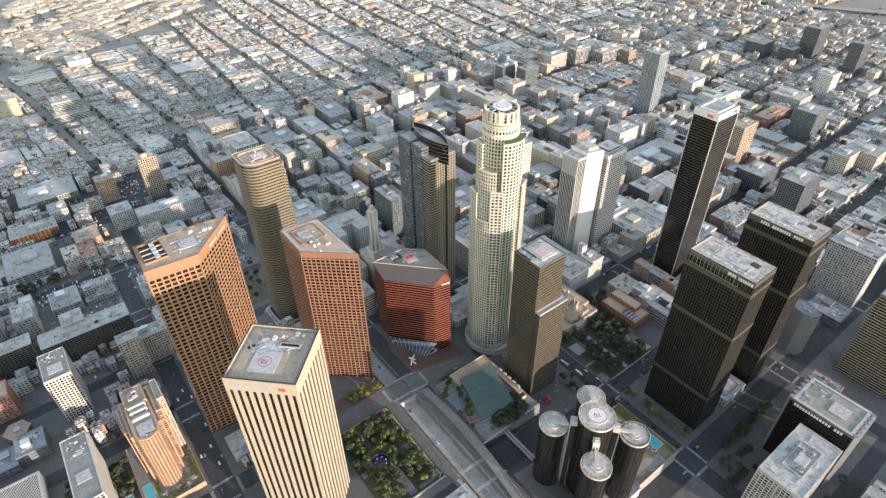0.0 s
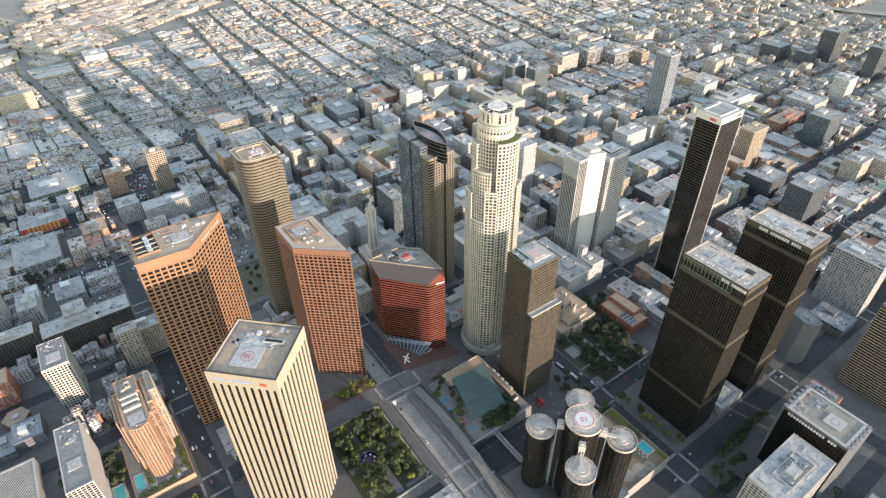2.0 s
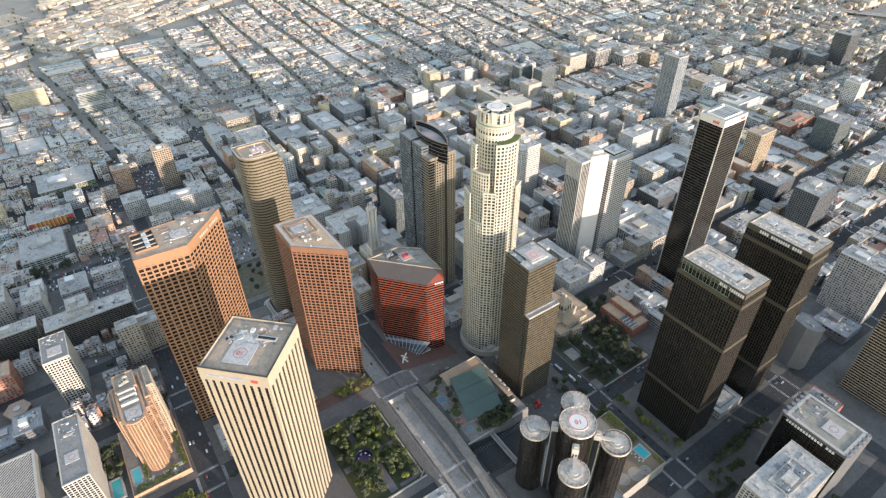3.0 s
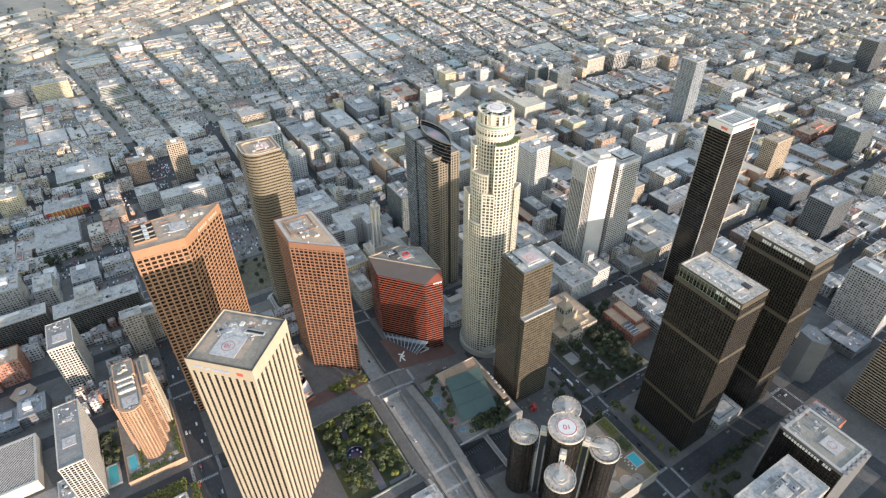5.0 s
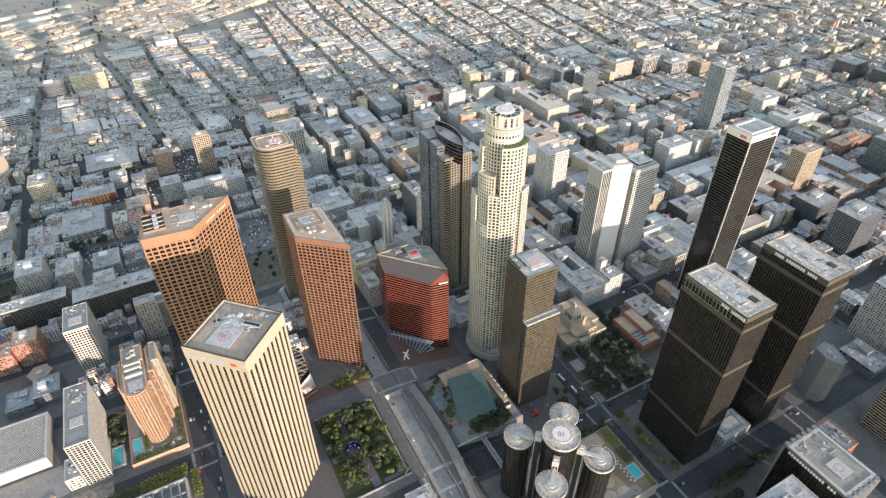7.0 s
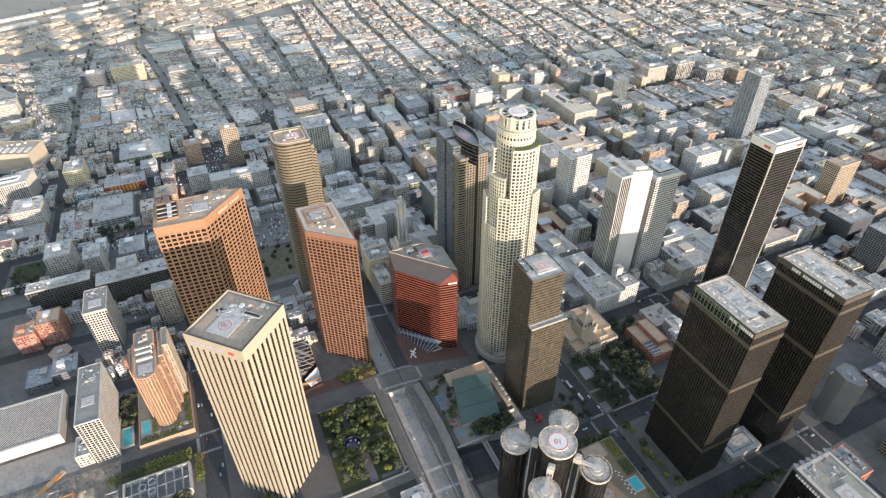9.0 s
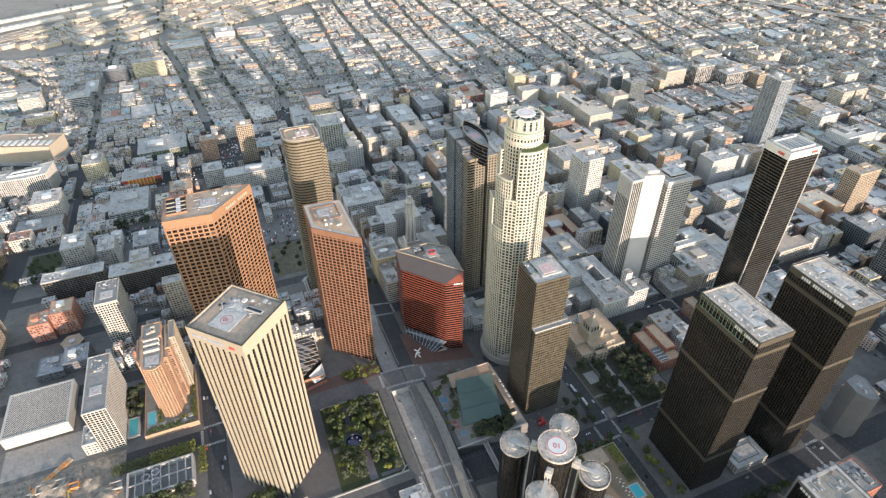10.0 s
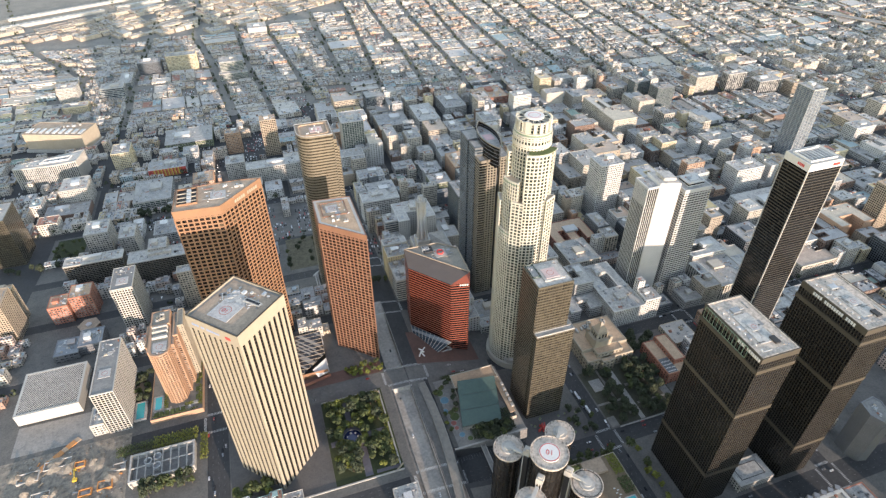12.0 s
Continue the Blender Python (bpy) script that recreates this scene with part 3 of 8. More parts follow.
def brown_tower():
    q = [(22.1, 459.0), (67.0, 455.5), (109.0, 499.5), (86, 503), (24.0, 503)]
    root = start("office_tower", "brown granite office tower with a folded front and square windows", q, 4)
    facade(root, q, 2, 232, 4.75, (1.6, 0.22), (1.5, 0.3), 5.4, (warm_glass, brown_granite, brown_granite, brown_granite, roof_brown), cap=9.5)
    helipad(root, 66, 479, 231.2, 15, ang=radians(0))
    part("plant_well", Geo().ring(rect(26, 468, 46, 499), rect(26.6, 468.6, 45.4, 498.4), 231.3, 233.5), brown_granite, root)
    part("well_floor", Geo().box(26.6, 468.6, 231.25, 45.4, 498.4, 231.5), dark_paint, root, "dark sunk plant well")
    for k in range(3):
        part("roof_beam", Geo().box(26.6, 473 + 8 * k, 232.4, 45.4, 474 + 8 * k, 233.4), cream, root)
    for k in range(4):
        part("cooling_unit", Geo().box(36, 470 + 7 * k, 231.3, 40, 475 + 7 * k, 234), metal_pale, root)
    clutter(root, rect(70, 485, 96, 499), 231.3, random.Random(3), 7, big=4)
    roofplant(root, rect(48, 466, 84, 501), 231.3, random.Random(40), 22, 0.6)
    bars(root, (80, 469.1), (104, 494.3), 224.6, 3.4, 11, cream, 0.95, skip=(5,))
    return root


def pink_tower():
    q = [(159.6, 454.5), (204.0, 415.6), (202.0, 497.7), (159.6, 501.5)]
    root = start("office_tower", "reddish-brown granite office tower with small square windows", q, 0)
    facade(root, q, -4, 191, 4.3, (1.4, 0.22), (1.25, 0.3), 4.9, (warm_glass, pink_granite, pink_granite, pink_granite, roof_tan), cap=7.5)
    helipad(root, 178, 479, 190.3, 14)
    roofplant(root, rect(166, 452, 198, 496), 190.3, random.Random(41), 26, 0.6)
    part("roof_border", Geo().ring(grow(q, -0.7), grow(q, -3.6), 190.2, 190.6), off_white, root, "pale roof border")
    part("roof_ledge", Geo().ring(rect(166, 464, 194, 492), rect(166.8, 464.8, 193.2, 491.2), 190.3, 191.3), pink_granite, root)
    clutter(root, rect(172, 440, 196, 466), 190.3, random.Random(4), 7, big=4)
    return root


def red_block():
    q = [(259, 465), (299, 418), (321, 414), (327, 430), (327, 476), (306, 494), (262, 494)]
    root = start("office_block", "red granite office block with strip windows and sloped grey top", q, -18)
    facade(root, q, -24, 94.6, 3.85, (1.35, 0.12), (0, 0.3), 4, (black_glass, red_granite, red_granite, red_granite, roof_grey), cap=0)
    lo = [(*p, 94.2) for p in grow(q, 0.45)]
    up = [(262, 494.3, 100.6), (325.5, 425.5, 100.6), (327.3, 476, 100.6), (306, 494.3, 100.6)]
    g = Geo()
    g.shell(lo + up, [(0, 1, 8, 7), (6, 0, 7), (3, 4, 9, 8), (4, 5, 10, 9), (5, 6, 7, 10)])
    part("sloped_top", g, plum_metal, root, "slate-grey metal sloped top storey")
    g = Geo()
    g.shell([lo[1], lo[2], lo[3], up[1]], [(0, 1, 3), (1, 2, 3)])
    part("gable", g, red_granite, root)
    top = [(p[0], p[1]) for p in (up[1], up[2], up[3], up[0])]
    part("top_parapet", Geo().ring(grow(top, 0.2), grow(top, -0.6), 100.3, 101.8), tan_granite, root)
    part("top_roof", Geo().prism(grow(top, -0.5), 99.3, 100), roof_ochre, root)
    bars(root, (309, 416.6), (320, 414.4), 91, 2.4, 4, white_paint, 0.8)
    part("helipad", Geo().box(296, 466, 100, 311, 482, 100.7), pale_concrete, root, "pale helipad slab")
    part("ring", Geo().ring(circle(303.5, 474, 4.4), circle(303.5, 474, 3.7), 100.65, 102.7), red_paint, root)
    clutter(root, rect(278, 480, 296, 493), 100, random.Random(6), 8, big=5)
    roofplant(root, rect(286, 462, 322, 488), 100, random.Random(64), 26, 0.7)
    part("plant_frame", Geo().ring(rect(284, 478, 296, 489), rect(285.5, 479.5, 294.5, 487.5), 100, 102.4), dark_paint, root)
    # glass lean-to at the foot
    a, b, c, d = (257.5, 462), (298.6, 414.6), (275.5, 411), (255.5, 432)
    g = Geo()
    g.shell([(*a, -1), (*b, -1), (*c, -12), (*d, -12)], [(0, 3, 2, 1)])
    part("glass_skirt", g, blue_glass, root, "sloping glass entrance roof")
    skirt = part("skirt_frame", Geo().ring(grow([d, c, b, a], 0.4), grow([d, c, b, a], -0.3), -24, -11.8), off_white, root)
    for k in range(11):
        t = k / 10
        p0, p1 = Vector((*a, -1)).lerp(Vector((*b, -1)), t), Vector((*d, -12)).lerp(Vector((*c, -12)), t)
        g = Geo()
        u = (Vector(b) - Vector(a)).normalized() * 0.25
        g.shell([(p0.x - u.x, p0.y - u.y, p0.z + 0.3), (p0.x + u.x, p0.y + u.y, p0.z + 0.3), (p1.x + u.x, p1.y + u.y, p1.z + 0.3), (p1.x - u.x, p1.y - u.y, p1.z + 0.3),
                 (p0.x - u.x, p0.y - u.y, p0.z - 0.1), (p0.x + u.x, p0.y + u.y, p0.z - 0.1), (p1.x + u.x, p1.y + u.y, p1.z - 0.1), (p1.x - u.x, p1.y - u.y, p1.z - 0.1)],
                [(3, 2, 1, 0), (0, 1, 5, 4), (2, 3, 7, 6), (1, 2, 6, 5), (3, 0, 4, 7)])
        part("glazing_bar", g, off_white, root)
    return root


def stepped_glass_tower():
    q = rect(349.3, 300.6, 388, 338)
    root = start("office_tower", "bronze glass office tower with thin bands and a set-back top", rect(349, 294, 394, 338), -28)
    facade(root, q, -30, 172, 3.9, (1.5, 0.1), (0.2, 0.12), 3.1, (gold_glass, olive_metal, olive_metal, olive_metal, roof_white), cap=2.5)
    low = rect(350.5, 293.8, 394, 300.3)
    facade(root, low, -30, 110, 3.9, (1.5, 0.1), (0.2, 0.12), 3.1, (gold_glass, olive_metal, olive_metal, pale_concrete, pale_concrete), cap=1.6)
    side = rect(388.3, 300.5, 394, 336)
    facade(root, side, -30, 110, 3.9, (1.5, 0.1), (0, 0.3), 1.55, (gold_glass, olive_metal, olive_metal, pale_concrete, pale_concrete), cap=1.6)
    part("upper_deck", Geo().box(360, 308, 171.3, 382, 330, 172.6), roof_white, root)
    helipad(root, 370, 318, 172.6, 15, base=paint("pad_rose", (0.55, 0.42, 0.40), 0.8, 0.3))
    part("plant_well", Geo().ring(rect(350.6, 316, 359, 336), rect(351, 316.4, 358.6, 335.6), 171.3, 173.3), green_glass, root)
    clutter(root, rect(350, 326, 386, 337), 171.3, random.Random(8), 8, big=3)
    return root


def black_towers():
    made = []
    for x0, y0, sign in ((467.2, 143.2, 0), (573.5, 140.5, 1)):
        q = rect(x0, y0, x0 + 38.4, y0 + 69)
        root = start("office_tower", "black-bronze office tower with a dense window grid", q, -28)
        facade(root, q, -30, 195, 3.9, (1.3, 0.1), (0.85, 0.14), 2.75, (black_glass, black_bronze, dark_bronze, louvre_metal, roof_stained), cap=6.5)
        for z in (176, 118, 24):
            part("louvre_storey", Geo().ring(grow(q, 0.62), grow(q, -0.1), z, z + 4.5), louvre_metal, root, "bronze louvred plant storey")
        part("roof_kerb", Geo().ring(grow(q, -1.0), grow(q, -2.0), 194.3, 195.0), roof_stained, root)
        part("roof_plinth", Geo().box(x0 + 11, y0 + 14, 194.3, x0 + 27, y0 + 48, 194.9), roof_white, root)
        for k in range(9):
            part("vent_cowl", Geo().prism(circle(x0 + 6, y0 + 8 + 6.5 * k, 0.9, 12), 194.3, 195.8), metal_pale, root)
        part("plant_room", Geo().box(x0 + 22, y0 + 10, 194.9, x0 + 27, y0 + 18, 196.6), dark_paint, root)
        part("plant_room", Geo().box(x0 + 14, y0 + 50, 194.4, x0 + 22, y0 + 56, 196), metal_grey, root)
        helipad(root, x0 + 19, y0 + 32, 194.9, 9)
        roofplant(root, rect(x0 + 3, y0 + 3, x0 + 35, y0 + 66), 194.3, random.Random(int(x0)), 34, 0.5)
        if sign:
            bars(root, (x0, y0 + 55), (x0, y0 + 10), 190, 3.2, 18, white_paint, 0.8, skip=(4, 13))
        else:
            bars(root, (x0, y0 + 26), (x0, y0 + 1), 190, 3.2, 12, white_paint, 0.8, skip=(4,))
            part("net_frame", Geo().box(x0 - 1.3, y0 + 14, 182, x0 - 0.9, y0 + 66, 182.5), green_copper, root)
            part("net_frame", Geo().box(x0 - 1.3, y0 + 14, 193.6, x0 - 0.9, y0 + 66, 194.1), green_copper, root)
            for k in range(14):
                part("net_post", Geo().box(x0 - 1.3, y0 + 14 + 4 * k, 182.5, x0 - 0.9, y0 + 14.35 + 4 * k, 193.6), green_copper, root)
        made.append(root)
    return made


def slim_black_tower():
    q = rect(673.5, 320.5, 720, 354.5)
    root = start("office_tower", "tall black office tower with a white crown and pale corner strips", q, -28)
    facade(root, q, -30, 240, 3.9, (1.3, 0.12), (0, 0.3), 3, (black_glass, dark_bronze, dark_bronze, white_concrete, roof_white), cap=9)
    for x, y in q:
        part("corner_strip", Geo().box(x - 0.6, y - 0.6, -30, x + 0.6, y + 0.6, 231.2), pale_concrete, root, "pale aluminium corner strip")
    part("crown_rail", Geo().ring(rect(678, 325, 715, 350), rect(679, 326, 714, 349), 239.3, 241.5), white_paint, root)
    for k in range(6):
        part("roof_beam", Geo().box(684 + 5 * k, 328, 239.4, 685.5 + 5 * k, 347, 241), metal_pale, root)
    bars(root, (673.5, 336), (673.5, 327), 233.5, 3.2, 5, red_paint, 0.5)
    bars(root, (706, 320.5), (716, 320.5), 233.5, 3.2, 5, red_paint, 0.5)
    return root


def rounded_tower():
    q = rounded(158.3, 571, 200.5, 611, 2, 3)[:12] + [(158.3 + 16 - 16 * math.sin(radians(10 * k)), 571 + 16 - 16 * math.cos(radians(10 * k))) for k in range(9, -1, -1)]
    root = start("office_tower", "bronze-gold banded glass tower with rounded corners", q, -5)
    facade(root, q, -12, 236, 3.95, (2.2, 0.05), (0, 0.07), 3.2, (tower_glass, gold_metal, gold_metal, gold_metal, roof_brown), cap=2.2)
    for x1, y0, y1, top in ((204.5, 576, 600, 226), (207.5, 581, 596, 214)):
        facade(root, rect(200.7 if x1 < 206 else 204.7, y0, x1, y1), -12, top, 3.95, (2.2, 0.05), (0, 0.07), 3.2, (tower_glass, gold_metal, gold_metal, gold_metal, roof_brown), cap=2.2)
    part("roof_edge", Geo().ring(grow(q, 0.15), grow(q, -0.9), 236.01, 236.5), off_white, root, "white roof edge")
    part("roof_kerb", Geo().ring(rounded(162, 575, 197, 607, 6), rounded(163.5, 576.5, 195.5, 605.5, 5), 235.2, 236.6), roof_tan, root)
    part("helipad", Geo().box(175, 583, 235.3, 190, 597, 236.2), paint("pad_pink", (0.62, 0.47, 0.43), 0.8, 0.25), root, "pinkish helipad slab")
    part("ring", Geo().ring(circle(182.5, 590, 4), circle(182.5, 590, 3.4), 236.15, 236.25), red_paint, root)
    clutter(root, rect(164, 577, 195, 605), 235.3, random.Random(11), 6, big=4)
    for k, z in enumerate((-1, -4, -7)):
        part("entrance_terrace", Geo().ring(grow(q, 4.5 + 3 * k), grow(q, 2.5 + 3 * k), z - 14, z), pale_concrete, root)
    return root


def boat_tower():
    q = [(378, 527), (415, 525), (415, 590), (400, 600), (378, 600)]
    root = start("office_tower", "slate-blue banded tower with a boat-shaped glass crown", q, -25)
    side = (blue_glass, slate_metal, slate_metal, slate_metal, roof_grey)
    stone = (black_glass, olive_stone, olive_stone, olive_stone, roof_grey)
    facade(root, rect(372, 538, 392, 559), -28, 204, 3.95, (1.6, 0.3), (0, 0.2), 3, side, cap=2)
    facade(root, rect(373.6, 559.4, 392, 563.5), -28, 200, 3.95, (0.4, 0.1), (0, 0.2), 3, side, cap=1)
    facade(root, rect(372, 564, 392, 592), -28, 204, 3.95, (1.6, 0.3), (0, 0.2), 3, side, cap=2)
    facade(root, rect(373, 522.5, 382, 537.6), -28, 193, 3.95, (1.75, 0.5), (0, 0.4), 4.8, stone, cap=2)
    part("recess", Geo().prism(rect(382.2, 525, 383.8, 537), -28, 190), black_glass, root, "dark glazed slot")
    facade(root, rect(384, 522.5, 396, 537.6), -28, 193, 3.95, (1.7, 0.3), (1.5, 0.4), 3.9, stone, cap=2)
    facade(root, rect(402, 523, 414, 580), -28, 194, 3.95, (1.7, 0.3), (1.5, 0.4), 3.9, stone, cap=2)
    for x in (397.2, 398.8, 400.4):
        part("slot_mullion", Geo().box(x - 0.2, 526.2, -28, x + 0.2, 526.9, 190), slate_metal, root)
    # the crown: a pointed hull of dark glass
    part("recess_glass", Geo().walls(rect(391.6, 527, 400.9, 590), -28, 206), black_glass, root)
    hull, ax = [], Vector((4.0, 82.0)) / 82.1
    nrm = Vector((ax.y, -ax.x))
    for side, width in ((1, 12.0), (-1, 12.5)):
        for k in range(12):
            t = k / 12 if side > 0 else 1 - k / 12
            p = Vector((393.0, 509.0)) + ax * 82 * t + nrm * side * width * math.sin(math.pi * t) ** 0.8
            hull.append((p.x, p.y))
    part("crown", Geo().walls(hull, 186, 214), black_glass, root, "dark blue boat-shaped glass crown")
    part("crown_rim", Geo().ring(grow(hull, 0.4), grow(hull, -0.5), 213.5, 214.6), gold_metal, root)
    for z in (190, 195, 200, 205, 210):
        part("crown_band", Geo().ring(grow(hull, 0.2), grow(hull, -0.2), z, z + 0.5), slate_metal, root)
    part("crown_roof", Geo().prism(grow(hull, -0.6), 207, 208), roof_grey, root)
    part("helipad", Geo().box(390, 545, 208, 402, 560, 209), paint("pad_red", (0.62, 0.40, 0.38), 0.8, 0.2), root, "white and pink helipad slab")
    part("helipad_deck", Geo().box(388, 542, 207.9, 404, 564, 208.5), roof_white, root)
    roofplant(root, rect(386, 562, 404, 580), 208, random.Random(9), 14, 0.7)
    return root


def sector(c, r, a0, a1, n):
    """A pie slice, from angle a0 to a1 in degrees."""
    return [c] + [(c[0] + r * math.cos(radians(a0 + (a1 - a0) * k / n)), c[1] + r * math.sin(radians(a0 + (a1 - a0) * k / n))) for k in range(n + 1)]


def crown_tower():
    c = (379.0, 401.0)
    root = start("skyscraper", "tall ivory stone round tower with stepped crown", circle(*c, 30), -25)
    mats = (stone_glass, ivory, ivory, ivory, tan_granite)
    # round quarters and flat-fronted blocks, each with its own height
    for r, a0, a1, n, top in ((30.0, 180, 214, 6, 181), (30.6, 214, 238, 1, 221), (28.0, 180, 222, 7, 243), (27.6, 236, 286, 6, 276), (30.6, 286, 312, 1, 223), (29.6, 312, 400, 12, 200),
                              (25.0, 286, 318, 3, 276), (30.8, 150, 180, 1, 214), (24.0, 142, 178, 2, 270), (29.0, 40, 150, 14, 190), (24.5, 30, 142, 12, 250)):
        facade(root, sector(c, r, a0, a1, n), -30, top, 4.1, (1.3, 0.15), (1.2, 0.45), 4.2, mats, cap=1.8)
    for r, a0, a1, top in ((30.0, 180, 214, 181), (28.0, 180, 222, 243)):
        rim = sector(c, r + 0.7, a0, a1, 7)
        part("ledge_line", Geo().ring(rim, grow(rim, -0.3), top - 3.4, top - 2.4), green_copper, root)
    facade(root, circle(*c, 19.2, 36), 150, 291, 4.1, (1.3, 0.15), (1.2, 0.45), 4.0, mats, cap=1.4)
    part("arch_band", Geo().ring(circle(*c, 20.1, 40), circle(*c, 18, 40), 279.4, 281.2), ivory, root)
    part("arch_band", Geo().ring(circle(*c, 20.1, 40), circle(*c, 18, 40), 287.6, 288.8), ivory, root)
    part("planted_ledge", Geo().prism(sector(c, 26.8, 238, 316, 13), 275.6, 276.6), planted_ledge, root, "green planted ledge")
    part("green_ring", Geo().ring(circle(*c, 18.6, 40), circle(*c, 15.2, 40), 291.0, 293.0), green_copper, root)
    part("crown_ledge", Geo().ring(circle(*c, 19.2, 40), circle(*c, 15.2, 40), 293.0, 294.0), ivory, root)
    part("crown_glass", Geo().walls(circle(*c, 16.4, 54), 291, 303.5), stone_glass, root, "pale glass crown")
    panel = Geo().box(-1.3, -0.7, 0, 1.3, 0.4, 10.2)
    panel.box(-1.75, -1.1, 0, -1.25, 0.4, 11.4)
    panel.box(1.25, -1.1, 0, 1.75, 0.4, 11.4)
    for z in (3.6, 7.2):
        panel.box(-2.95, -0.3, z, 2.95, 0.3, z + 0.35)
    panel = panel.mesh("crown_panel", [ivory])
    for k in range(18):
        a = 2 * math.pi * (k + 0.5) / 18
        ob = part("crown_panel", panel, None, root)
        ob.location = (17.0 * math.cos(a), 17.0 * math.sin(a), 293.9 + 25)
        ob.rotation_euler = (0, 0, a + math.pi / 2)
    for k in range(4):
        a = math.pi / 4 + math.pi / 2 * k
        g = Geo().turned(c[0] + 16.9 * math.cos(a), c[1] + 16.9 * math.sin(a), a + math.pi / 2, 4.6, 2.6, 291.5, 306)
        part("crown_buttress", g, ivory, root)
    part("crown_rim", Geo().ring(circle(*c, 17.3, 54), circle(*c, 15.6, 54), 303, 304.6), ivory, root)
    part("top_roof", Geo().prism(circle(*c, 15.7, 54), 299, 300), pale_concrete, root)
    part("top_drum", Geo().prism(circle(*c, 8.8, 40), 300, 305), pale_glass, root)
    for k in range(12):
        a = 2 * math.pi * k / 12
        part("crown_beam", Geo().turned(c[0] + 12 * math.cos(a), c[1] + 12 * math.sin(a), a, 7.6, 0.8, 303, 304.2), ivory, root)
    part("helipad", Geo().prism(circle(*c, 9.8, 40), 305, 306.4), white_paint, root, "white round helipad")
    part("ring", Geo().ring(circle(*c, 6.0, 40), circle(*c, 5.6, 40), 306.3, 306.5), red_paint, root)
    for a in (0.4, 2.4, 4.2):
        part("terrace", Geo().prism(circle(c[0] + 24 * math.cos(a), c[1] + 24 * math.sin(a), 9, 20), -30, -14), off_white, root)
    part("podium", Geo().ring(circle(*c, 34, 40), circle(*c, 25, 40), -30, -20), ivory, root)
    return root


def glass_cylinders():
    cy = thing("hotel", (305, 173, -20), "hotel of dark mirror-glass cylinders on a concrete podium", "hotel")
    reserve(rect(262, 130, 352, 226), 2)
    mirror = glazing("mirror_glass", (0.05, 0.046, 0.042), (0.09, 0.08, 0.07), (1.6, 3.2), 0.05, 0.1, 0.6)
    rib = paint("rib", (0.03, 0.027, 0.025), 0.35, 0.2, 0.5)
    for x, y, r, z in ((305.5, 174, 15.5, 101), (280.5, 202, 12.4, 80), (277, 147, 12.4, 82), (331.5, 200, 12.4, 82), (329, 146, 12.4, 84)):
        part("glass_drum", Geo().walls(circle(x, y, r, 40), -28, z - 2), mirror, cy)
        ring = Geo().ring(circle(x, y, r + 0.14, 40), circle(x, y, r - 0.2, 40), 0, 0.35).mesh("floor_line", [rib], (305, 173, 0))
        for k in range(int((z + 20) / 6.4)):
            part("floor_line", ring, None, cy).location = (0, 0, -12 + 6.4 * k + 20)
        m = Geo().box(-0.14, -0.2, 0, 0.14, 0.1, z + 24).mesh("mullion", [rib])
        for k in range(20):
            a = 2 * math.pi * k / 20
            ob = part("mullion", m, None, cy)
            ob.location = (x + r * math.cos(a) - 305, y + r * math.sin(a) - 173, -2)
            ob.rotation_euler = (0, 0, a + math.pi / 2)
        big = z > 95
        part("roof_disc", Geo().prism(circle(x, y, r + 1.5, 48), z - 2.2, z - 0.6), roof_stained, cy, "pale concrete round roof")
        part("roof_rim", Geo().ring(circle(x, y, r + 1.6, 48), circle(x, y, r + 0.9, 48), z - 0.62, z), roof_stained, cy)
        if big:
            part("helipad", Geo().prism(circle(x, y, 9.4, 40), z - 0.6, z + 0.3), white_paint, cy, "white round helipad")
            part("ring", Geo().ring(circle(x, y, 8.9, 40), circle(x, y, 8.2, 40), z + 0.25, z + 0.36), red_paint, cy)
        else:
            part("roof_plinth", Geo().prism(circle(x, y, 6.6, 32), z - 0.6, z + 1.2), pale_concrete, cy)
            part("lift_cap", Geo().prism(circle(x, y, 4, 24), z + 1.2, z + 2.2), off_white, cy)
            d = Vector((305.5 - x, 174 - y)).normalized()
            e = Vector((x, y)) + d * (r + 1.5)
            part("roof_arm", Geo().turned((x + e.x) / 2, (y + e.y) / 2, math.atan2(d.y, d.x), r + 1.5, 3.2, z + 0.4, z + 2.6), off_white, cy, "white lift arm")
    for dx, dy, h in ((-25, 28, 84), (-28.5, -27, 84), (26, 26, 84), (23.5, -28, 84)):
        a = math.atan2(dy, dx)
        x, y = 305.5 + 19.5 * math.cos(a), 174 + 19.5 * math.sin(a)
        part("lift_shaft", Geo().turned(x, y, a, 4.4, 5.4, -20, h), dark_paint, cy)
        part("lift_head", Geo().turned(x, y, a, 6.4, 6.0, h, h + 7), off_white, cy, "white lift head")
        part("lift_head", Geo().turned(x, y, a, 3.6, 3.6, h + 7, h + 9), off_white, cy)
        for s in (-2.4, 0, 2.4):
            px, py = x + 2.8 * math.cos(a) - s * math.sin(a), y + 2.8 * math.sin(a) + s * math.cos(a)
            part("lift_rail", Geo().turned(px, py, a, 0.7, 0.7, -20, h + 1), white_paint, cy, "white lift rail")
    part("podium", Geo().prism(rect(264, 132, 350, 222), -32, -14), pale_concrete, cy, "pale concrete podium")
    roofplant(cy, rect(266, 134, 348, 220), -14, random.Random(23), 40)
    part("podium_parapet", Geo().ring(rect(264, 132, 350, 222), rect(265, 133, 349, 221), -14.02, -12.8), pale_concrete, cy)
    part("terrace_deck", Geo().prism(rect(350.2, 134, 416, 214), -32, -12), concrete, cy, "concrete pool terrace")
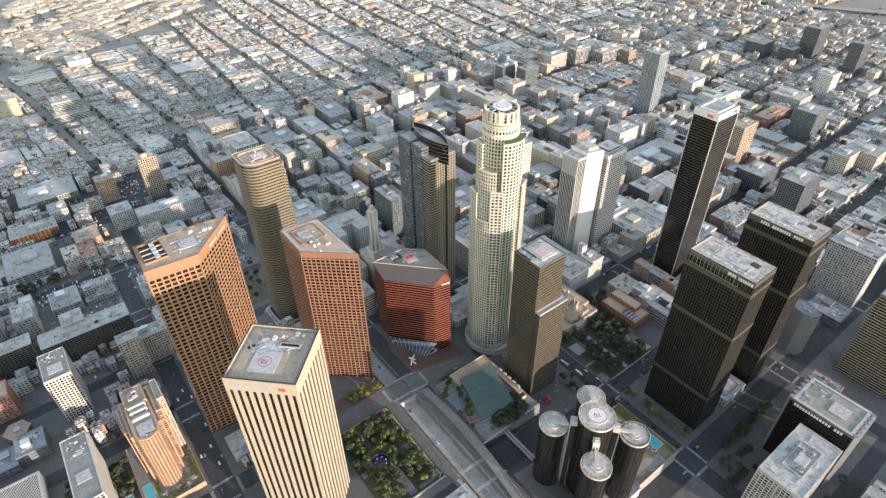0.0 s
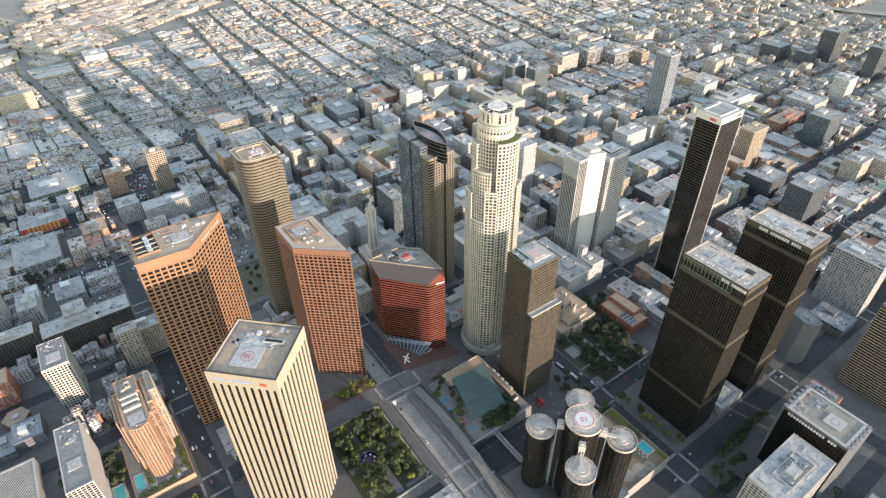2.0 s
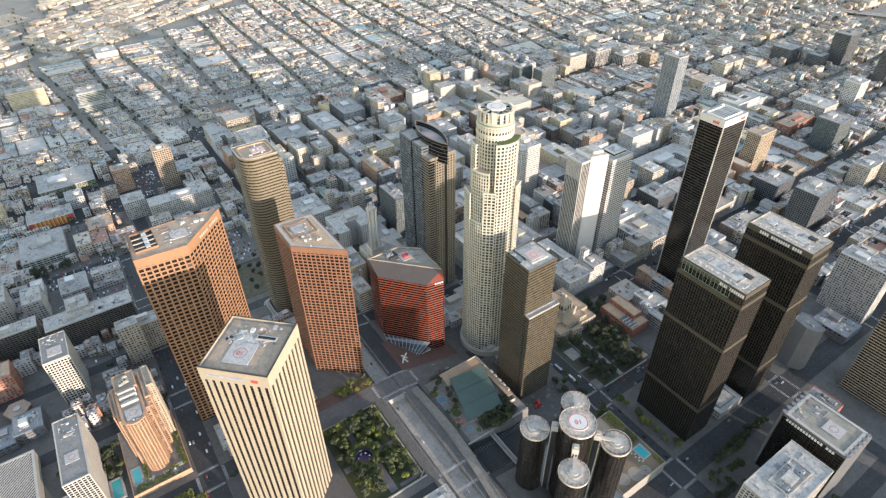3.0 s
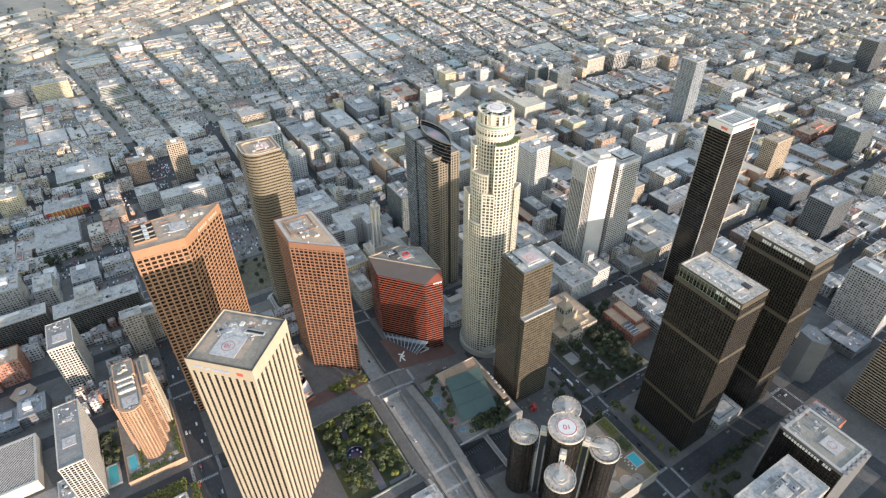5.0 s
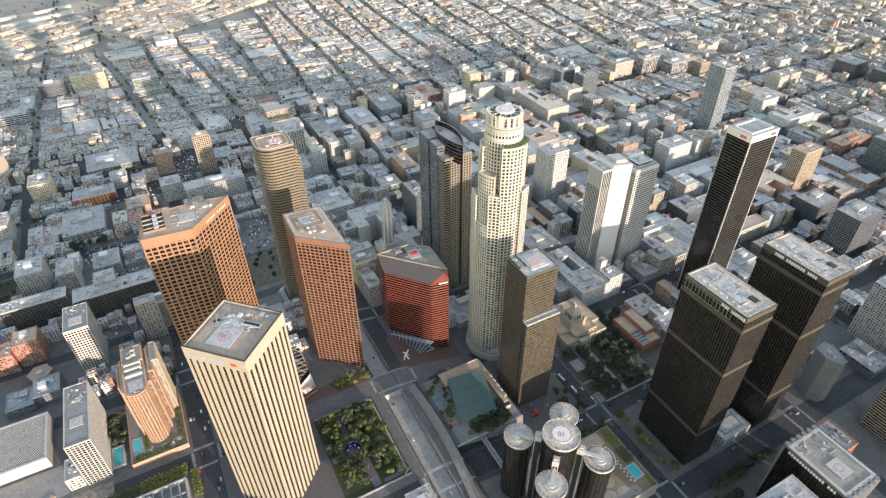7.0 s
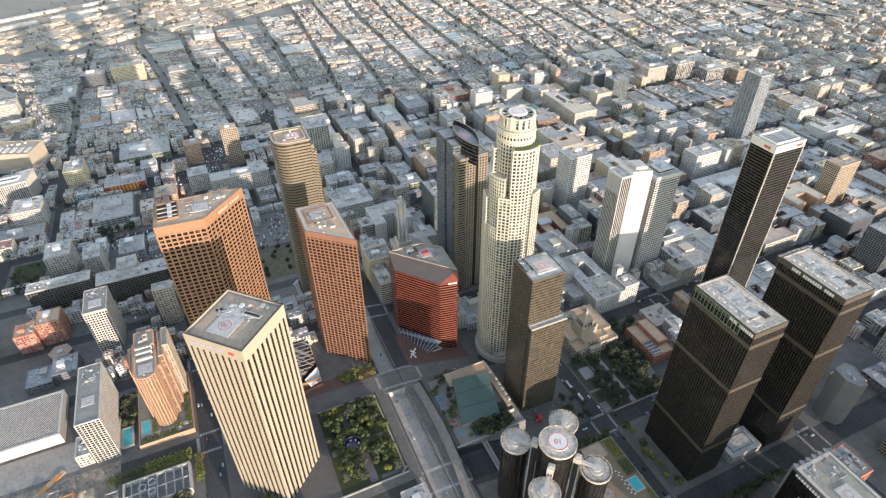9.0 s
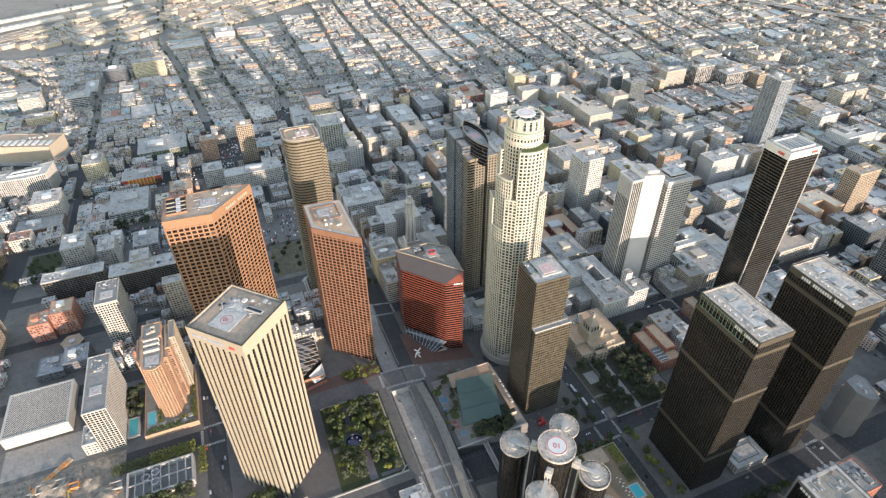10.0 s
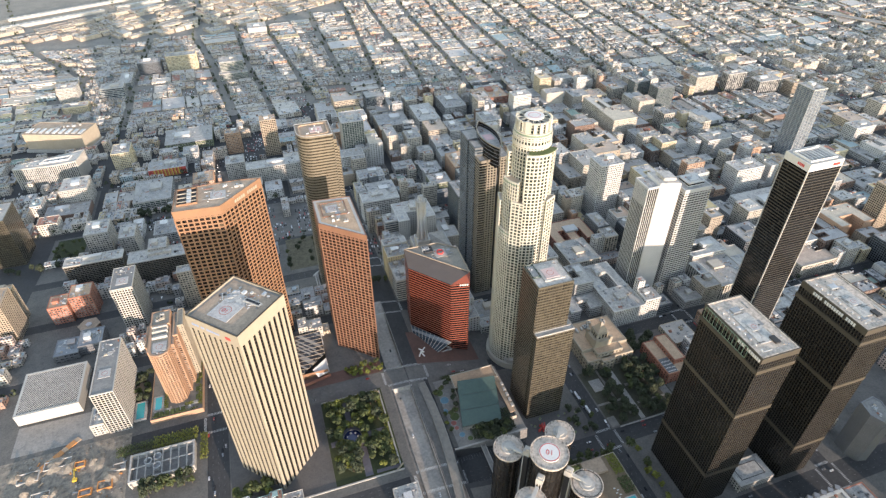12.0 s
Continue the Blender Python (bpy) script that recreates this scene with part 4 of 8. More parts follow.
    part("terrace_paving", Geo().box(351, 135, -12, 415.2, 213.2, -11.8), terrace_tile, cy, "brown paved terrace floor")
    part("terrace_wall", Geo().ring(rect(350.2, 134, 416, 214), rect(350.8, 134.6, 415.4, 213.4), -12.02, -10.6), cream, cy)
    part("terrace_lawn", Geo().box(352, 180, -11.8, 372, 212, -11.6), lawn_bright, cy, "green terrace lawn")
    part("tiled_roof", Geo().box(374, 196, -11.8, 398, 212, -8.5), roof_brown, cy, "brown terrace pavilion roof")
    pool = part("pool", Geo().box(400, 150, -11.8, 410, 164, -11.5), pool_water, cy, "turquoise swimming pool")
    part("pool_rim", Geo().ring(rect(398.8, 148.8, 411.2, 165.2), rect(400, 150, 410, 164), -11.8, -11.35), off_white, pool)
    for x, y, n in ((364, 146, 4), (379, 143, 5), (391, 140, 3), (372, 160, 3)):
        for k in range(n):
            r = 7.6 - 1.6 * k - (5 - n) * 0.9
            part("terrace_swirl", Geo().ring(circle(x, y, r, 24), circle(x, y, r - 0.75, 24), -11.8, -11.7), pale_concrete, cy)
    for k in range(12):
        part("sun_bed", Geo().box(396 - 2.6 * (k % 2), 148 + 2.6 * k, -11.8, 398 - 2.6 * (k % 2), 149 + 2.6 * k, -11.2), white_paint, cy)
    return cy


def white_slab_tower():
    root = start("office_tower", "white tower with a blank wall beside a ribbed glass end", rect(587, 440, 640, 490), -28)
    a, b = rect(588.5, 459, 604.5, 487), [(605, 457.5), (631.5, 449.5), (634.5, 484), (606, 490)]
    facade(root, a, -30, 148, 3.9, (0.5, 0.15), (0.8, 0.9), 3.2, (black_glass, slate_metal, white_concrete, white_concrete, roof_grey), cap=3)
    part("upper_louvre", Geo().ring(grow(a, 0.3), grow(a, -0.1), 118, 145), black_glass, root, "dark glazed upper storeys")
    rib = Geo().box(-0.45, -0.5, 0, 0.45, 0.5, 27).mesh("rib", [white_concrete])
    for k in range(9):
        ob = part("rib", rib, None, root)
        ob.location = (588.2 - root.location.x, 460.5 + 3.1 * k - root.location.y, 118 + 28)
    part("blank_wall", Geo().prism(b, -30, 152), white_paint, root, "blank bright white wall")
    part("roof_deck", Geo().prism(grow(b, -1.2), 152, 152.5), roof_white, root)
    part("penthouse", Geo().prism([(612, 462), (628, 457), (630, 477), (613, 482)], 152.5, 157), roof_white, root)
    roofplant(root, rect(608, 460, 632, 484), 152.5, random.Random(5), 18, 0.7)
    roofplant(root, a, 147.3, random.Random(15), 12, 0.6)
    twin = start("office_tower", "white office tower with long strip windows in a frame", rect(637, 444, 678.5, 480), -28)
    c = rect(637, 444.5, 678.5, 480)
    facade(twin, c, -30, 143, 3.9, (1.75, 0.45), (0.55, 0.4), 4.6, (black_glass, white_concrete, white_concrete, white_concrete, roof_grey), cap=6)
    part("penthouse", Geo().prism(rect(646, 452, 671, 472), 142.3, 148), white_concrete, twin)
    part("penthouse_band", Geo().ring(rect(645.8, 451.8, 671.2, 472.2), rect(646.2, 452.2, 670.8, 471.8), 144, 146), black_glass, twin)
    roofplant(twin, rect(646, 452, 671, 472), 148, random.Random(8), 18, 0.8)
    roofplant(twin, c, 142.3, random.Random(9), 24, 0.6)
    return root


cream_tower()
brown_tower()
pink_tower()
red_block()
stepped_glass_tower()
black_towers()
slim_black_tower()
rounded_tower()
boat_tower()
crown_tower()
glass_cylinders()
white_slab_tower()

# ---- middle-sized buildings ----
yellow_stone = paint("yellow_stone", (0.60, 0.50, 0.33), 0.8, 0.25)
wall_stone = paint("wall_stone", (0.40, 0.33, 0.25), 0.85, 0.15, big=0.03, small=0.2)
sky_glass = glazing("sky_glass", (0.10, 0.135, 0.17), (0.20, 0.235, 0.26), (3.7, 3.3), 0.08, 0.25)
dark_stone = paint("dark_stone", (0.13, 0.12, 0.105), 0.8, 0.35, small=0.5)
planted_band = paint("planted_band", (0.22, 0.25, 0.13), 0.9, 0.5, small=0.5)
dark_brick = paint("dark_brick", (0.20, 0.13, 0.10), 0.9, 0.3)
town_glass = glazing("town_glass", (0.062, 0.066, 0.07), (0.36, 0.35, 0.32), (2.2, 3.7), 0.1, 0.34)
slate_roof = paint("slate_roof", (0.27, 0.285, 0.30), 0.7, 0.35, small=0.4)
STYLES = {
    "grid_white": (town_glass, off_white, off_white, off_white, roof_white),
    "grid_bright": (town_glass, white_concrete, white_concrete, white_concrete, roof_white),
    "grid_beige": (town_glass, beige, beige, beige, roof_grey),
    "grid_stone": (town_glass, grey_stone, grey_stone, grey_stone, roof_grey),
    "grid_brick": (town_glass, terracotta, terracotta, terracotta, roof_tan),
    "grid_dark": (black_glass, slate_metal, slate_metal, slate_metal, roof_grey),
    "band_white": (blue_glass, off_white, off_white, off_white, roof_white),
    "band_teal": (green_glass, pale_concrete, pale_concrete, pale_concrete, roof_grey),
    "glass_blue": (blue_glass, pale_concrete, pale_concrete, off_white, roof_white),
    "glass_green": (green_glass, slate_metal, slate_metal, slate_metal, roof_grey),
    "fins": (town_glass, off_white, off_white, off_white, roof_white),
    "grid_tan": (warm_glass, tan_granite, tan_granite, tan_granite, roof_tan),
    "grid_white_dark": (black_glass, off_white, off_white, off_white, roof_dark),
    "glass_tall": (sky_glass, off_white, metal_pale, off_white, roof_white),
    "balcony_dark": (black_glass, dark_stone, dark_stone, off_white, roof_white),
    "grid_resid": (green_glass, pale_concrete, off_white, off_white, roof_white),
    "grid_yellow": (town_glass, yellow_stone, yellow_stone, yellow_stone, roof_grey),
    "band_green": (town_glass, planted_band, planted_band, pale_concrete, roof_grey),
    "grid_brick_dark": (town_glass, dark_brick, dark_brick, dark_brick, roof_grey),
    "hall_slate": (dark_glass, cool_grey, cool_grey, cool_grey, slate_roof),
    "hall_teal": (green_glass, pale_concrete, pale_concrete, pale_concrete, roof_grey),
    "grid_salmon": (town_glass, salmon, salmon, salmon, roof_tan),
}
WORDS = {"grid_white": "white", "grid_bright": "bright white", "grid_beige": "beige", "grid_stone": "grey stone", "grid_brick": "brick-red", "grid_dark": "dark metal", "band_white": "white banded",
         "band_teal": "teal glass banded", "glass_blue": "blue glass", "glass_green": "green glass", "fins": "white finned", "grid_tan": "tan stone", "grid_salmon": "salmon stone", "grid_resid": "green glass", "grid_yellow": "pale yellow", "band_green": "planted", "grid_brick_dark": "dark brick", "hall_teal": "pale and teal", "hall_slate": "slate grey", "balcony_dark": "dark balconied"}


def midrise(x0, y0, x1, y1, z1, style, label="", bay=3.6, storey=3.7, units=5, pad=False, seed=0, name="building", band=(1.4, 0.2), pier=(1.05, 0.25), group="city buildings", poly=None):
    q = poly or rect(x0, y0, x1, y1)
    z0 = min(ground_z(x, y) for x, y in q)
    reserve(q, 2)
    label = label or f"{WORDS[style]} flat-roofed city building with rows of windows"
    root = thing(name, ((x0 + x1) / 2, (y0 + y1) / 2, z0), label, "building", group)
    if style.startswith("band"):
        pier = (0, 0.3)
    if style == "fins":
        band = (0, 0.3)
    facade(root, q, z0, z1, storey, band, pier, bay, STYLES[style], cap=1.6, joined=True)
    rng = random.Random(seed + int(x0 * 3 + y0))
    w, d = x1 - x0, y1 - y0
    if pad:
        helipad(root, x0 + w * 0.5, y0 + d * 0.35, z1 - 0.7, min(w, d) * 0.55)
        roofplant(root, rect(x0, y0 + d * 0.6, x1, y1), z1 - 0.7, rng, 16)
    else:
        if min(w, d) > 16:
            cx, cy = x0 + w * rng.uniform(0.35, 0.65), y0 + d * rng.uniform(0.4, 0.7)
            a, b = w * 0.16, d * 0.14
            part("roof_house", Geo().box(cx - a, cy - b, z1 - 0.7, cx + a, cy + b, z1 + rng.uniform(2.5, 5)), rng.choice([STYLES[style][2], roof_white, metal_pale]), root)
        if not poly:
            roofplant(root, q, z1 - 0.7, rng, min(46, 8 + int(w * d / 45)))
    return root


# the plain beyond the hill
midrise(666, 1047, 708, 1075, 34, "grid_bright", "white apartment tower with small square windows")
midrise(635, 1120, 685, 1189, 5, "grid_brick", "brown brick warehouse block with a grey roof")
midrise(606, 1143, 630, 1170, 11, "grid_tan")
midrise(528, 1123, 580, 1197, -5, "grid_stone")
midrise(572, 991, 612, 1040, 12, "grid_stone")
midrise(444, 1051, 492, 1140, 6, "grid_white")
midrise(491, 978, 523, 1028, 8, "grid_stone")
midrise(358, 1068, 427, 1134, -3, "grid_beige")
midrise(392, 957, 421, 996, 16, "grid_beige")
midrise(407, 925, 435, 953, -2, "grid_white")
midrise(814, 1244, 833, 1262, 6, "grid_bright")
midrise(856, 1182, 889, 1212, 3, "grid_bright")
midrise(893, 1156, 935, 1189, 0, "grid_bright")
midrise(1043, 1243, 1075, 1263, -4, "grid_white")
midrise(982, 1177, 1009, 1200, -4, "grid_beige")
midrise(973, 1034, 1015, 1061, 31, "glass_green", "green glass office block with a stepped roof")
midrise(995, 976, 1040, 1007, 36, "glass_green", "dark glass office block with bronze corners")
midrise(872, 969, 931, 1006, -4, "grid_beige")
midrise(875, 855, 918, 880, -2, "grid_brick", "orange brick old commercial block")
midrise(808, 785, 837, 821, -3, "grid_stone")
midrise(1000, 916, 1022, 945, -5, "grid_beige")
midrise(644, 899, 684, 956, 6, "grid_stone")
midrise(1171, 1055, 1232, 1082, 11, "grid_beige")
midrise(1252, 1039, 1308, 1061, 15, "fins", "dark glass office block with white vertical fins", bay=6)
midrise(1314, 995, 1382, 1030, 4, "fins", "low white office block with vertical fins and pale roof", bay=6)
midrise(1384, 960, 1416, 991, 4, "grid_tan")
midrise(1134, 706, 1166, 745, 116, "glass_tall", "tall blue-grey glass apartment tower with balconies", bay=7.5, storey=3.3, band=(0.4, 0.8), pier=(0.3, 0.5))
midrise(1467, 787, 1502, 823, 9, "grid_beige")
midrise(1508, 787, 1546, 823, 9, "grid_beige")
midrise(1297, 705, 1349, 734, 12, "grid_bright", "white apartment tower with balconies", band=(1.0, 0.7))
midrise(960, 750, 1015, 784, 17, "grid_stone")
midrise(1033, 722, 1072, 753, -1, "grid_salmon")
midrise(1028, 637, 1058, 669, 14, "grid_tan")
midrise(927, 629, 986, 664, 20, "grid_bright", "white office block with a stepped penthouse")
midrise(1699, 745, 1760, 797, 12, "grid_dark")
midrise(1715, 670, 1757, 708, 12, "grid_dark")
midrise(1291, 504, 1391, 538, -10, "grid_brick", "long low rose-brick block")
midrise(1435, 506, 1495, 576, -5, "grid_white")
midrise(1778, 644, 1837, 685, 62, "grid_dark", "tall dark grey office tower")
midrise(1747, 520, 1797, 549, 58, "grid_dark", "tall dark brown office tower")
midrise(1553, 498, 1595, 532, 29, "grid_bright", "white ribbed hotel tower")
midrise(1604, 426, 1676, 459, -5, "grid_white")
midrise(1282, 411, 1338, 456, 36, "glass_green", "dark grey-green glass tower with a pale roof frame")
midrise(1058, 449, 1107, 476, 59, "grid_tan", "tan stone hotel tower with bronze strips")
midrise(1190, 300, 1235, 332, 15, "grid_beige")
midrise(1240, 270, 1290, 330, 12, "grid_beige")
midrise(955, 282, 1014, 322, 49, "grid_dark", "dark brown office block with a sunlit end")
midrise(998, 365, 1055, 408, 12, "grid_dark")
midrise(935, 394, 958, 420, 8, "grid_white")
midrise(640, 640, 682, 676, 75, "grid_bright", "slender white office tower with a dense grid", bay=3.6, storey=4.1, band=(1.5, 0.35), pier=(0.9, 0.5))
midrise(735, 545, 790, 600, 5, "grid_stone")
midrise(690, 500, 735, 545, 12, "grid_stone")
midrise(520, 505, 570, 560, 2, "grid_beige")
midrise(450, 520, 505, 580, 10, "grid_stone")
midrise(455, 650, 500, 700, 12, "grid_white")
midrise(520, 640, 580, 700, -2, "grid_beige")
midrise(276, 790, 326, 838, 0, "grid_bright", "broad white store building with a flat roof", bay=5, band=(2.4, 0.2), pier=(1.6, 0.25))
midrise(270, 859, 318, 892, 0, "grid_bright", "white corner store with a flat roof", bay=4.4)
midrise(348, 897, 389, 928, -15, "grid_white", "low white hall with a grey flat roof", bay=5)
midrise(392, 855, 430, 890, -5, "band_teal", "white and teal glazed block with roof plant", storey=4.2)
midrise(390, 789, 427, 825, 5, "band_green", "grey stone block with a planted roof", storey=4.0)
midrise(446, 822, 476, 880, 12, "grid_salmon", "pinkish old hotel with red roof frames", bay=3.2)
midrise(530, 566, 600, 622, -6, "grid_brick", "dark red brick hotel with terracotta roofs", bay=3.6, poly=[(530, 566), (546, 566), (546, 596), (557, 596), (557, 566), (573, 566), (573, 596), (584, 596), (584, 566), (600, 566), (600, 622), (530, 622)])
midrise(894, 532, 1026, 600, -8, "grid_bright", "low white apartment block round light courts", bay=4, poly=[(894, 532), (922, 532), (922, 574), (944, 574), (944, 532), (972, 532), (972, 574), (996, 574), (996, 532), (1026, 532), (1026, 600), (894, 600)])
midrise(803, 462, 849, 508, 6, "grid_dark", "dark glass office block with a pale roof house", bay=4)
midrise(820, 124, 850, 184, 61, "grid_stone", "grey concrete slab tower with a deep window grid", bay=3.4, band=(1.2, 0.5), pier=(0.9, 0.5))
midrise(764, 118, 804, 164, -16, "hall_slate", "low slate-grey podium wing", bay=6, band=(2.8, 0.2))
midrise(720, 150, 750, 176, -12, "grid_tan", "small tan corner building", bay=5)
# old towers near the market street
midrise(113, 1064, 144, 1089, 50, "grid_tan", "slim beige apartment tower with balconies", bay=4)
midrise(35, 988, 70, 1021, 5, "grid_white")
midrise(72, 952, 177, 982, 5, "grid_white", "long white slab block with rows of windows")
midrise(-28, 961, 9, 1002, -10, "grid_salmon")
midrise(-87, 806, -50, 849, -10, "grid_stone", bay=12)
midrise(-104, 687, -3, 714, 25, "balcony_dark", "long dark apartment block with deep balconies and pale roof", bay=4, storey=3.1, band=(0.9, 1.1), pier=(0.5, 1.1))
midrise(-76, 702.5, -51, 730, 33, "grid_white")
midrise(-25, 614, 34, 634, 38, "grid_beige", "beige hotel wing with narrow windows", bay=3)
midrise(-26, 598, -3, 613, 57, "grid_beige", "beige hotel tower with a white helipad", pad=True)
midrise(-180, 793, -146, 834, 20, "grid_white")
midrise(-128, 771, -105, 809, 18, "grid_white")
midrise(-190, 704, -113, 724, 28, "balcony_dark", "ochre and grey apartment block with balconies", bay=4, storey=3.1, band=(0.9, 1.0), pier=(0.5, 1.0))
midrise(-172, 628, -145, 656, 28, "grid_brick", "brick-red office block with square windows")
midrise(-198, 622, -174, 648, 22, "grid_brick", "orange brick block with a square roof")
midrise(-180, 538, -152, 568, 10, "hall_slate", "low blue-grey civic hall with a metal roof", bay=6, band=(2.6, 0.2))
midrise(-151.6, 542, -124, 572, 15, "hall_slate", "taller blue-grey hall wing with a pale skylight", bay=6, band=(2.8, 0.2))
midrise(-102, 576, -76, 622, 66, "grid_white_dark", "white apartment tower with a helipad and balconies", pad=True, bay=3.2)
midrise(265, 978, 308, 1012, 60, "grid_resid", "dark green glass apartment tower with white uprights", bay=5, band=(0.8, 0.3), pier=(0.9, 0.5))
midrise(-179, 1095, -145, 1140, 9, "grid_yellow", "pale yellow office block with a blank end wall and roof plant", bay=3.4, units=9)
midrise(38, 1100, 68, 1125, 16, "grid_salmon", "pinkish apartment tower with small windows", bay=3)
midrise(-88, 1154, 8, 1228, -14, "band_green", "low terraced block with long green planted balconies", units=12)
midrise(-250, 975, -206, 1022, 8, "grid_white", "white office block with narrow windows and a crowded roof", bay=3.2, units=10)
midrise(-278, 934, -205, 975, -18, "grid_brick_dark", "low dark brick theatre with a flat roof", bay=14, band=(3.4, 0.3))
midrise(-130, 926, -66, 1006, -12, "hall_teal", "pale flat-roofed hall with a teal glazed end", bay=9, band=(1.2, 0.3))
midrise(-114, 1046, -44, 1084, -14, "grid_stone", "low car park with a colourful slatted side", units=8)
midrise(-48, 1086, -20, 1120, -8, "grid_stone", units=4)
midrise(-104, 1655, -26, 1690, 13, "grid_yellow", "pale yellow civic office slab with rows of windows", bay=3.2)
midrise(-179, 1655, -120, 1690, 3, "grid_dark", "dark glass civic slab with fine fins", bay=2.2)
midrise(36, 1545, 96, 1590, 18, "band_teal", "teal-banded stepped office block")
midrise(30, 1530, 104, 1544, -8, "band_teal", "low teal-banded office wing")
midrise(-254, 1500, -200, 1540, -2, "band_white", "white banded civic office block", storey=4.4)
midrise(-350, 1508, -306, 1545, 8, "grid_white", "white office slab beside the elevated road", bay=3)
midrise(-330, 1432, -275, 1462, -12, "grid_yellow", "low cream office block with brick-red roof")
midrise(125, 1925, 184, 1985, -8, "grid_white", "square white cold-store building", bay=30, band=(3.6, 0.2))
midrise(-220, 1560, -190, 1640, -12, "band_white", "white office slab with strip windows")


def car_park_stripes():
    root = thing("slat_screen", (-79, 1045.5, -30), "red, orange and yellow slatted screen on the car park", "screen")
    tones = [red_paint, paint("orange_slat", (0.62, 0.22, 0.06), 0.6, 0.2), paint("yellow_slat", (0.66, 0.50, 0.10), 0.6, 0.2)]
    for k in range(33):
        tone = tones[0] if k < 4 or k > 28 else tones[(k * 7) % 3]
        part("slat", Geo().box(-113 + 2.1 * k, 1044.6, -29.6, -111.4 + 2.1 * k, 1045.3, -14.2), tone, root)
    part("rail", Geo().box(-114, 1045.3, -16, -44, 1045.7, -15.4), metal_grey, root)


car_park_stripes()


def court_house():
    q = [(-343, 1078), (-270, 1074), (-238, 1080), (-230, 1126), (-296, 1106), (-340, 1096)]
    root = start("court_house", "white wedge-shaped court house with angled concrete fins", q, -30)
    facade(root, q, -31, 14, 4.2, (0.5, 0.2), (1.3, 1.3), 3.4, (blue_glass, off_white, off_white, off_white, roof_white), cap=2.6)
    part("roof_well", Geo().ring([(-300, 1086), (-250, 1088), (-246, 1104), (-292, 1100)], [(-299, 1087), (-251, 1089), (-247.5, 1103), (-291, 1099)], 13.3, 16), white_paint, root)
    part("skylight", Geo().box(-290, 1089, 13.3, -256, 1097, 14.6), blue_glass, root)
    clutter(root, rect(-330, 1080, -300, 1094), 13.3, random.Random(31), 7, big=4)


def blank_hall():
    root = start("civic_hall", "long sunlit beige hall with blank stone walls", rect(-366, 1205, -225, 1300), -30)
    part("wall", Geo().prism([(-366, 1250), (-248, 1206), (-226, 1262), (-345, 1306)], -31, 9), wall_stone, root, "blank warm stone wall")
    q = [(-366, 1250), (-248, 1206), (-226, 1262), (-345, 1306)]
    part("parapet", Geo().ring(grow(q, 0.3), grow(q, -1.2), 9, 10.4), wall_stone, root)
    part("roof", Geo().prism(grow(q, -1.3), 9, 9.4), roof_brown, root)
    for k in range(9):
        p = Vector(q[0]).lerp(Vector(q[1]), (k + 0.5) / 9) + Vector((6, 17))
        part("roof_light", Geo().turned(p.x, p.y, math.atan2(-44, 118), 7, 20, 9.4, 11.5), metal_pale, root)
    part("base_course", Geo().ring(grow(q, 4), grow(q, 0.1), -31, -24), pale_concrete, root)
    clutter(root, rect(-310, 1255, -250, 1270), 9.4, random.Random(5), 12, big=6)


def bronze_cube():
    q = [(-330, 812), (-279, 812), (-279, 868), (-330, 868)]
    root = start("office_block", "bronze mirror-glass office cube with plain edges", q, -25)
    facade(root, q, -30, 58, 4, (0.5, 0.08), (0.25, 0.1), 3, (gold_glass, olive_metal, olive_metal, olive_metal, roof_grey), cap=1.5)
    clutter(root, rect(-326, 816, -283, 864), 57.3, random.Random(8), 9, big=6)


court_house()
blank_hall()
bronze_cube()
midrise(30, 408, 62, 440, 7, "grid_white", "low white flat-roofed building between two towers", bay=8, units=4)
# on the hill, beside the cream tower
midrise(-102, 405, -80, 486, 64, "grid_white_dark", "white apartment slab with a deep window grid", bay=4.0, storey=3.3, pad=True, pier=(0.75, 0.5), band=(0.8, 0.5))
midrise(-118, 406, -104.5, 432, 18, "grid_white")
midrise(-262, 600, -234, 640, 56, "grid_tan", "beige stepped apartment tower", bay=3.2, storey=3.2)
midrise(-262, 640.5, -238, 662, 44, "grid_tan", "lower beige wing of the stepped apartment tower", bay=3.2, storey=3.2)


def office(name, label, q, z1, mats, storey=3.9, bay=3.3, band=(1.7, 0.35), pier=(1.2, 0.45), cap=2.5):
    root = start(name, label, q, ground_z(*q[0]))
    return facade(root, q, -32, z1, storey, band, pier, bay, mats, cap=cap)


# lower right: the bank block, the white block and the rounded slab tower
bank = office("office_block", "dark green glass office block with saw-tooth ends", rect(508, 22, 554, 82), 60, (black_glass, black_bronze, black_bronze, plum_metal, roof_ochre), band=(1.0, 0.3), pier=(0.4, 0.3))
for k in range(6):
    for y in (21.2, 82.8):
        part("saw_tooth", Geo().turned(511.5 + 7.8 * k, y, radians(45), 4.2, 4.2, -30, 60.2), cool_grey, bank)
part("roof_edge", Geo().ring(rect(509, 23, 553, 81), rect(512, 26, 550, 78), 59.4, 60.0), off_white, bank)
helipad(bank, 530, 44, 59.4, 17)
bars(bank, (508, 78), (508, 30), 54, 3.2, 17, white_paint, 0.8, skip=(13,))
white_block = office("office_block", "white concrete office block with a deep window grid", rect(418, 22.5, 497, 62.5), 47, (dark_glass, off_white, off_white, off_white, roof_white), bay=4.2, band=(1.1, 0.5), pier=(0.9, 0.6), cap=2.5)
part("roof_well", Geo().ring(rect(438, 32, 478, 52), rect(439, 33, 477, 51), 46.2, 48), pale_concrete, white_block)
part("plant_room", Geo().box(448, 36, 46.3, 462, 46, 50), roof_white, white_block)
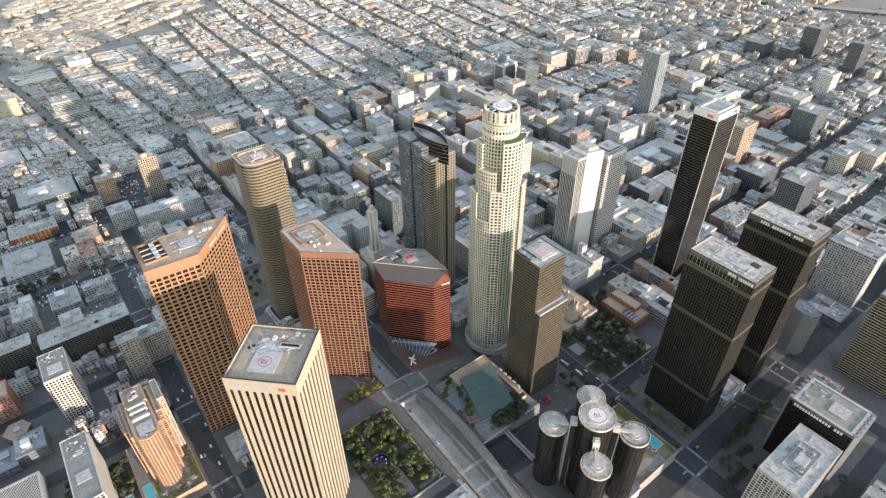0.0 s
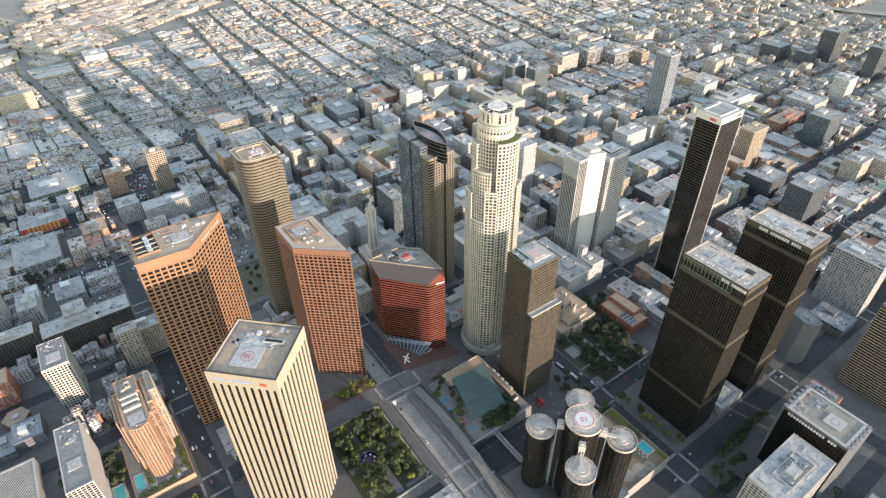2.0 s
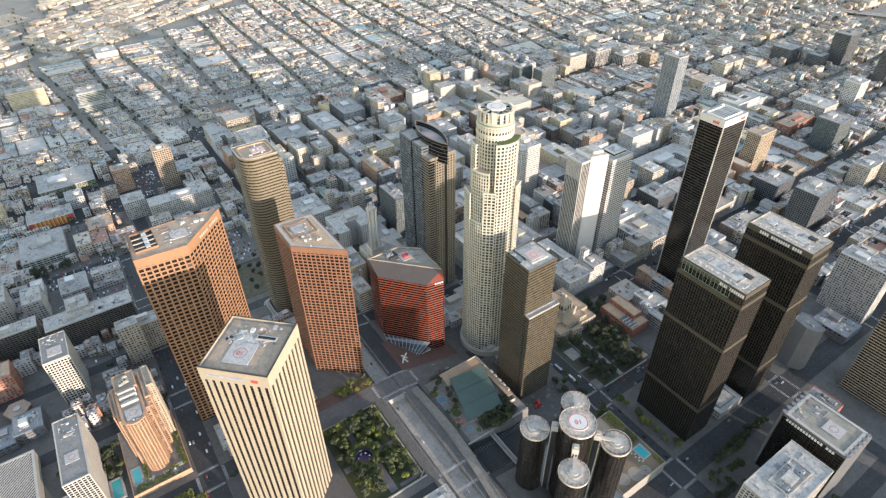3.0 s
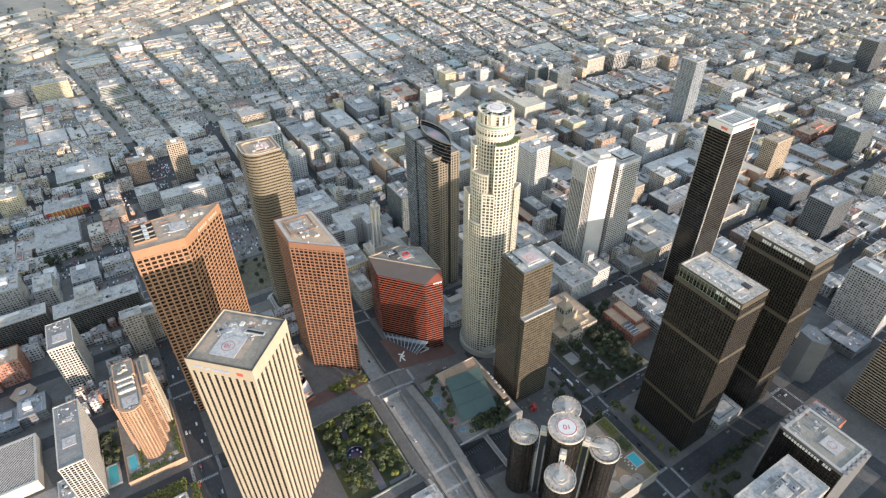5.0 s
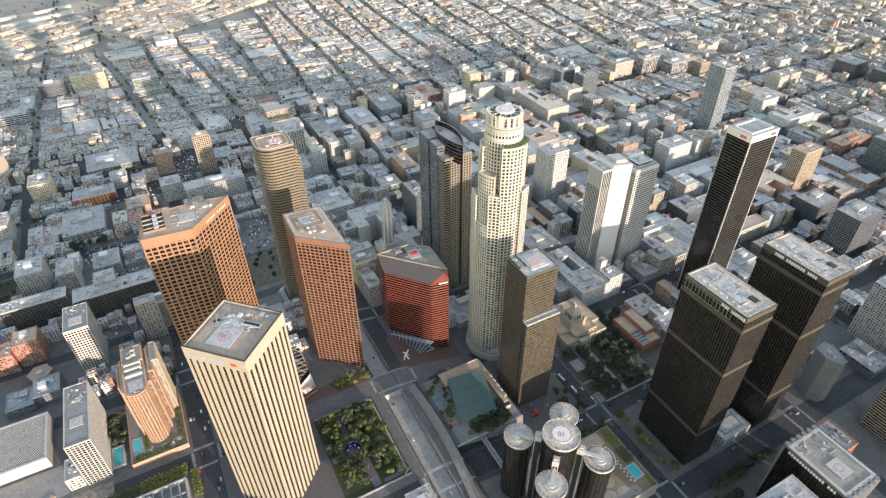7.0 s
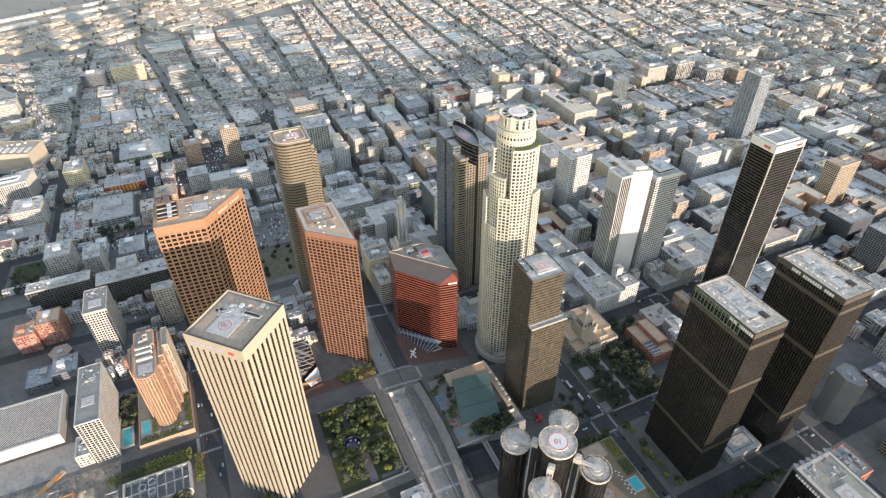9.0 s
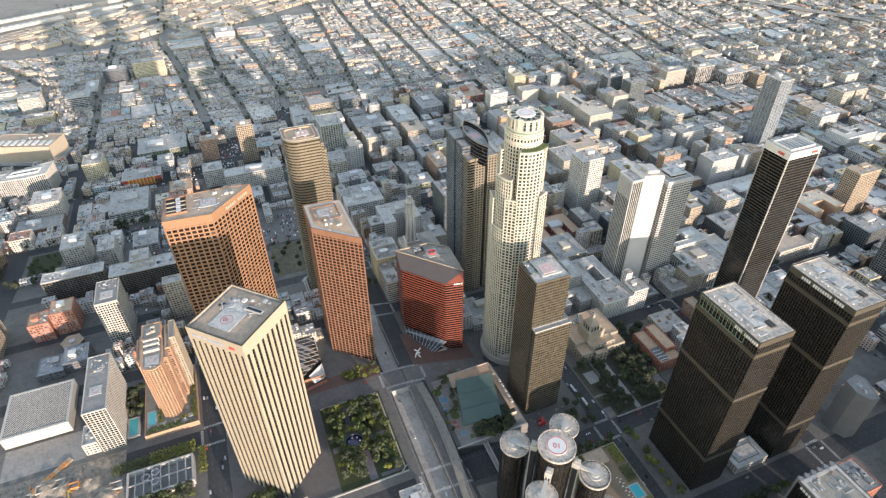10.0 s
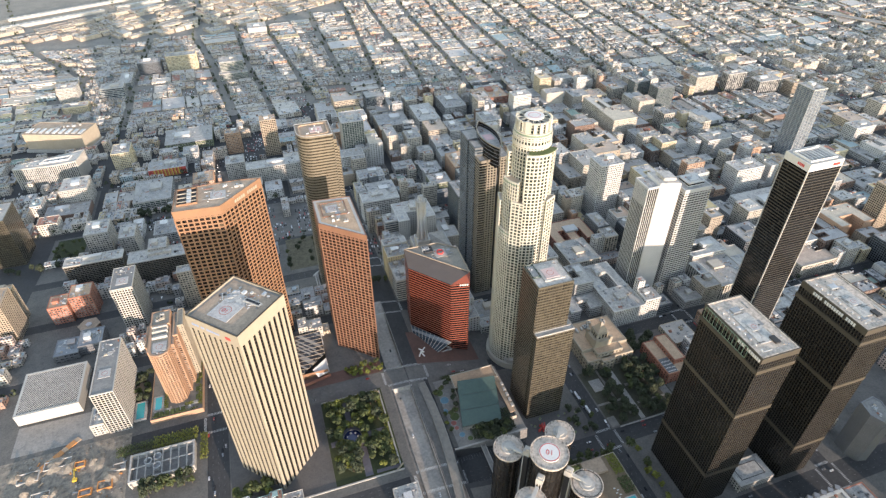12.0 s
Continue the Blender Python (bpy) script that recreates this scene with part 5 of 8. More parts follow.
clutter(white_block, rect(440, 33, 476, 51), 46.3, random.Random(2), 12, big=5)
clutter(white_block, rect(422, 26, 492, 60), 46.3, random.Random(3), 12, big=1.6)
low_house = office("building", "small flat-roofed glass pavilion with white roof", rect(524, 140, 566, 166), -18, (dark_glass, off_white, off_white, off_white, roof_white), cap=2)
part("roof_trough", Geo().ring(rect(530, 145, 560, 161), rect(530.6, 145.6, 559.4, 160.4), -18.7, -18.2), dark_paint, low_house)
slab = [(668, 140), (674, 128), (684, 126), (694, 150), (690, 158), (672, 156)]
tower2 = office("office_tower", "pale grey tower with rounded corners and a glass side", slab, 40, (cool_grey, cool_grey, cool_grey, cool_grey, roof_dark), band=(0, 0.06), pier=(0.5, 0.25), bay=2.4)
roofplant(tower2, rect(673, 132, 686, 154), 39.3, random.Random(4), 12)
office("office_tower", "grey apartment tower with a dense balcony grid", rect(690, 20, 735, 85), 100, (black_glass, tan_granite, bronze_metal, slate_metal, roof_grey), bay=5.2, band=(1.1, 0.9), pier=(0.9, 0.6))
roofplant(bank, rect(510, 54, 552, 80), 59.3, random.Random(6), 26)
roofplant(white_block, rect(420, 24, 495, 61), 46.3, random.Random(7), 40, 0.6)
red_house = office("building", "small red brick building with crowded roof plant", rect(585, 60, 612, 92), 20, (dark_glass, terracotta, terracotta, terracotta, roof_grey))
clutter(red_house, rect(587, 62, 610, 90), 19.3, random.Random(9), 14, [metal_grey, roof_grey, cool_grey], big=5)

# ---- streets near the towers ----
def strip(g, x0, y0, x1, y1, lift=0.05, mat=0):
    g.face([(x0, y0, ground_z(x0, y0) + lift), (x1, y0, ground_z(x1, y0) + lift), (x1, y1, ground_z(x1, y1) + lift), (x0, y1, ground_z(x0, y1) + lift)], None, mat)


marks = Geo()
for (x, hw) in NEAR_X[1:7]:
    for (y, hh) in NEAR_Y[2:]:
        # crossings on the four arms
        for k in range(int(hw * 2 / 1.6)):
            u = x - hw + 0.8 + 1.6 * k
            for s in (-1, 1):
                strip(marks, u - 0.35, y + s * (hh + 2.2) - 1.5, u + 0.35, y + s * (hh + 2.2) + 1.5, 0.06)
        for k in range(int(hh * 2 / 1.6)):
            u = y - hh + 0.8 + 1.6 * k
            for s in (-1, 1):
                strip(marks, x + s * (hw + 2.2) - 1.5, u - 0.35, x + s * (hw + 2.2) + 1.5, u + 0.35, 0.06)
for (x, hw) in NEAR_X[1:8]:
    for lane in (-hw / 2, 0, hw / 2):
        y = 30
        while y < 870:
            if all(abs(y - c) > h + 6 for c, h in NEAR_Y) and not (TRENCH[0] - 12 < x + lane < TRENCH[1] + 20):
                strip(marks, x + lane - 0.08, y, x + lane + 0.08, y + 3, 0.06, 1)
            y += 9
for (y, hh) in NEAR_Y[2:]:
    for lane in (-hh / 2, 0, hh / 2):
        x = 0
        while x < 1250:
            if all(abs(x - c) > h + 6 for c, h in NEAR_X):
                strip(marks, x, y + lane - 0.08, x + 3, y + lane + 0.08, 0.06, 1)
            x += 9
setting("road_markings", marks, [road_paint, paint("worn_line", (0.24, 0.24, 0.23), 0.85, 0.5, small=1.5)], "worn white lane lines and crossings", "road marking")

# sunken road with its walls and bridge
cut_concrete = paint("cut_concrete", (0.40, 0.37, 0.33), 0.9, 0.45, big=0.03, small=0.3)
worn_asphalt = paint("worn_asphalt", (0.155, 0.148, 0.138), 0.9, 0.4, big=0.03, small=0.3)
cut = Geo()
ys = np.arange(TRENCH[2], TRENCH[3] + 1, 10.0)
for y0, y1 in zip(ys[:-1], ys[1:]):
    a, b = land_z(218, y0 + 0.01) + 0.06, land_z(218, y1 - 0.01) + 0.06
    cut.face([(208.4, y0, a), (228.6, y0, a), (228.6, y1, b), (208.4, y1, b)])
setting("sunken_road", cut, cut_concrete, "pale concrete road in a cutting", "road")
for name, x in (("retaining_wall_west", 207.4), ("retaining_wall_east", 228.8)):
    g = Geo()
    for y0, y1 in zip(ys[:-1], ys[1:]):
        if 360 < y0 < 395:
            continue
        a, b = ground_z(x, y0), ground_z(x, y1)
        p = [(x, y0, a - 8), (x + 0.8, y0, a - 8), (x + 0.8, y1, b - 8), (x, y1, b - 8), (x, y0, a + 1), (x + 0.8, y0, a + 1), (x + 0.8, y1, b + 1), (x, y1, b + 1)]
        g.shell(p, [(4, 5, 6, 7), (0, 1, 5, 4), (1, 2, 6, 5), (2, 3, 7, 6), (3, 0, 4, 7)])
    setting(name, g, concrete, "stained concrete retaining wall of the cutting", "wall")
bridge = thing("bridge", (218, 380, -2), "concrete road bridge over the cutting", "bridge")
g = Geo()
za, zb = ground_z(206, 380) + 0.05, ground_z(231, 380) + 0.05
for y0, y1, nm, m, t, u in ((364, 394, "deck", worn_asphalt, 0, 1.2), (362.8, 364, "parapet", pale_concrete, 1.0, 8.2), (393.8, 395, "parapet", concrete, 1.0, 1.2)):
    g = Geo()
    g.shell([(206.5, y0, za - u), (231, y0, zb - u), (231, y1, zb - u), (206.5, y1, za - u), (206.5, y0, za + t), (231, y0, zb + t), (231, y1, zb + t), (206.5, y1, za + t)],
            [(3, 2, 1, 0), (4, 5, 6, 7), (0, 1, 5, 4), (1, 2, 6, 5), (2, 3, 7, 6), (3, 0, 4, 7)])
    part(nm, g, m, bridge)
for x in (230.4, 247.0):
    g = Geo()
    for y0 in range(160, 360, 20):
        a, b = ground_z(x, y0), ground_z(x, y0 + 20)
        g.shell([(x, y0, a - 1), (x + 0.4, y0, a - 1), (x + 0.4, y0 + 20, b - 1), (x, y0 + 20, b - 1), (x, y0, a + 0.9), (x + 0.4, y0, a + 0.9), (x + 0.4, y0 + 20, b + 0.9), (x, y0 + 20, b + 0.9)],
                [(4, 5, 6, 7), (0, 1, 5, 4), (1, 2, 6, 5), (2, 3, 7, 6), (3, 0, 4, 7)])
    setting("kerb_wall", g, concrete, "low concrete wall beside the ramp", "wall")


def ground_patch(name, x0, y0, x1, y1, mat, label, category, rise=0.24):
    g = Geo()
    draped(g, x0, y0, x1, y1, rise, 0.3)
    return setting(name, g, mat, label, category)


frontage = paint("frontage", (0.20, 0.178, 0.155), 0.9, 0.45, big=0.04, small=0.3)
play_paving = paint("play_paving", (0.25, 0.235, 0.215), 0.9, 0.4, big=0.06, small=0.4)
ground_patch("cross_street", 40, 371.5, 206.4, 394, worn_asphalt, "worn grey asphalt of the cross street", "road", 0.05)
ground_patch("cross_street_east", 231.2, 371.5, 340, 394, worn_asphalt, "worn grey asphalt of the cross street", "road", 0.05)
ground_patch("frontage_road", 196.5, 150, 207.2, 371, frontage, "pale worn frontage road beside the cutting", "road", 0.05)
ground_patch("ramp_lane", 230.9, 150, 246.9, 371, worn_asphalt, "worn asphalt lanes beside the cutting", "road", 0.05)
park_ground = paint("park_ground", (0.085, 0.085, 0.06), 0.95, 0.5, big=0.08, small=0.6, bump=0.3)
plaza_mat = paint("plaza_mat", (0.12, 0.112, 0.108), 0.85, 0.35, big=0.06, small=0.6)
ground_patch("tower_plaza", 22, 262, 123, 371, plaza_mat, "dark grey paved plaza round the tower", "plaza")
ground_patch("garden_lawn", 123.5, 262, 194, 371, lawn, "shaded lawn of the terrace garden", "lawn")
ground_patch("red_plaza", 247, 395, 330, 452, brick_paving, "red-brown brick plaza", "plaza")
ground_patch("cafe_plaza", 110, 395, 203, 412, brick_paving, "brown brick terrace with café tables", "plaza")
ground_patch("museum_plaza", -200, 404, -120, 443, concrete, "grey concrete museum forecourt", "plaza")
ground_patch("building_site", -215, 300, -80, 398, dirt, "bare earth of a building site", "ground")
ground_patch("library_lawn", 442, 252, 540, 335, park_ground, "shaded park lawn", "lawn")
ground_patch("library_path", 481, 252, 487, 333, pale_concrete, "pale paved garden path", "path", 0.3)
ground_patch("vacant_lot", -244, 800, -198, 868, lawn, "overgrown vacant lot", "lawn")
ground_patch("hill_slope", 118, 640, 176, 735, scrub, "dry grass slope below the tower", "ground")
for k, (x0, y0, x1, y1) in enumerate(((442, 283, 478, 286), (490, 272, 536, 275), (490, 300, 530, 304), (466, 286, 469, 334), (510, 304, 513, 334), (528, 254, 538, 300), (442, 252, 452, 266), (472, 262, 480, 276))):
    ground_patch("park_path", x0, y0, x1, y1, play_paving, "pale worn park path", "path", 0.29)
pond = thing("park_basin", (457, 312, -30), "shallow pale stone basin in the park", "basin")
part("kerb", Geo().ring(rect(449, 303, 464, 321), rect(450, 304, 463, 320), -29.8, -29.1), pale_concrete, pond)
part("floor", Geo().box(450, 304, -29.8, 463, 320, -29.5), roof_grey, pond)
for k in range(9):
    x = 455 + 8.6 * k
    wall_piece = thing("park_wall", (x, 249.5, -30), "low grey stone wall along the park edge", "wall", "park walls")
    part("course", Geo().box(x - 4, 249, -30, x + 4, 250.2, -28.6), concrete, wall_piece)
    part("coping", Geo().box(x - 4.1, 248.9, -28.6, x + 4.1, 250.3, -28.4), pale_concrete, wall_piece)
# garden paths and fountain
fountain = thing("fountain", (150, 314, 0.2), "round dark blue garden pool with a pale rim", "fountain")
part("basin", Geo().ring(circle(150, 314, 10.5, 36), circle(150, 314, 9.6, 36), 0, 0.9), concrete, fountain)
part("water", Geo().prism(circle(150, 314, 9.7, 36), 0, 0.6), paint("deep_water", (0.02, 0.03, 0.09), 0.06, 0.1, spec=0.8), fountain)
for k in range(7):
    a = k * 0.9
    part("stone", Geo().prism(circle(150 + 6 * math.cos(a), 314 + 6 * math.sin(a), 0.8 + 0.2 * (k % 3), 7), 0.3, 1.4), grey_stone, fountain)
paths = Geo()
paths.ring(circle(150, 314, 15, 36), circle(150, 314, 11.2, 36), 0.1, 0.3)
for x0, y0, x1, y1 in ((147, 329, 153, 366), (154, 264, 162, 300), (164, 310, 190, 317), (126, 308, 136, 315), (166, 264, 190, 268)):
    paths.box(x0, y0, 0.1, x1, y1, 0.3)
setting("garden_path", paths, paint("slate_paving", (0.14, 0.13, 0.15), 0.85, 0.3, small=0.6), "dark paved garden paths", "path")
for x0, y0, x1, y1 in ((190.5, 264, 192, 368), (60, 259.5, 194, 261), (124, 368.8, 190, 370)):
    setting("garden_wall", Geo().box(x0, y0, -3, x1, y1, 1.3), pale_concrete, "pale concrete garden wall", "wall")
gate = thing("corner_sculpture", (190, 264, 0), "folded pale steel corner sculpture", "sculpture")
part("fin", Geo().turned(190, 263, radians(35), 9, 0.5, 0, 4), cream, gate)
part("fin", Geo().turned(188, 366, radians(-35), 7, 0.5, 0, 3.5), cream, gate)


# ---- lower buildings round the towers ----
def sports_club():
    root = thing("sports_hall", (300, 320, -12), "low sports hall with a dark teal sloping roof", "building")
    reserve(rect(262, 282, 336, 362), 2)
    part("wall", Geo().walls(rect(278, 284, 332, 361), -24, 0), beige, root)
    g = Geo()
    g.shell([(282, 346, 7), (268, 288, 1.5), (313, 284, 1.5), (327, 340, 7), (282, 346, 5.5), (268, 288, 0), (313, 284, 0), (327, 340, 5.5)], [(0, 1, 2, 3), (4, 7, 6, 5), (0, 4, 5, 1), (1, 5, 6, 2), (2, 6, 7, 3), (3, 7, 4, 0)])
    part("roof", g, teal_roof, root, "dark teal standing-seam roof")
    g = Geo().walls([(282, 346), (268, 288), (313, 284), (327, 340)], -24, 1.6)
    part("wall", g, concrete, root)
    for t in (0.33, 0.66):
        a, b = Vector((282, 346, 7.1)).lerp(Vector((268, 288, 1.6)), t), Vector((327, 340, 7.1)).lerp(Vector((313, 284, 1.6)), t)
        g = Geo()
        g.shell([(a.x, a.y, a.z), (a.x - 0.1, a.y - 0.6, a.z + 0.3), (b.x, b.y - 0.6, b.z + 0.3), (b.x, b.y, b.z)], [(0, 1, 2, 3)])
        part("roof_seam", g, slate_metal, root)
    part("flat_roof", Geo().box(278, 342, -1, 332, 361, 0.4), roof_tan, root)
    part("flat_roof", Geo().box(326.6, 290, -1, 333, 342, 0.2), roof_tan, root)
    part("parapet", Geo().ring(rect(277.6, 341.6, 332.4, 361.4), rect(278.4, 342.4, 331.6, 360.6), 0.3, 1.4), beige, root)
    for k in range(5):
        part("stair_light", Geo().box(331, 296 + 8 * k, 0.2, 334, 300 + 8 * k, 2.4), off_white, root)
    bars(root, (268.2, 290.5), (268.2, 288), -7, 2, 3, white_paint, 0.6)
    return root


sports_club()
terrace_z = -5.0
setting("hall_terrace", Geo().prism(rect(251.4, 268, 337, 363), -31, terrace_z), play_paving, "pale paved terrace round the sports hall", "terrace")
wall = thing("terrace_wall", (294, 267, -18), "ribbed concrete terrace wall", "wall")
for k in range(8):
    part("course", Geo().box(251.2, 265.2 + 0.16 * k, -18 + 1.7 * k, 337.2, 267.9, -16.75 + 1.7 * k), concrete, wall)
part("backing", Geo().box(251.3, 266.9, -18, 337.1, 267.95, -4.4), concrete, wall)
part("coping", Geo().box(251.0, 266.4, -4.4, 337.4, 268.4, -4.1), pale_concrete, wall)
tone = paint("play_blue", (0.12, 0.24, 0.30), 0.85, 0.3), paint("play_red", (0.34, 0.12, 0.10), 0.85, 0.3), paint("play_green", (0.10, 0.13, 0.05), 0.95, 0.4)
for x, y, r, k in ((262, 333, 5, 0), (258, 318, 3.4, 0), (262, 300, 3.2, 1), (263, 293, 2.6, 1), (266, 283, 3.2, 0), (266, 308, 5.5, 2), (259, 345, 5, 2), (273, 276, 3.2, 2)):
    play = thing("play_surface", (x, y, terrace_z), ("blue", "red", "green")[k] + " soft play surface on the terrace", "play surface", "play surfaces")
    part("mat", Geo().prism(circle(x, y, r, 18), terrace_z, terrace_z + 0.12), tone[k], play)
    part("edge", Geo().ring(circle(x, y, r + 0.25, 18), circle(x, y, r, 18), terrace_z, terrace_z + 0.2), pale_concrete, play)
low_lot = Geo()
for k in range(26):
    x = 254 + 3.1 * k
    low_lot.box(x, 228, -16.99, x + 0.15, 233, -16.93)
    low_lot.box(x, 258.5, -16.99, x + 0.15, 263.5, -16.93)
setting("lot_lines", low_lot, road_paint, "faded white bay lines of the sunken street", "road marking")
footbridge = thing("skybridge", (284, 246, -8), "narrow white-edged concrete footbridge between podiums", "footbridge")
part("deck", Geo().box(281.6, 222, -10, 286.4, 268, -9.2), concrete, footbridge)
for x in (281.4, 286.2):
    part("parapet", Geo().box(x, 222, -9.2, x + 0.5, 268, -7.6), off_white, footbridge)


def library():
    root = thing("library", (486, 365, -30), "cream stone library with a stepped tower and pyramid roof", "library")
    reserve(rect(450, 330, 524, 420), 2)
    mats = (dark_glass, cream, cream, cream, roof_tan)
    for x0, y0, x1, y1, z in ((455, 336, 520, 352, -12), (455, 352.5, 520, 400, -8), (470, 340, 506, 351.8, -6), (474, 331, 490, 339.6, -12)):
        facade(root, rect(x0, y0, x1, y1), -32, z, 6, (2.6, 0.3), (2.6, 0.4), 5, mats, cap=3, joined=True)
    part("tower_base", Geo().prism(rect(471, 350, 495, 374), -8, 4), cream, root)
    part("tower_shaft", Geo().prism(rect(475, 354, 491, 370), 4, 14), cream, root)
    for x, y in ((472.5, 351.5), (493.5, 351.5), (493.5, 372.5), (472.5, 372.5)):
        part("tower_pier", Geo().box(x - 1.8, y - 1.8, 3.9, x + 1.8, y + 1.8, 8), cream, root)
    for k in range(3):
        part("tower_window", Geo().box(477.4 + 4.4 * k, 353.7, 5, 479.6 + 4.4 * k, 354.2, 11), dark_glass, root)
        part("tower_window", Geo().box(474.7, 356.4 + 4.4 * k, 5, 475.2, 358.6 + 4.4 * k, 11), dark_glass, root)
    g = Geo()
    g.shell([(476, 355, 14), (490, 355, 14), (490, 369, 14), (476, 369, 14), (483, 362, 27)], [(0, 1, 4), (1, 2, 4), (2, 3, 4), (3, 0, 4)])
    part("pyramid_roof", g, tan_granite, root, "golden tiled pyramid roof")
    clutter(root, rect(456, 376, 518, 399), -8.7, random.Random(1), 12, [beige, roof_white, metal_grey], 6)
    return root


library()


def clubhouse():
    root = thing("clubhouse", (555, 315, -30), "brick clubhouse with a roof terrace of small tables", "building")
    reserve(rect(536, 284, 575, 346), 2)
    facade(root, rect(540, 287, 572, 343), -32, -12, 4.5, (2, 0.3), (2.2, 0.35), 4.2, (dark_glass, terracotta, terracotta, terracotta, roof_tan), cap=2)
    facade(root, rect(556, 300, 571.5, 342.5), -13, -5, 4.5, (2, 0.3), (2.2, 0.35), 4.2, (dark_glass, terracotta, terracotta, terracotta, roof_tan), cap=1.5)
    part("terrace", Geo().box(541.5, 289, -12.7, 555, 312, -12.3), slate_metal, root)
    rng = random.Random(5)
    for k in range(28):
        x, y = 542.5 + 1.9 * (k % 7), 290.5 + 5.2 * (k // 7) + rng.uniform(-0.5, 0.5)
        part("table_top", Geo().prism(circle(x, y, 0.75, 10), -11.7, -11.5), white_paint, root)
    return root


clubhouse()


def campanile():
    base = thing("church_hall", (320, 570, 20), "grey stone hall block with sloping roof planes", "building")
    reserve(rect(292, 548, 348, 596), 2)
    facade(base, rect(295, 551, 346, 592), -22, 46, 4.2, (2.2, 0.3), (1.8, 0.3), 4.6, (dark_glass, grey_stone, grey_stone, grey_stone, roof_grey), cap=2, joined=True)
    g = Geo()
    g.shell([(298, 576, 45.5), (344, 553, 45.5), (344, 590, 45.5), (298, 590, 45.5), (322, 578, 54)], [(0, 1, 4), (1, 2, 4), (2, 3, 4), (3, 0, 4)])
    part("roof_plane", g, roof_grey, base, "grey sloping metal roof")
    root = thing("campanile", (306, 564, 45), "slender white ribbed bell tower with an open lantern", "tower")
    c = (306, 564.5)
    part("plinth", Geo().prism(rect(297, 555.5, 315, 573.5), 45.4, 60), grey_stone, root)
    part("gallery", Geo().ring(rect(296.4, 554.9, 315.6, 574.1), rect(297.6, 556.1, 314.4, 572.9), 60, 61.6), white_concrete, root)
    part("shaft", Geo().prism(circle(*c, 4.8, 16), 60, 122), white_concrete, root)
    for k in range(8):
        a = math.pi / 8 + k * math.pi / 4
        u, v = Vector((math.cos(a), math.sin(a))), Vector((-math.sin(a), math.cos(a)))
        g, prev = Geo(), None
        for z, r, w in ((60, 8.6, 1.3), (64, 8.2, 1.5), (80, 6.6, 1.2), (100, 6.2, 1.2), (116, 7.2, 1.7), (122, 7.8, 2.0)):
            p = [Vector(c) + u * (r - 1.6) - v * w, Vector(c) + u * r - v * w, Vector(c) + u * r + v * w, Vector(c) + u * (r - 1.6) + v * w]
            cur = [(q.x, q.y, z) for q in p]
            if prev:
                g.shell(prev + cur, [(k2, (k2 + 1) % 4, 4 + (k2 + 1) % 4, 4 + k2) for k2 in range(4)])
            prev = cur
        part("rib", g, white_concrete, root)
    part("lantern_floor", Geo().prism(circle(*c, 5.6, 16), 122, 123.4), white_concrete, root)
    for k in range(8):
        a = k * math.pi / 4
        part("lantern_post", Geo().turned(c[0] + 4.4 * math.cos(a), c[1] + 4.4 * math.sin(a), a, 0.8, 1.2, 123.4, 128 + 2 * (k % 2)), white_concrete, root)
    part("lantern", Geo().prism(circle(*c, 2.6, 12), 123.4, 131), grey_stone, root)
    return root


campanile()


def museum():
    root = thing("museum", (-167, 477, 0), "white box museum with a slatted skylight roof", "museum")
    reserve(rect(-203, 440, -130, 512), 2)
    part("wall", Geo().prism(rect(-200, 445, -134.5, 509.5), 2.5, 17), off_white, root, "white perforated outer wall")
    part("glass_base", Geo().walls(rect(-197, 448, -137, 507), -1, 3), dark_glass, root)
    part("skylight", Geo().box(-197.5, 447.5, 17, -137, 507, 17.25), dark_paint, root, "dark slatted skylight")
    part("roof_edge", Geo().ring(rect(-200.1, 444.9, -134.4, 509.6), rect(-197.5, 447.5, -137, 507), 16.9, 18), off_white, root)
    for k in range(-17, 18):
        cx, cy = -167.3 + 1.75 * k, 477.2 - 1.75 * k
        half = 42 - abs(k) * 2.42
        if half > 2:
            part("skylight_slat", Geo().turned(cx, cy, radians(45), half * 2, 1.15, 17.3, 17.7), off_white, root)
    return root


museum()


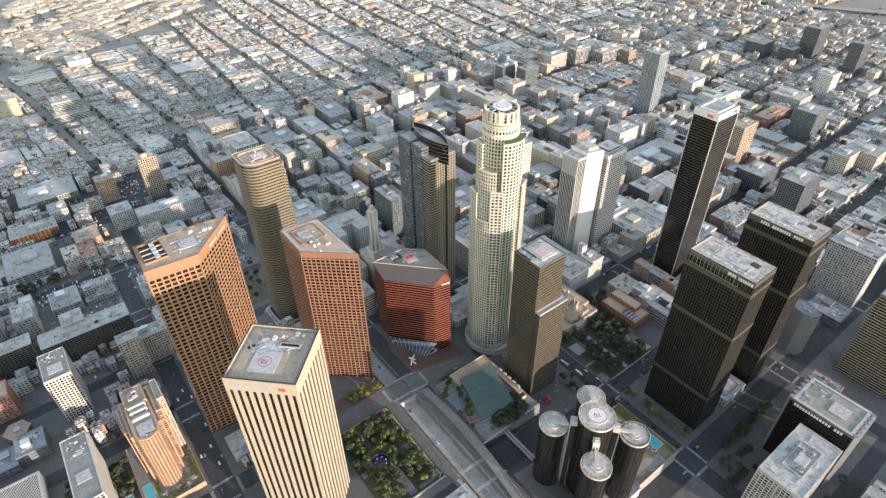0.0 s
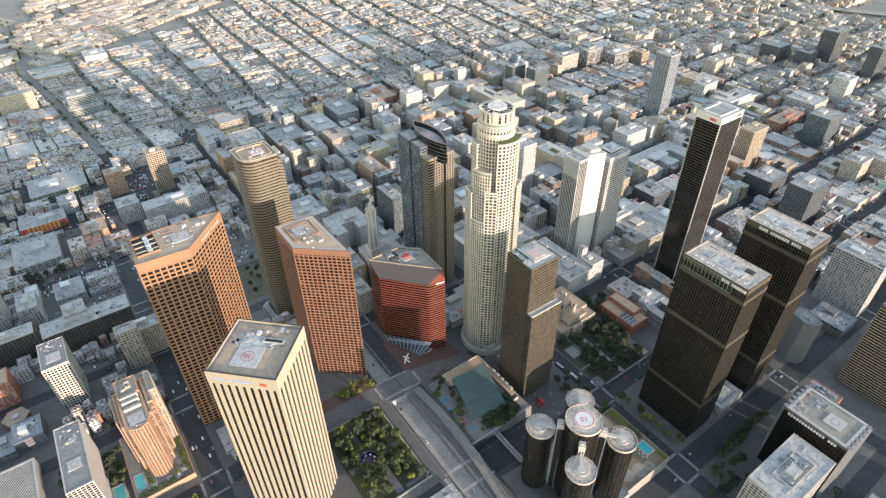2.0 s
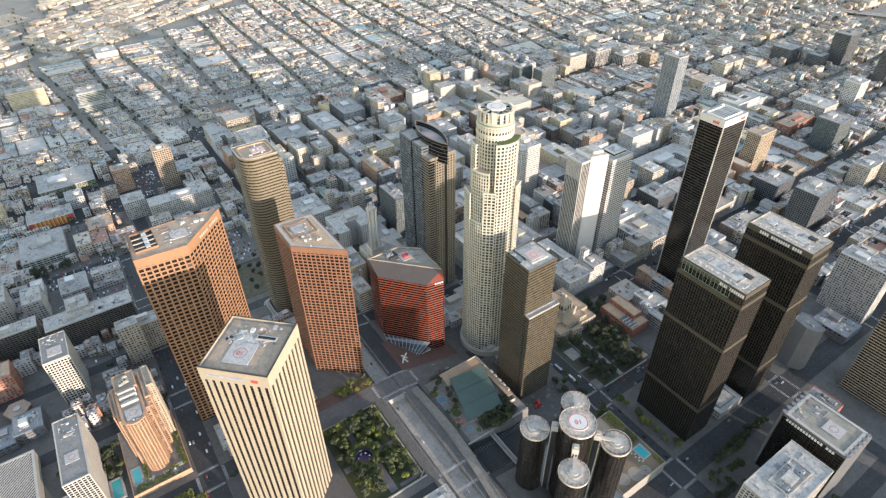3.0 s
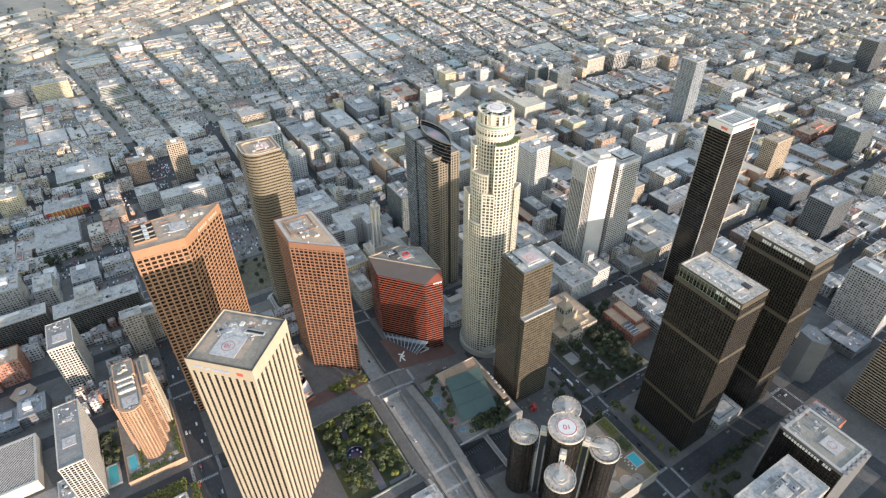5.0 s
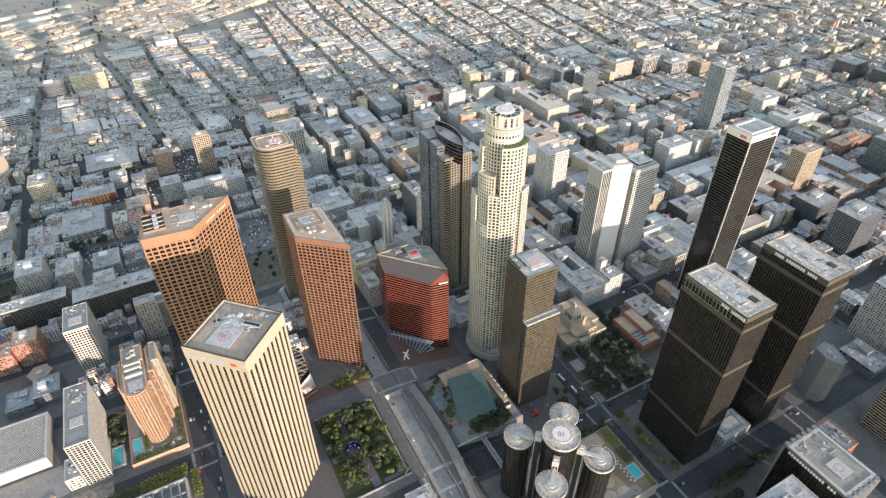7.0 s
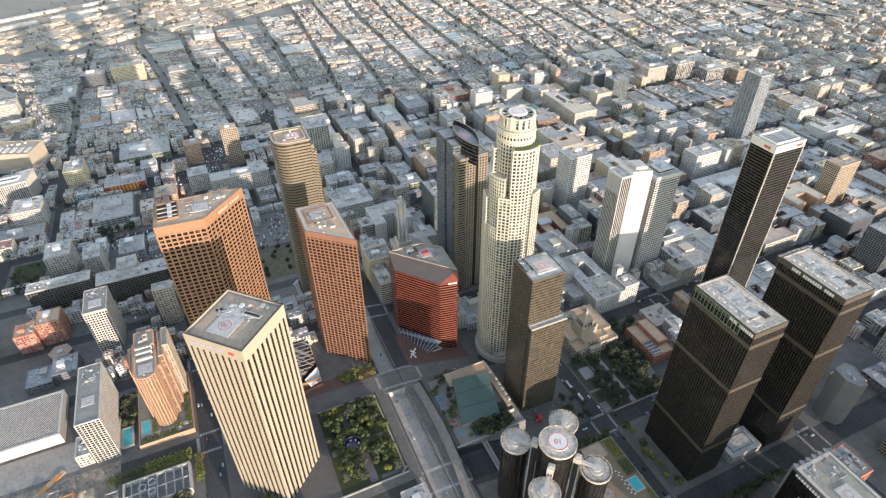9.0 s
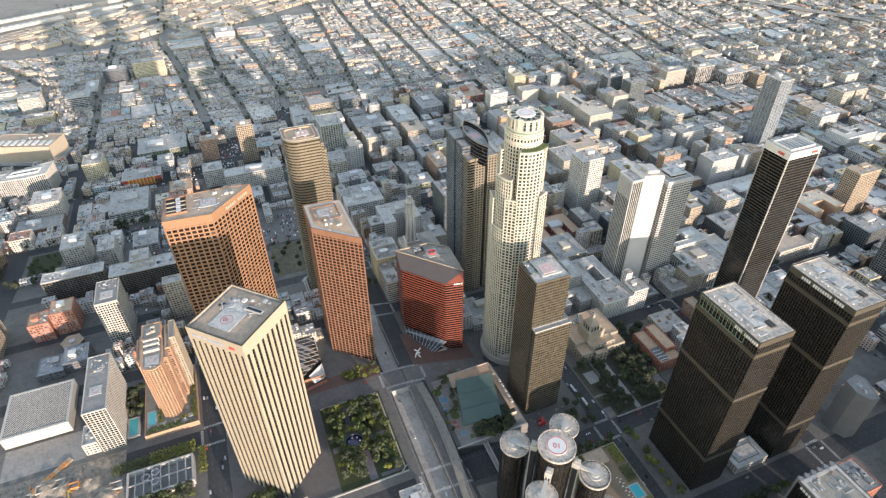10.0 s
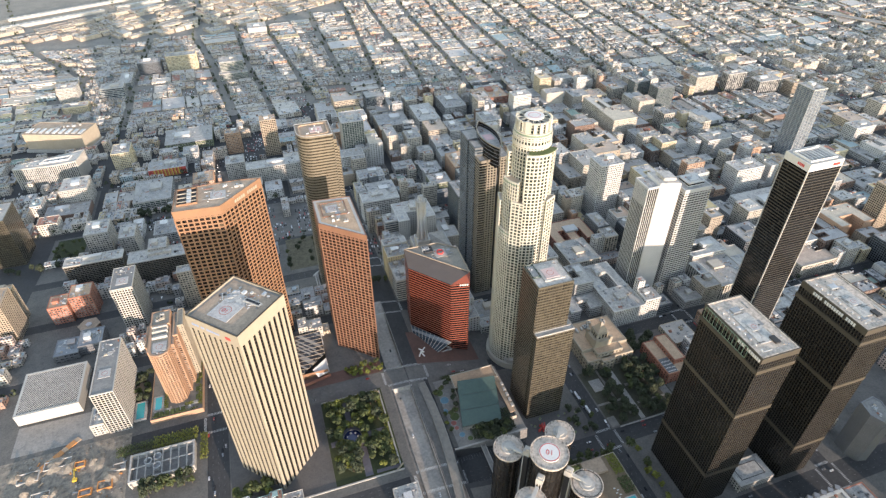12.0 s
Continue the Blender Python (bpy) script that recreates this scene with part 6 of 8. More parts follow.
def stepped_flats():
    root = thing("apartment_tower", (-30, 445, 0), "salmon concrete stepped apartment tower with stacked balconies", "building")
    reserve(rect(-62, 398, 2, 492), 2)
    podium = Geo().prism(rect(-60, 402, -4, 490), -6, 6)
    part("podium", podium, salmon, root)
    part("podium_wall", Geo().ring(rect(-60, 402, -4, 490), rect(-59.3, 402.7, -4.7, 489.3), 5.98, 7.2), salmon, root)
    part("deck", Geo().prism(rect(-59.2, 402.8, -4.8, 489.2), 6, 6.1), pale_asphalt, root, "grey paved garden terrace")
    mats = (dark_glass, salmon, salmon, salmon, roof_ochre)
    bow = [(-22.5 - 15 * t, 423.5 - 3.2 * math.sin(math.pi * t)) for t in (1, 0.85, 0.68, 0.5, 0.32, 0.15, 0)]
    facade(root, bow + [(-20.5, 430), (-20.5, 464), (-39.5, 464), (-39.5, 430)], 6, 85, 3.1, (0.85, 1.7), (0.45, 1.6), 3.4, mats, cap=1.4)
    # bays that step back on either side
    for x0, x1, y0, z1 in ((-20, -16.4, 434, 84), (-16, -12.4, 446, 86)):
        facade(root, rect(x0, y0, x1, 482), 6, z1, 3.1, (0.85, 0.9), (0.5, 0.9), 3.6, mats, cap=1.4, joined=True)
    for x0, x1, y0, z1 in ((-44, -40, 436, 78), (-48, -44.4, 449, 74)):
        facade(root, rect(x0, y0, x1, 482), 6, z1, 3.1, (0.85, 0.9), (0.5, 0.9), 3.6, mats, cap=1.4, joined=True)
    facade(root, rect(-12, 458, -6.5, 486), 6, 88, 3.1, (1.3, 0.25), (1.5, 0.35), 2.75, (dark_glass, cream, cream, cream, roof_ochre), cap=2, joined=True)
    facade(root, rect(-39, 464.4, -20.4, 487), 6, 89, 3.1, (1.4, 0.6), (0.7, 0.6), 3.4, mats, cap=2, joined=True)
    for y, z in ((446, 87.4), (454, 88.6), (460, 90)):
        part("roof_wall", Geo().box(-38, y, 84.3, -22, y + 1.4, z), off_white, root)
        part("roof_step", Geo().box(-37, y + 1.4, 84.3, -23, y + 5, z - 1.4), roof_white, root)
    helipad(root, -29.8, 433, 84.3, 14.5)
    roofplant(root, rect(-38, 421, -22, 426), 84.3, random.Random(3), 7, 0.7)
    roofplant(root, rect(-47, 452, -41, 480), 73.3, random.Random(4), 12, 0.7)
    roofplant(root, rect(-19, 449, -13, 480), 83.3, random.Random(5), 12, 0.7)
    roofplant(root, rect(-58, 404, -6, 418), 6.1, random.Random(6), 22, 0.8)
    clutter(root, rect(-37, 468, -22, 484), 88.3, random.Random(2), 7, [beige, roof_white, cream], 6)
    for k in range(9):
        x, y = (-56 + 5.6 * k, 405) if k < 6 else (-12, 418 + 12 * (k - 6))
        part("planting_bed", Geo().box(x, y, 6.1, x + 4.4, y + 6.5, 7.2), planted_ledge, root, "planted terrace bed")
    part("pool", Geo().box(-56, 416, 6, -49, 434, 6.25), pool_water, root, "turquoise swimming pool")
    part("pool_deck", Geo().ring(rect(-58, 414, -47, 436), rect(-56, 416, -49, 434), 5.98, 6.3), pale_concrete, root)
    for x, y in ((-16, 412), (-12, 430), (-44, 410), (-30, 410)):
        part("planter", Geo().box(x, y, 6, x + 6, y + 4, 7), pale_concrete, root)
    return root


stepped_flats()
pool = thing("swimming_pool", (-73, 424, 2), "turquoise pool between apartment blocks", "pool")
part("basin", Geo().ring(rect(-79, 411, -66, 438), rect(-77, 413, -68.5, 436), 0, 2.6), pale_concrete, pool)
part("water", Geo().box(-77, 413, 0, -68.5, 436, 2.3), pool_water, pool)


def vent_house():
    root = thing("ventilation_building", (-44, 345, 0), "open-roofed concrete plant building with beams and fans", "building")
    reserve(rect(-78, 326, -10, 363), 2)
    part("wall", Geo().ring(rect(-76, 328, -12, 361), rect(-74, 330, -14, 359), -3, 8.5), pale_concrete, root)
    part("floor", Geo().box(-74, 330, -2, -14, 359, 2.5), roof_dark, root)
    for k in range(1, 8):
        part("roof_beam", Geo().box(-76 + 8 * k - 0.5, 328.5, 7, -76 + 8 * k + 0.5, 360.5, 8.2), pale_concrete, root)
    part("roof_beam", Geo().box(-75.5, 344, 6.9, -12.5, 345, 8.1), pale_concrete, root)
    for x, y in ((-58, 349), (-49, 352), (-49, 341)):
        part("fan_cowl", Geo().ring(circle(x, y, 4, 24), circle(x, y, 3.4, 24), 2.5, 8.8), metal_pale, root)
        part("fan_hub", Geo().prism(circle(x, y, 3.3, 20), 2.5, 5.5), metal_grey, root)
    for k in range(9):
        part("buttress", Geo().box(-74 + 7.4 * k, 325.6, -3, -72.6 + 7.4 * k, 328.1, 7), pale_concrete, root)
    return root


vent_house()
site_rng = random.Random(12)
orange_steel = paint("orange_steel", (0.55, 0.24, 0.08), 0.6, 0.3)
yellow_steel = paint("yellow_steel", (0.62, 0.42, 0.06), 0.5, 0.3)
for x, y, w, d in ((-100, 339, 14, 10), (-88, 356, 12, 9), (-118, 336, 12, 8), (-150, 380, 26, 10), (-176, 372, 20, 12), (-160, 345, 18, 10), (-128, 372, 10, 7)):
    f = thing("formwork", (x, y, 0.2), "open concrete foundation frame on bare earth", "formwork", "site frames")
    part("wall", Geo().ring(rect(x - w / 2, y - d / 2, x + w / 2, y + d / 2), rect(x - w / 2 + 0.8, y - d / 2 + 0.8, x + w / 2 - 0.8, y + d / 2 - 0.8), 0, 3), site_rng.choice([concrete, pale_concrete, pale_concrete, orange_steel]), f)
    part("slab", Geo().box(x - w / 2 + 0.8, y - d / 2 + 0.8, 0, x + w / 2 - 0.8, y + d / 2 - 0.8, 0.8), roof_grey, f)
    for k in range(4):
        part("timber_pile", Geo().turned(x + site_rng.uniform(-w, w) * 0.8, y + site_rng.uniform(-d, d), site_rng.uniform(0, 3), site_rng.uniform(2, 6), 1.4, 0.2, 1.2), site_rng.choice([orange_steel, roof_tan, metal_grey]), f)
rubble = Geo()
for k in range(800):
    x, y = site_rng.uniform(-213, -82), site_rng.uniform(302, 396)
    if -40 < x < -8 and 320 < y < 365:
        continue
    e = site_rng.choice([0.4, 0.6, 0.9, 1.5])
    rubble.turned(x, y, site_rng.uniform(0, 3), e * site_rng.uniform(0.6, 2.4), e, 0.1, 0.25 + 0.4 * e)
tagged(new("rubble", rubble.mesh("rubble", [earth_tones])), "loose rubble and timber on the building site", "rubble", kind="stuff")
for k in range(24):
    x, y, r, h = site_rng.uniform(-205, -90), site_rng.uniform(306, 392), site_rng.uniform(5, 12), site_rng.uniform(2.5, 6)
    g = Geo()
    pts = [(x, y, h)]
    for ring_r, ring_h in ((0.45, 0.75), (1.0, 0.0)):
        pts += [(x + r * ring_r * math.cos(i * 0.571) * site_rng.uniform(0.75, 1.25), y + r * ring_r * math.sin(i * 0.571) * site_rng.uniform(0.75, 1.25), h * ring_h * site_rng.uniform(0.7, 1.1) + 0.1) for i in range(11)]
    g.shell(pts, [(0, 1 + i, 1 + (i + 1) % 11) for i in range(11)] + [(1 + i, 12 + i, 12 + (i + 1) % 11, 1 + (i + 1) % 11) for i in range(11)])
    tagged(new("earth_mound", g.mesh("earth_mound", [dirt])), "heap of dug earth on the site", "earth heap", "earth heaps")
ramp_deck = thing("site_ramp", (-150, 392, 1), "orange timber ramp across the building site", "ramp")
for k in range(10):
    part("panel", Geo().turned(-168 + 3.6 * k, 378 + 3.2 * k, radians(42), 4.6, 6, 0.3, 1.2 + 0.15 * (k % 3)), orange_steel if k % 3 else roof_tan, ramp_deck)
crane = thing("excavator", (-130, 356, 0), "yellow excavator on bare earth", "excavator")
part("tracks", Geo().box(-132.5, 352, 0.2, -127.5, 356.5, 1.2), dark_paint, crane)
part("cab", Geo().box(-132, 352.5, 1.2, -128, 356, 3.6), yellow_steel, crane)
part("boom", Geo().turned(-131, 361, radians(100), 11, 0.9, 3.2, 4.4), yellow_steel, crane)
part("bucket", Geo().box(-133, 366, 0.4, -130.6, 367.6, 3.4), yellow_steel, crane)


def court_hall():
    root = thing("atrium_hall", (124, 440, 0), "low glazed atrium hall with grid roof and white corner panels", "building")
    reserve(rect(106, 405, 145, 475), 2)
    part("wall", Geo().walls(rect(108, 412, 140, 472), -3, 9), brown_granite, root)
    g = Geo()
    g.shell([(108, 412, 9), (140, 437, 9), (140, 472, 15), (108, 472, 15)], [(0, 1, 2, 3)])
    part("glass_roof", g, dark_glass, root, "brown-grey glazed grid roof")
    for k in range(11):
        y, z = 414 + 5.8 * k, 9 + 0.1 * 5.8 * k
        w = min(32.0, max(2.0, (y - 411) * 32 / 25))
        part("roof_purlin", Geo().box(108, y - 0.2, z - 0.1, 108 + w, y + 0.2, z + 0.45), tan_granite, root)
    for k in range(9):
        t = k / 8
        part("roof_rib", Geo().box(108 + 32 * t - 0.25, 412 + 25 * t, 8.9, 108 + 32 * t + 0.25, 472, 9.6), tan_granite, root)
    g = Geo()
    g.shell([(127, 407, 4), (141, 412, 4), (140.5, 430, 9.2), (122, 416, 9.2)], [(0, 1, 2, 3)])
    part("corner_panel", g, white_paint, root, "white triangular roof panel")
    g = Geo()
    g.shell([(128, 473, 14), (141, 473, 9.5), (141, 452, 9.5)], [(0, 2, 1)])
    part("corner_panel", g, white_paint, root)
    part("parapet", Geo().turned(124, 404, radians(12), 36, 1, -1, 4), terracotta, root)
    return root


court_hall()
midrise(176, 205, 202, 238, 8, "band_white", "small white-roofed building beside the ramp")
midrise(397, 666, 420, 717, 50, "glass_green", "teal glass apartment block with a gold balcony strip")
figure = thing("steel_sculpture", (257, 410, -9), "white bent-steel plaza sculpture", "sculpture")
def beam(g, p, q, w):
    """A square bar from p to q."""
    p, q = Vector(p), Vector(q)
    d = (q - p).normalized()
    u = d.orthogonal().normalized() * w / 2
    v = d.cross(u)
    g.shell([tuple(e + k) for e in (p, q) for k in (u + v, u - v, -u - v, v - u)], [(3, 2, 1, 0), (4, 5, 6, 7), (0, 1, 5, 4), (1, 2, 6, 5), (2, 3, 7, 6), (3, 0, 4, 7)])


zs = ground_z(257, 410)
for p, q in (((-4, -3, 0), (-1, 0, 5.5)), ((3, -4, 0), (-1, 0, 5.5)), ((0, 4, 0), (1.5, 0.5, 7)), ((-1, 0, 5.5), (1.5, 0.5, 7)), ((1.5, 0.5, 7), (5, 2, 10)), ((1.5, 0.5, 7), (-3, 2, 9.5)), ((-1, 0, 5.5), (2.5, -3.5, 8))):
    g = Geo()
    beam(g, (257 + p[0], 410 + p[1], zs + p[2]), (257 + q[0], 410 + q[1], zs + q[2]), 1.3)
    part("bent_bar", g, white_paint, figure)

red_piece = thing("red_sculpture", (362, 275, -20), "bright red folded steel court sculpture", "sculpture")
for k, (w, h, a) in enumerate(((11, 5.0, 20), (8, 6.5, 80), (10, 3.6, 130), (7, 5.4, 55))):
    part("plate", Geo().turned(362 + 1.2 * k, 275 + 0.8 * k, radians(a), w, 1.2, ground_z(362, 275), ground_z(362, 275) + h), red_paint, red_piece)
ground_patch("tower_court", 336, 250, 419, 293, plaza_mat, "dark patterned paving of the tower court", "plaza")
court_rng = random.Random(3)
for k in range(22):
    x, y = court_rng.uniform(352, 416), court_rng.uniform(252, 290)
    z = ground_z(x, y)
    root = thing("planter", (x, y, z), "round concrete planter with clipped shrubs", "planter", "court planters")
    r = court_rng.uniform(0.9, 2.2)
    part("bowl", Geo().ring(circle(x, y, r, 14), circle(x, y, r * 0.82, 14), z + 0.2, z + 1.1), concrete, root)
    part("shrub", Geo().prism(circle(x, y, r * 0.8, 9), z + 0.3, z + 1.5), planted_band, root)

pavilion = thing("pavilion", (-150, 596, -6), "small six-sided brown pavilion with a flat roof", "building")
RESERVED.append((-168, 580, -132, 612))
zp = ground_z(-150, 596)
part("wall", Geo().walls(circle(-150, 596, 13, 6), zp - 2, zp + 7), brown_granite, pavilion)
part("roof", Geo().prism(circle(-150, 596, 14, 6), zp + 7, zp + 8.2), roof_brown, pavilion)
part("roof_hatch", Geo().prism(circle(-150, 596, 4, 6), zp + 8.2, zp + 9.4), metal_grey, pavilion)
# curved ramp beside the cutting
ramp_way = thing("ramp_road", (240, 290, -8), "curved concrete ramp road with low side walls", "road ramp")
inner, outer = [], []
for k in range(25):
    t = k / 24
    y = 168 + 196 * t
    x = 236 + 7 * math.sin(math.pi * (t - 0.15)) + 3 * t
    inner.append((x - 4.2, y, ground_z(x, y) + 1.6 + 2.2 * math.sin(math.pi * t)))
    outer.append((x + 4.2, y, ground_z(x, y) + 1.6 + 2.2 * math.sin(math.pi * t)))
deck, side_a, side_b = Geo(), Geo(), Geo()
n = len(inner)
deck.shell(inner + outer, [(k, n + k, n + k + 1, k + 1) for k in range(n - 1)])
for g, edge, s in ((side_a, inner, -0.5), (side_b, outer, 0.5)):
    pts = [(x, y, z + 1.0) for x, y, z in edge] + [(x + s, y, z + 1.0) for x, y, z in edge] + [(x + s, y, z - 5) for x, y, z in edge] + [(x, y, z - 0.1) for x, y, z in edge]
    g.shell(pts, [(k, k + 1, n + k + 1, n + k) for k in range(n - 1)] + [(n + k, n + k + 1, 2 * n + k + 1, 2 * n + k) for k in range(n - 1)] + [(3 * n + k, 3 * n + k + 1, k + 1, k) for k in range(n - 1)])
part("deck", deck, pale_asphalt, ramp_way)
part("side_wall", side_a, concrete, ramp_way)
part("side_wall", side_b, concrete, ramp_way)

# ---- the rest of the town ----
town_rng = random.Random(7)


def split(x0, y0, x1, y1, size, out):
    w, d = x1 - x0, y1 - y0
    if (w <= size * 1.35 and d <= size * 1.35) or max(w, d) < 12:
        out.append((x0, y0, x1, y1))
        return
    t = town_rng.uniform(0.36, 0.64)
    if w > d:
        split(x0, y0, x0 + w * t, y1, size, out)
        split(x0 + w * t, y0, x1, y1, size, out)
    else:
        split(x0, y0, x1, y0 + d * t, size, out)
        split(x0, y0 + d * t, x1, y1, size, out)


def house_geo(g, x0, y0, x1, y1, z0, z1, rng, units=2):
    """Walls with a parapet, a sunk roof and some roof plant; often a main part and a lower wing. Materials: wall, roof."""
    if min(x1 - x0, y1 - y0) > 13 and z1 - z0 > 7 and rng.random() < 0.5:
        t, low = rng.uniform(0.35, 0.65), z0 + (z1 - z0) * rng.uniform(0.5, 0.9)
        if rng.random() < 0.5:
            parts = ((x0, y0, x0 + (x1 - x0) * t, y1, z1), (x0 + (x1 - x0) * t + 0.05, y0, x1, y1, low))
        else:
            parts = ((x0, y0, x1, y0 + (y1 - y0) * t, low), (x0, y0 + (y1 - y0) * t + 0.05, x1, y1, z1))
        if rng.random() < 0.5:
            a, b = parts
            parts = ((*a[:4], b[4]), (*b[:4], a[4]))
        for p in parts:
            house_box(g, *p[:4], z0, p[4], rng, units)
        return
    if min(x1 - x0, y1 - y0) > 22 and rng.random() < 0.6:
        # wings round a light court, open to one side
        t, u, a = rng.uniform(0.28, 0.4), rng.uniform(0.28, 0.4), rng.uniform(0.3, 0.45)
        w, d = x1 - x0, y1 - y0
        if rng.random() < 0.5:
            parts = ((x0, y0, x1, y0 + d * a), (x0, y0 + d * a + 0.05, x0 + w * t, y1), (x1 - w * u, y0 + d * a + 0.05, x1, y1))
        else:
            parts = ((x0, y1 - d * a, x1, y1), (x0, y0, x0 + w * t, y1 - d * a - 0.05), (x1 - w * u, y0, x1, y1 - d * a - 0.05))
        for p in parts:
            house_box(g, *p, z0, z1 - rng.choice([0, 0, 0.4, 3.5]), rng, units)
        house_box(g, x0 + w * t + 0.1, y0 + 0.6 + d * a * (parts[0][1] == y0), x1 - w * u - 0.1, y1 - 0.6 - d * a * (parts[0][1] != y0), z0, z0 + min(6, (z1 - z0) * 0.5), rng, 2)
        return
    house_box(g, x0, y0, x1, y1, z0, z1, rng, units)


def house_box(g, x0, y0, x1, y1, z0, z1, rng, units):
    q, e = rect(x0, y0, x1, y1), 0.35
    r = rect(x0 + e, y0 + e, x1 - e, y1 - e)
    i = len(g.v)
    u = rng.uniform(0, 40)
    g.v.extend([(*p, z0) for p in q] + [(*p, z1) for p in q] + [(*p, z1) for p in r] + [(*p, z1 - 0.8) for p in r])
    for k in range(4):
        j = (k + 1) % 4
        w = math.dist(q[k], q[j])
        g.f.append((i + k, i + j, i + 4 + j, i + 4 + k))
        g.uv.extend([(u, 0), (u + w, 0), (u + w, z1 - z0), (u, z1 - z0)])
        g.m.append(0)
        for a, b in ((4, 8), (8, 12)):
            g.f.append((i + a + k, i + a + j, i + b + j, i + b + k))
            g.uv.extend([(0, 0)] * 4)
            g.m.append(0)
        u += w
    g.face([(*p, z1 - 0.8) for p in r], None, 1)
    for k in range(units * 2):
        big = k == 0
        w, d, h = (rng.uniform(3, 8), rng.uniform(3, 8), rng.uniform(2, 4)) if big else (rng.uniform(0.8, 4), rng.uniform(0.8, 4), rng.uniform(0.4, 2))
        if rng.random() < 0.25:
            h = 0.15
        if x1 - x0 < w + 3 or y1 - y0 < d + 3:
            continue
        x, y, z = rng.uniform(x0 + 1, x1 - 1 - w), rng.uniform(y0 + 1, y1 - 1 - d), z1 - 0.8
        p = [(x, y, z), (x + w, y, z), (x + w, y + d, z), (x, y + d, z), (x, y, z + h), (x + w, y, z + h), (x + w, y + d, z + h), (x, y + d, z + h)]
        g.shell(p, [(4, 5, 6, 7), (0, 1, 5, 4), (1, 2, 6, 5), (2, 3, 7, 6), (3, 0, 4, 7)], 0 if big else 2)


def seen(x, y):
    """Whether a lot lies in the part of the plain that the flight looks over."""
    return y > 640 - 1.2 * x - 900 and y > 0.16 * x - 260 and x > -420 - 0.16 * y and y < 2860 and x < 2700


RESERVED.append((95, 225, 205, 400))
RESERVED.append((-300, 225, 25, 470))
RESERVED.append((200, -400, 360, 410))
RESERVED.append((230, 225, 345, 400))
RESERVED.append((395, 250, 580, 392))
RESERVED.append((-420, -400, 420, 225))
RESERVED.append((110, 392, 160, 460))
RESERVED.append((350, 60, 500, 225))
RESERVED.append((500, 84, 668, 225))
RESERVED.append((612, -60, 690, 125))
RESERVED.append((556, -60, 640, 60))
RESERVED.append((336, 220, 426, 302))
RESERVED.append((690, 86, 815, 240))
RESERVED.append((-275, 630, -205, 775))
RESERVED.append((-246, 798, -196, 870))
RESERVED.append((-210, 520, -112, 660))
RESERVED.append((112, 590, 215, 740))
CAR_PARKS = [(-100, 735, 0, 803), (-60, 860, 0, 900), (60, 1095, 130, 1160), (-60, 1125, 30, 1150), (-105, 850, -60, 895), (-269, 713, -212, 770), (-253, 636, -212, 700), (142, 750, 189, 848), (60, 740, 135, 800), (-300, 600, -262, 700), (20, 820, 110, 870), (215, 640, 262, 700)]
core_houses, plain_houses, lots_empty, town, sheds = [], [], [], Geo(), Geo()


def fitted(lot, lay, least=9.0):
    """The free pieces of a lot round what stands there already."""
    x0, y0, x1, y1 = lot
    a, b = lay(x0, y0, 0), lay(x1, y1, 0)
    if free(a[0], a[1], b[0], b[1]) and all(b[0] <= p[0] or a[0] >= p[2] or b[1] <= p[1] or a[1] >= p[3] for p in CAR_PARKS):
        return [lot]
    if max(x1 - x0, y1 - y0) < 2 * least:
        return []
    if x1 - x0 > y1 - y0:
        m = (x0 + x1) / 2
        return fitted((x0, y0, m, y1), lay, least) + fitted((m, y0, x1, y1), lay, least)
    m = (y0 + y1) / 2
    return fitted((x0, y0, x1, m), lay, least) + fitted((x0, m, x1, y1), lay, least)



# the plain's long streets as lines (y, x) past the old market street
BENDS = {-415: ((1240, -300), (1500, -302), (1664, -321), (1839, -424), (1940, -493), (2176, -593), (2900, -800)),
         -193: ((1240, -187), (1552, -188), (2282, -160), (2900, -150)),
         49: ((1240, 62), (1727, 2), (1933, -37), (2900, -37)),
         138: ((1240, 150), (1638, 107), (1960, 90), (2900, 60)),
         231: ((1240, 258), (1956, 187), (2900, 120)),
         346: ((1240, 345), (2034, 341), (2900, 330)),
         436: ((1240, 418), (1466, 435), (2000, 470), (2900, 500))}


def bend(x0, y):
    """Where the street that starts at x0 runs at y."""
    if y <= 1240:
        return x0
    if x0 in BENDS:
        return float(np.interp(y, [p[0] for p in BENDS[x0]], [p[1] for p in BENDS[x0]]))
    k = float(np.interp(x0, [-900, -420, 460, 620, 850, 1200, 2700], [-0.3, -0.25, 0.03, 0.05, 0.06, 0.13, 0.14]))
    return x0 + k * (y - 1240) + 6 * math.sin(y / 170 + x0)


def yard(x, y):
    """Whether a place lies in the slanting warehouse and railway quarter."""
    return y > 1870 and ((x < 190 and y > 1990 - 0.1 * x) or (190 <= x < 900 and y > 1995 + 0.75 * (x - 190)))


def appended(dest, g, fn):
    """Adds the faces of g to dest, its corners moved by fn."""
    i = len(dest.v)
    dest.v.extend(fn(*p) for p in g.v)
    dest.f.extend(tuple(i + k for k in f) for f in g.f)
    dest.uv.extend(g.uv)
    dest.m.extend(g.m)


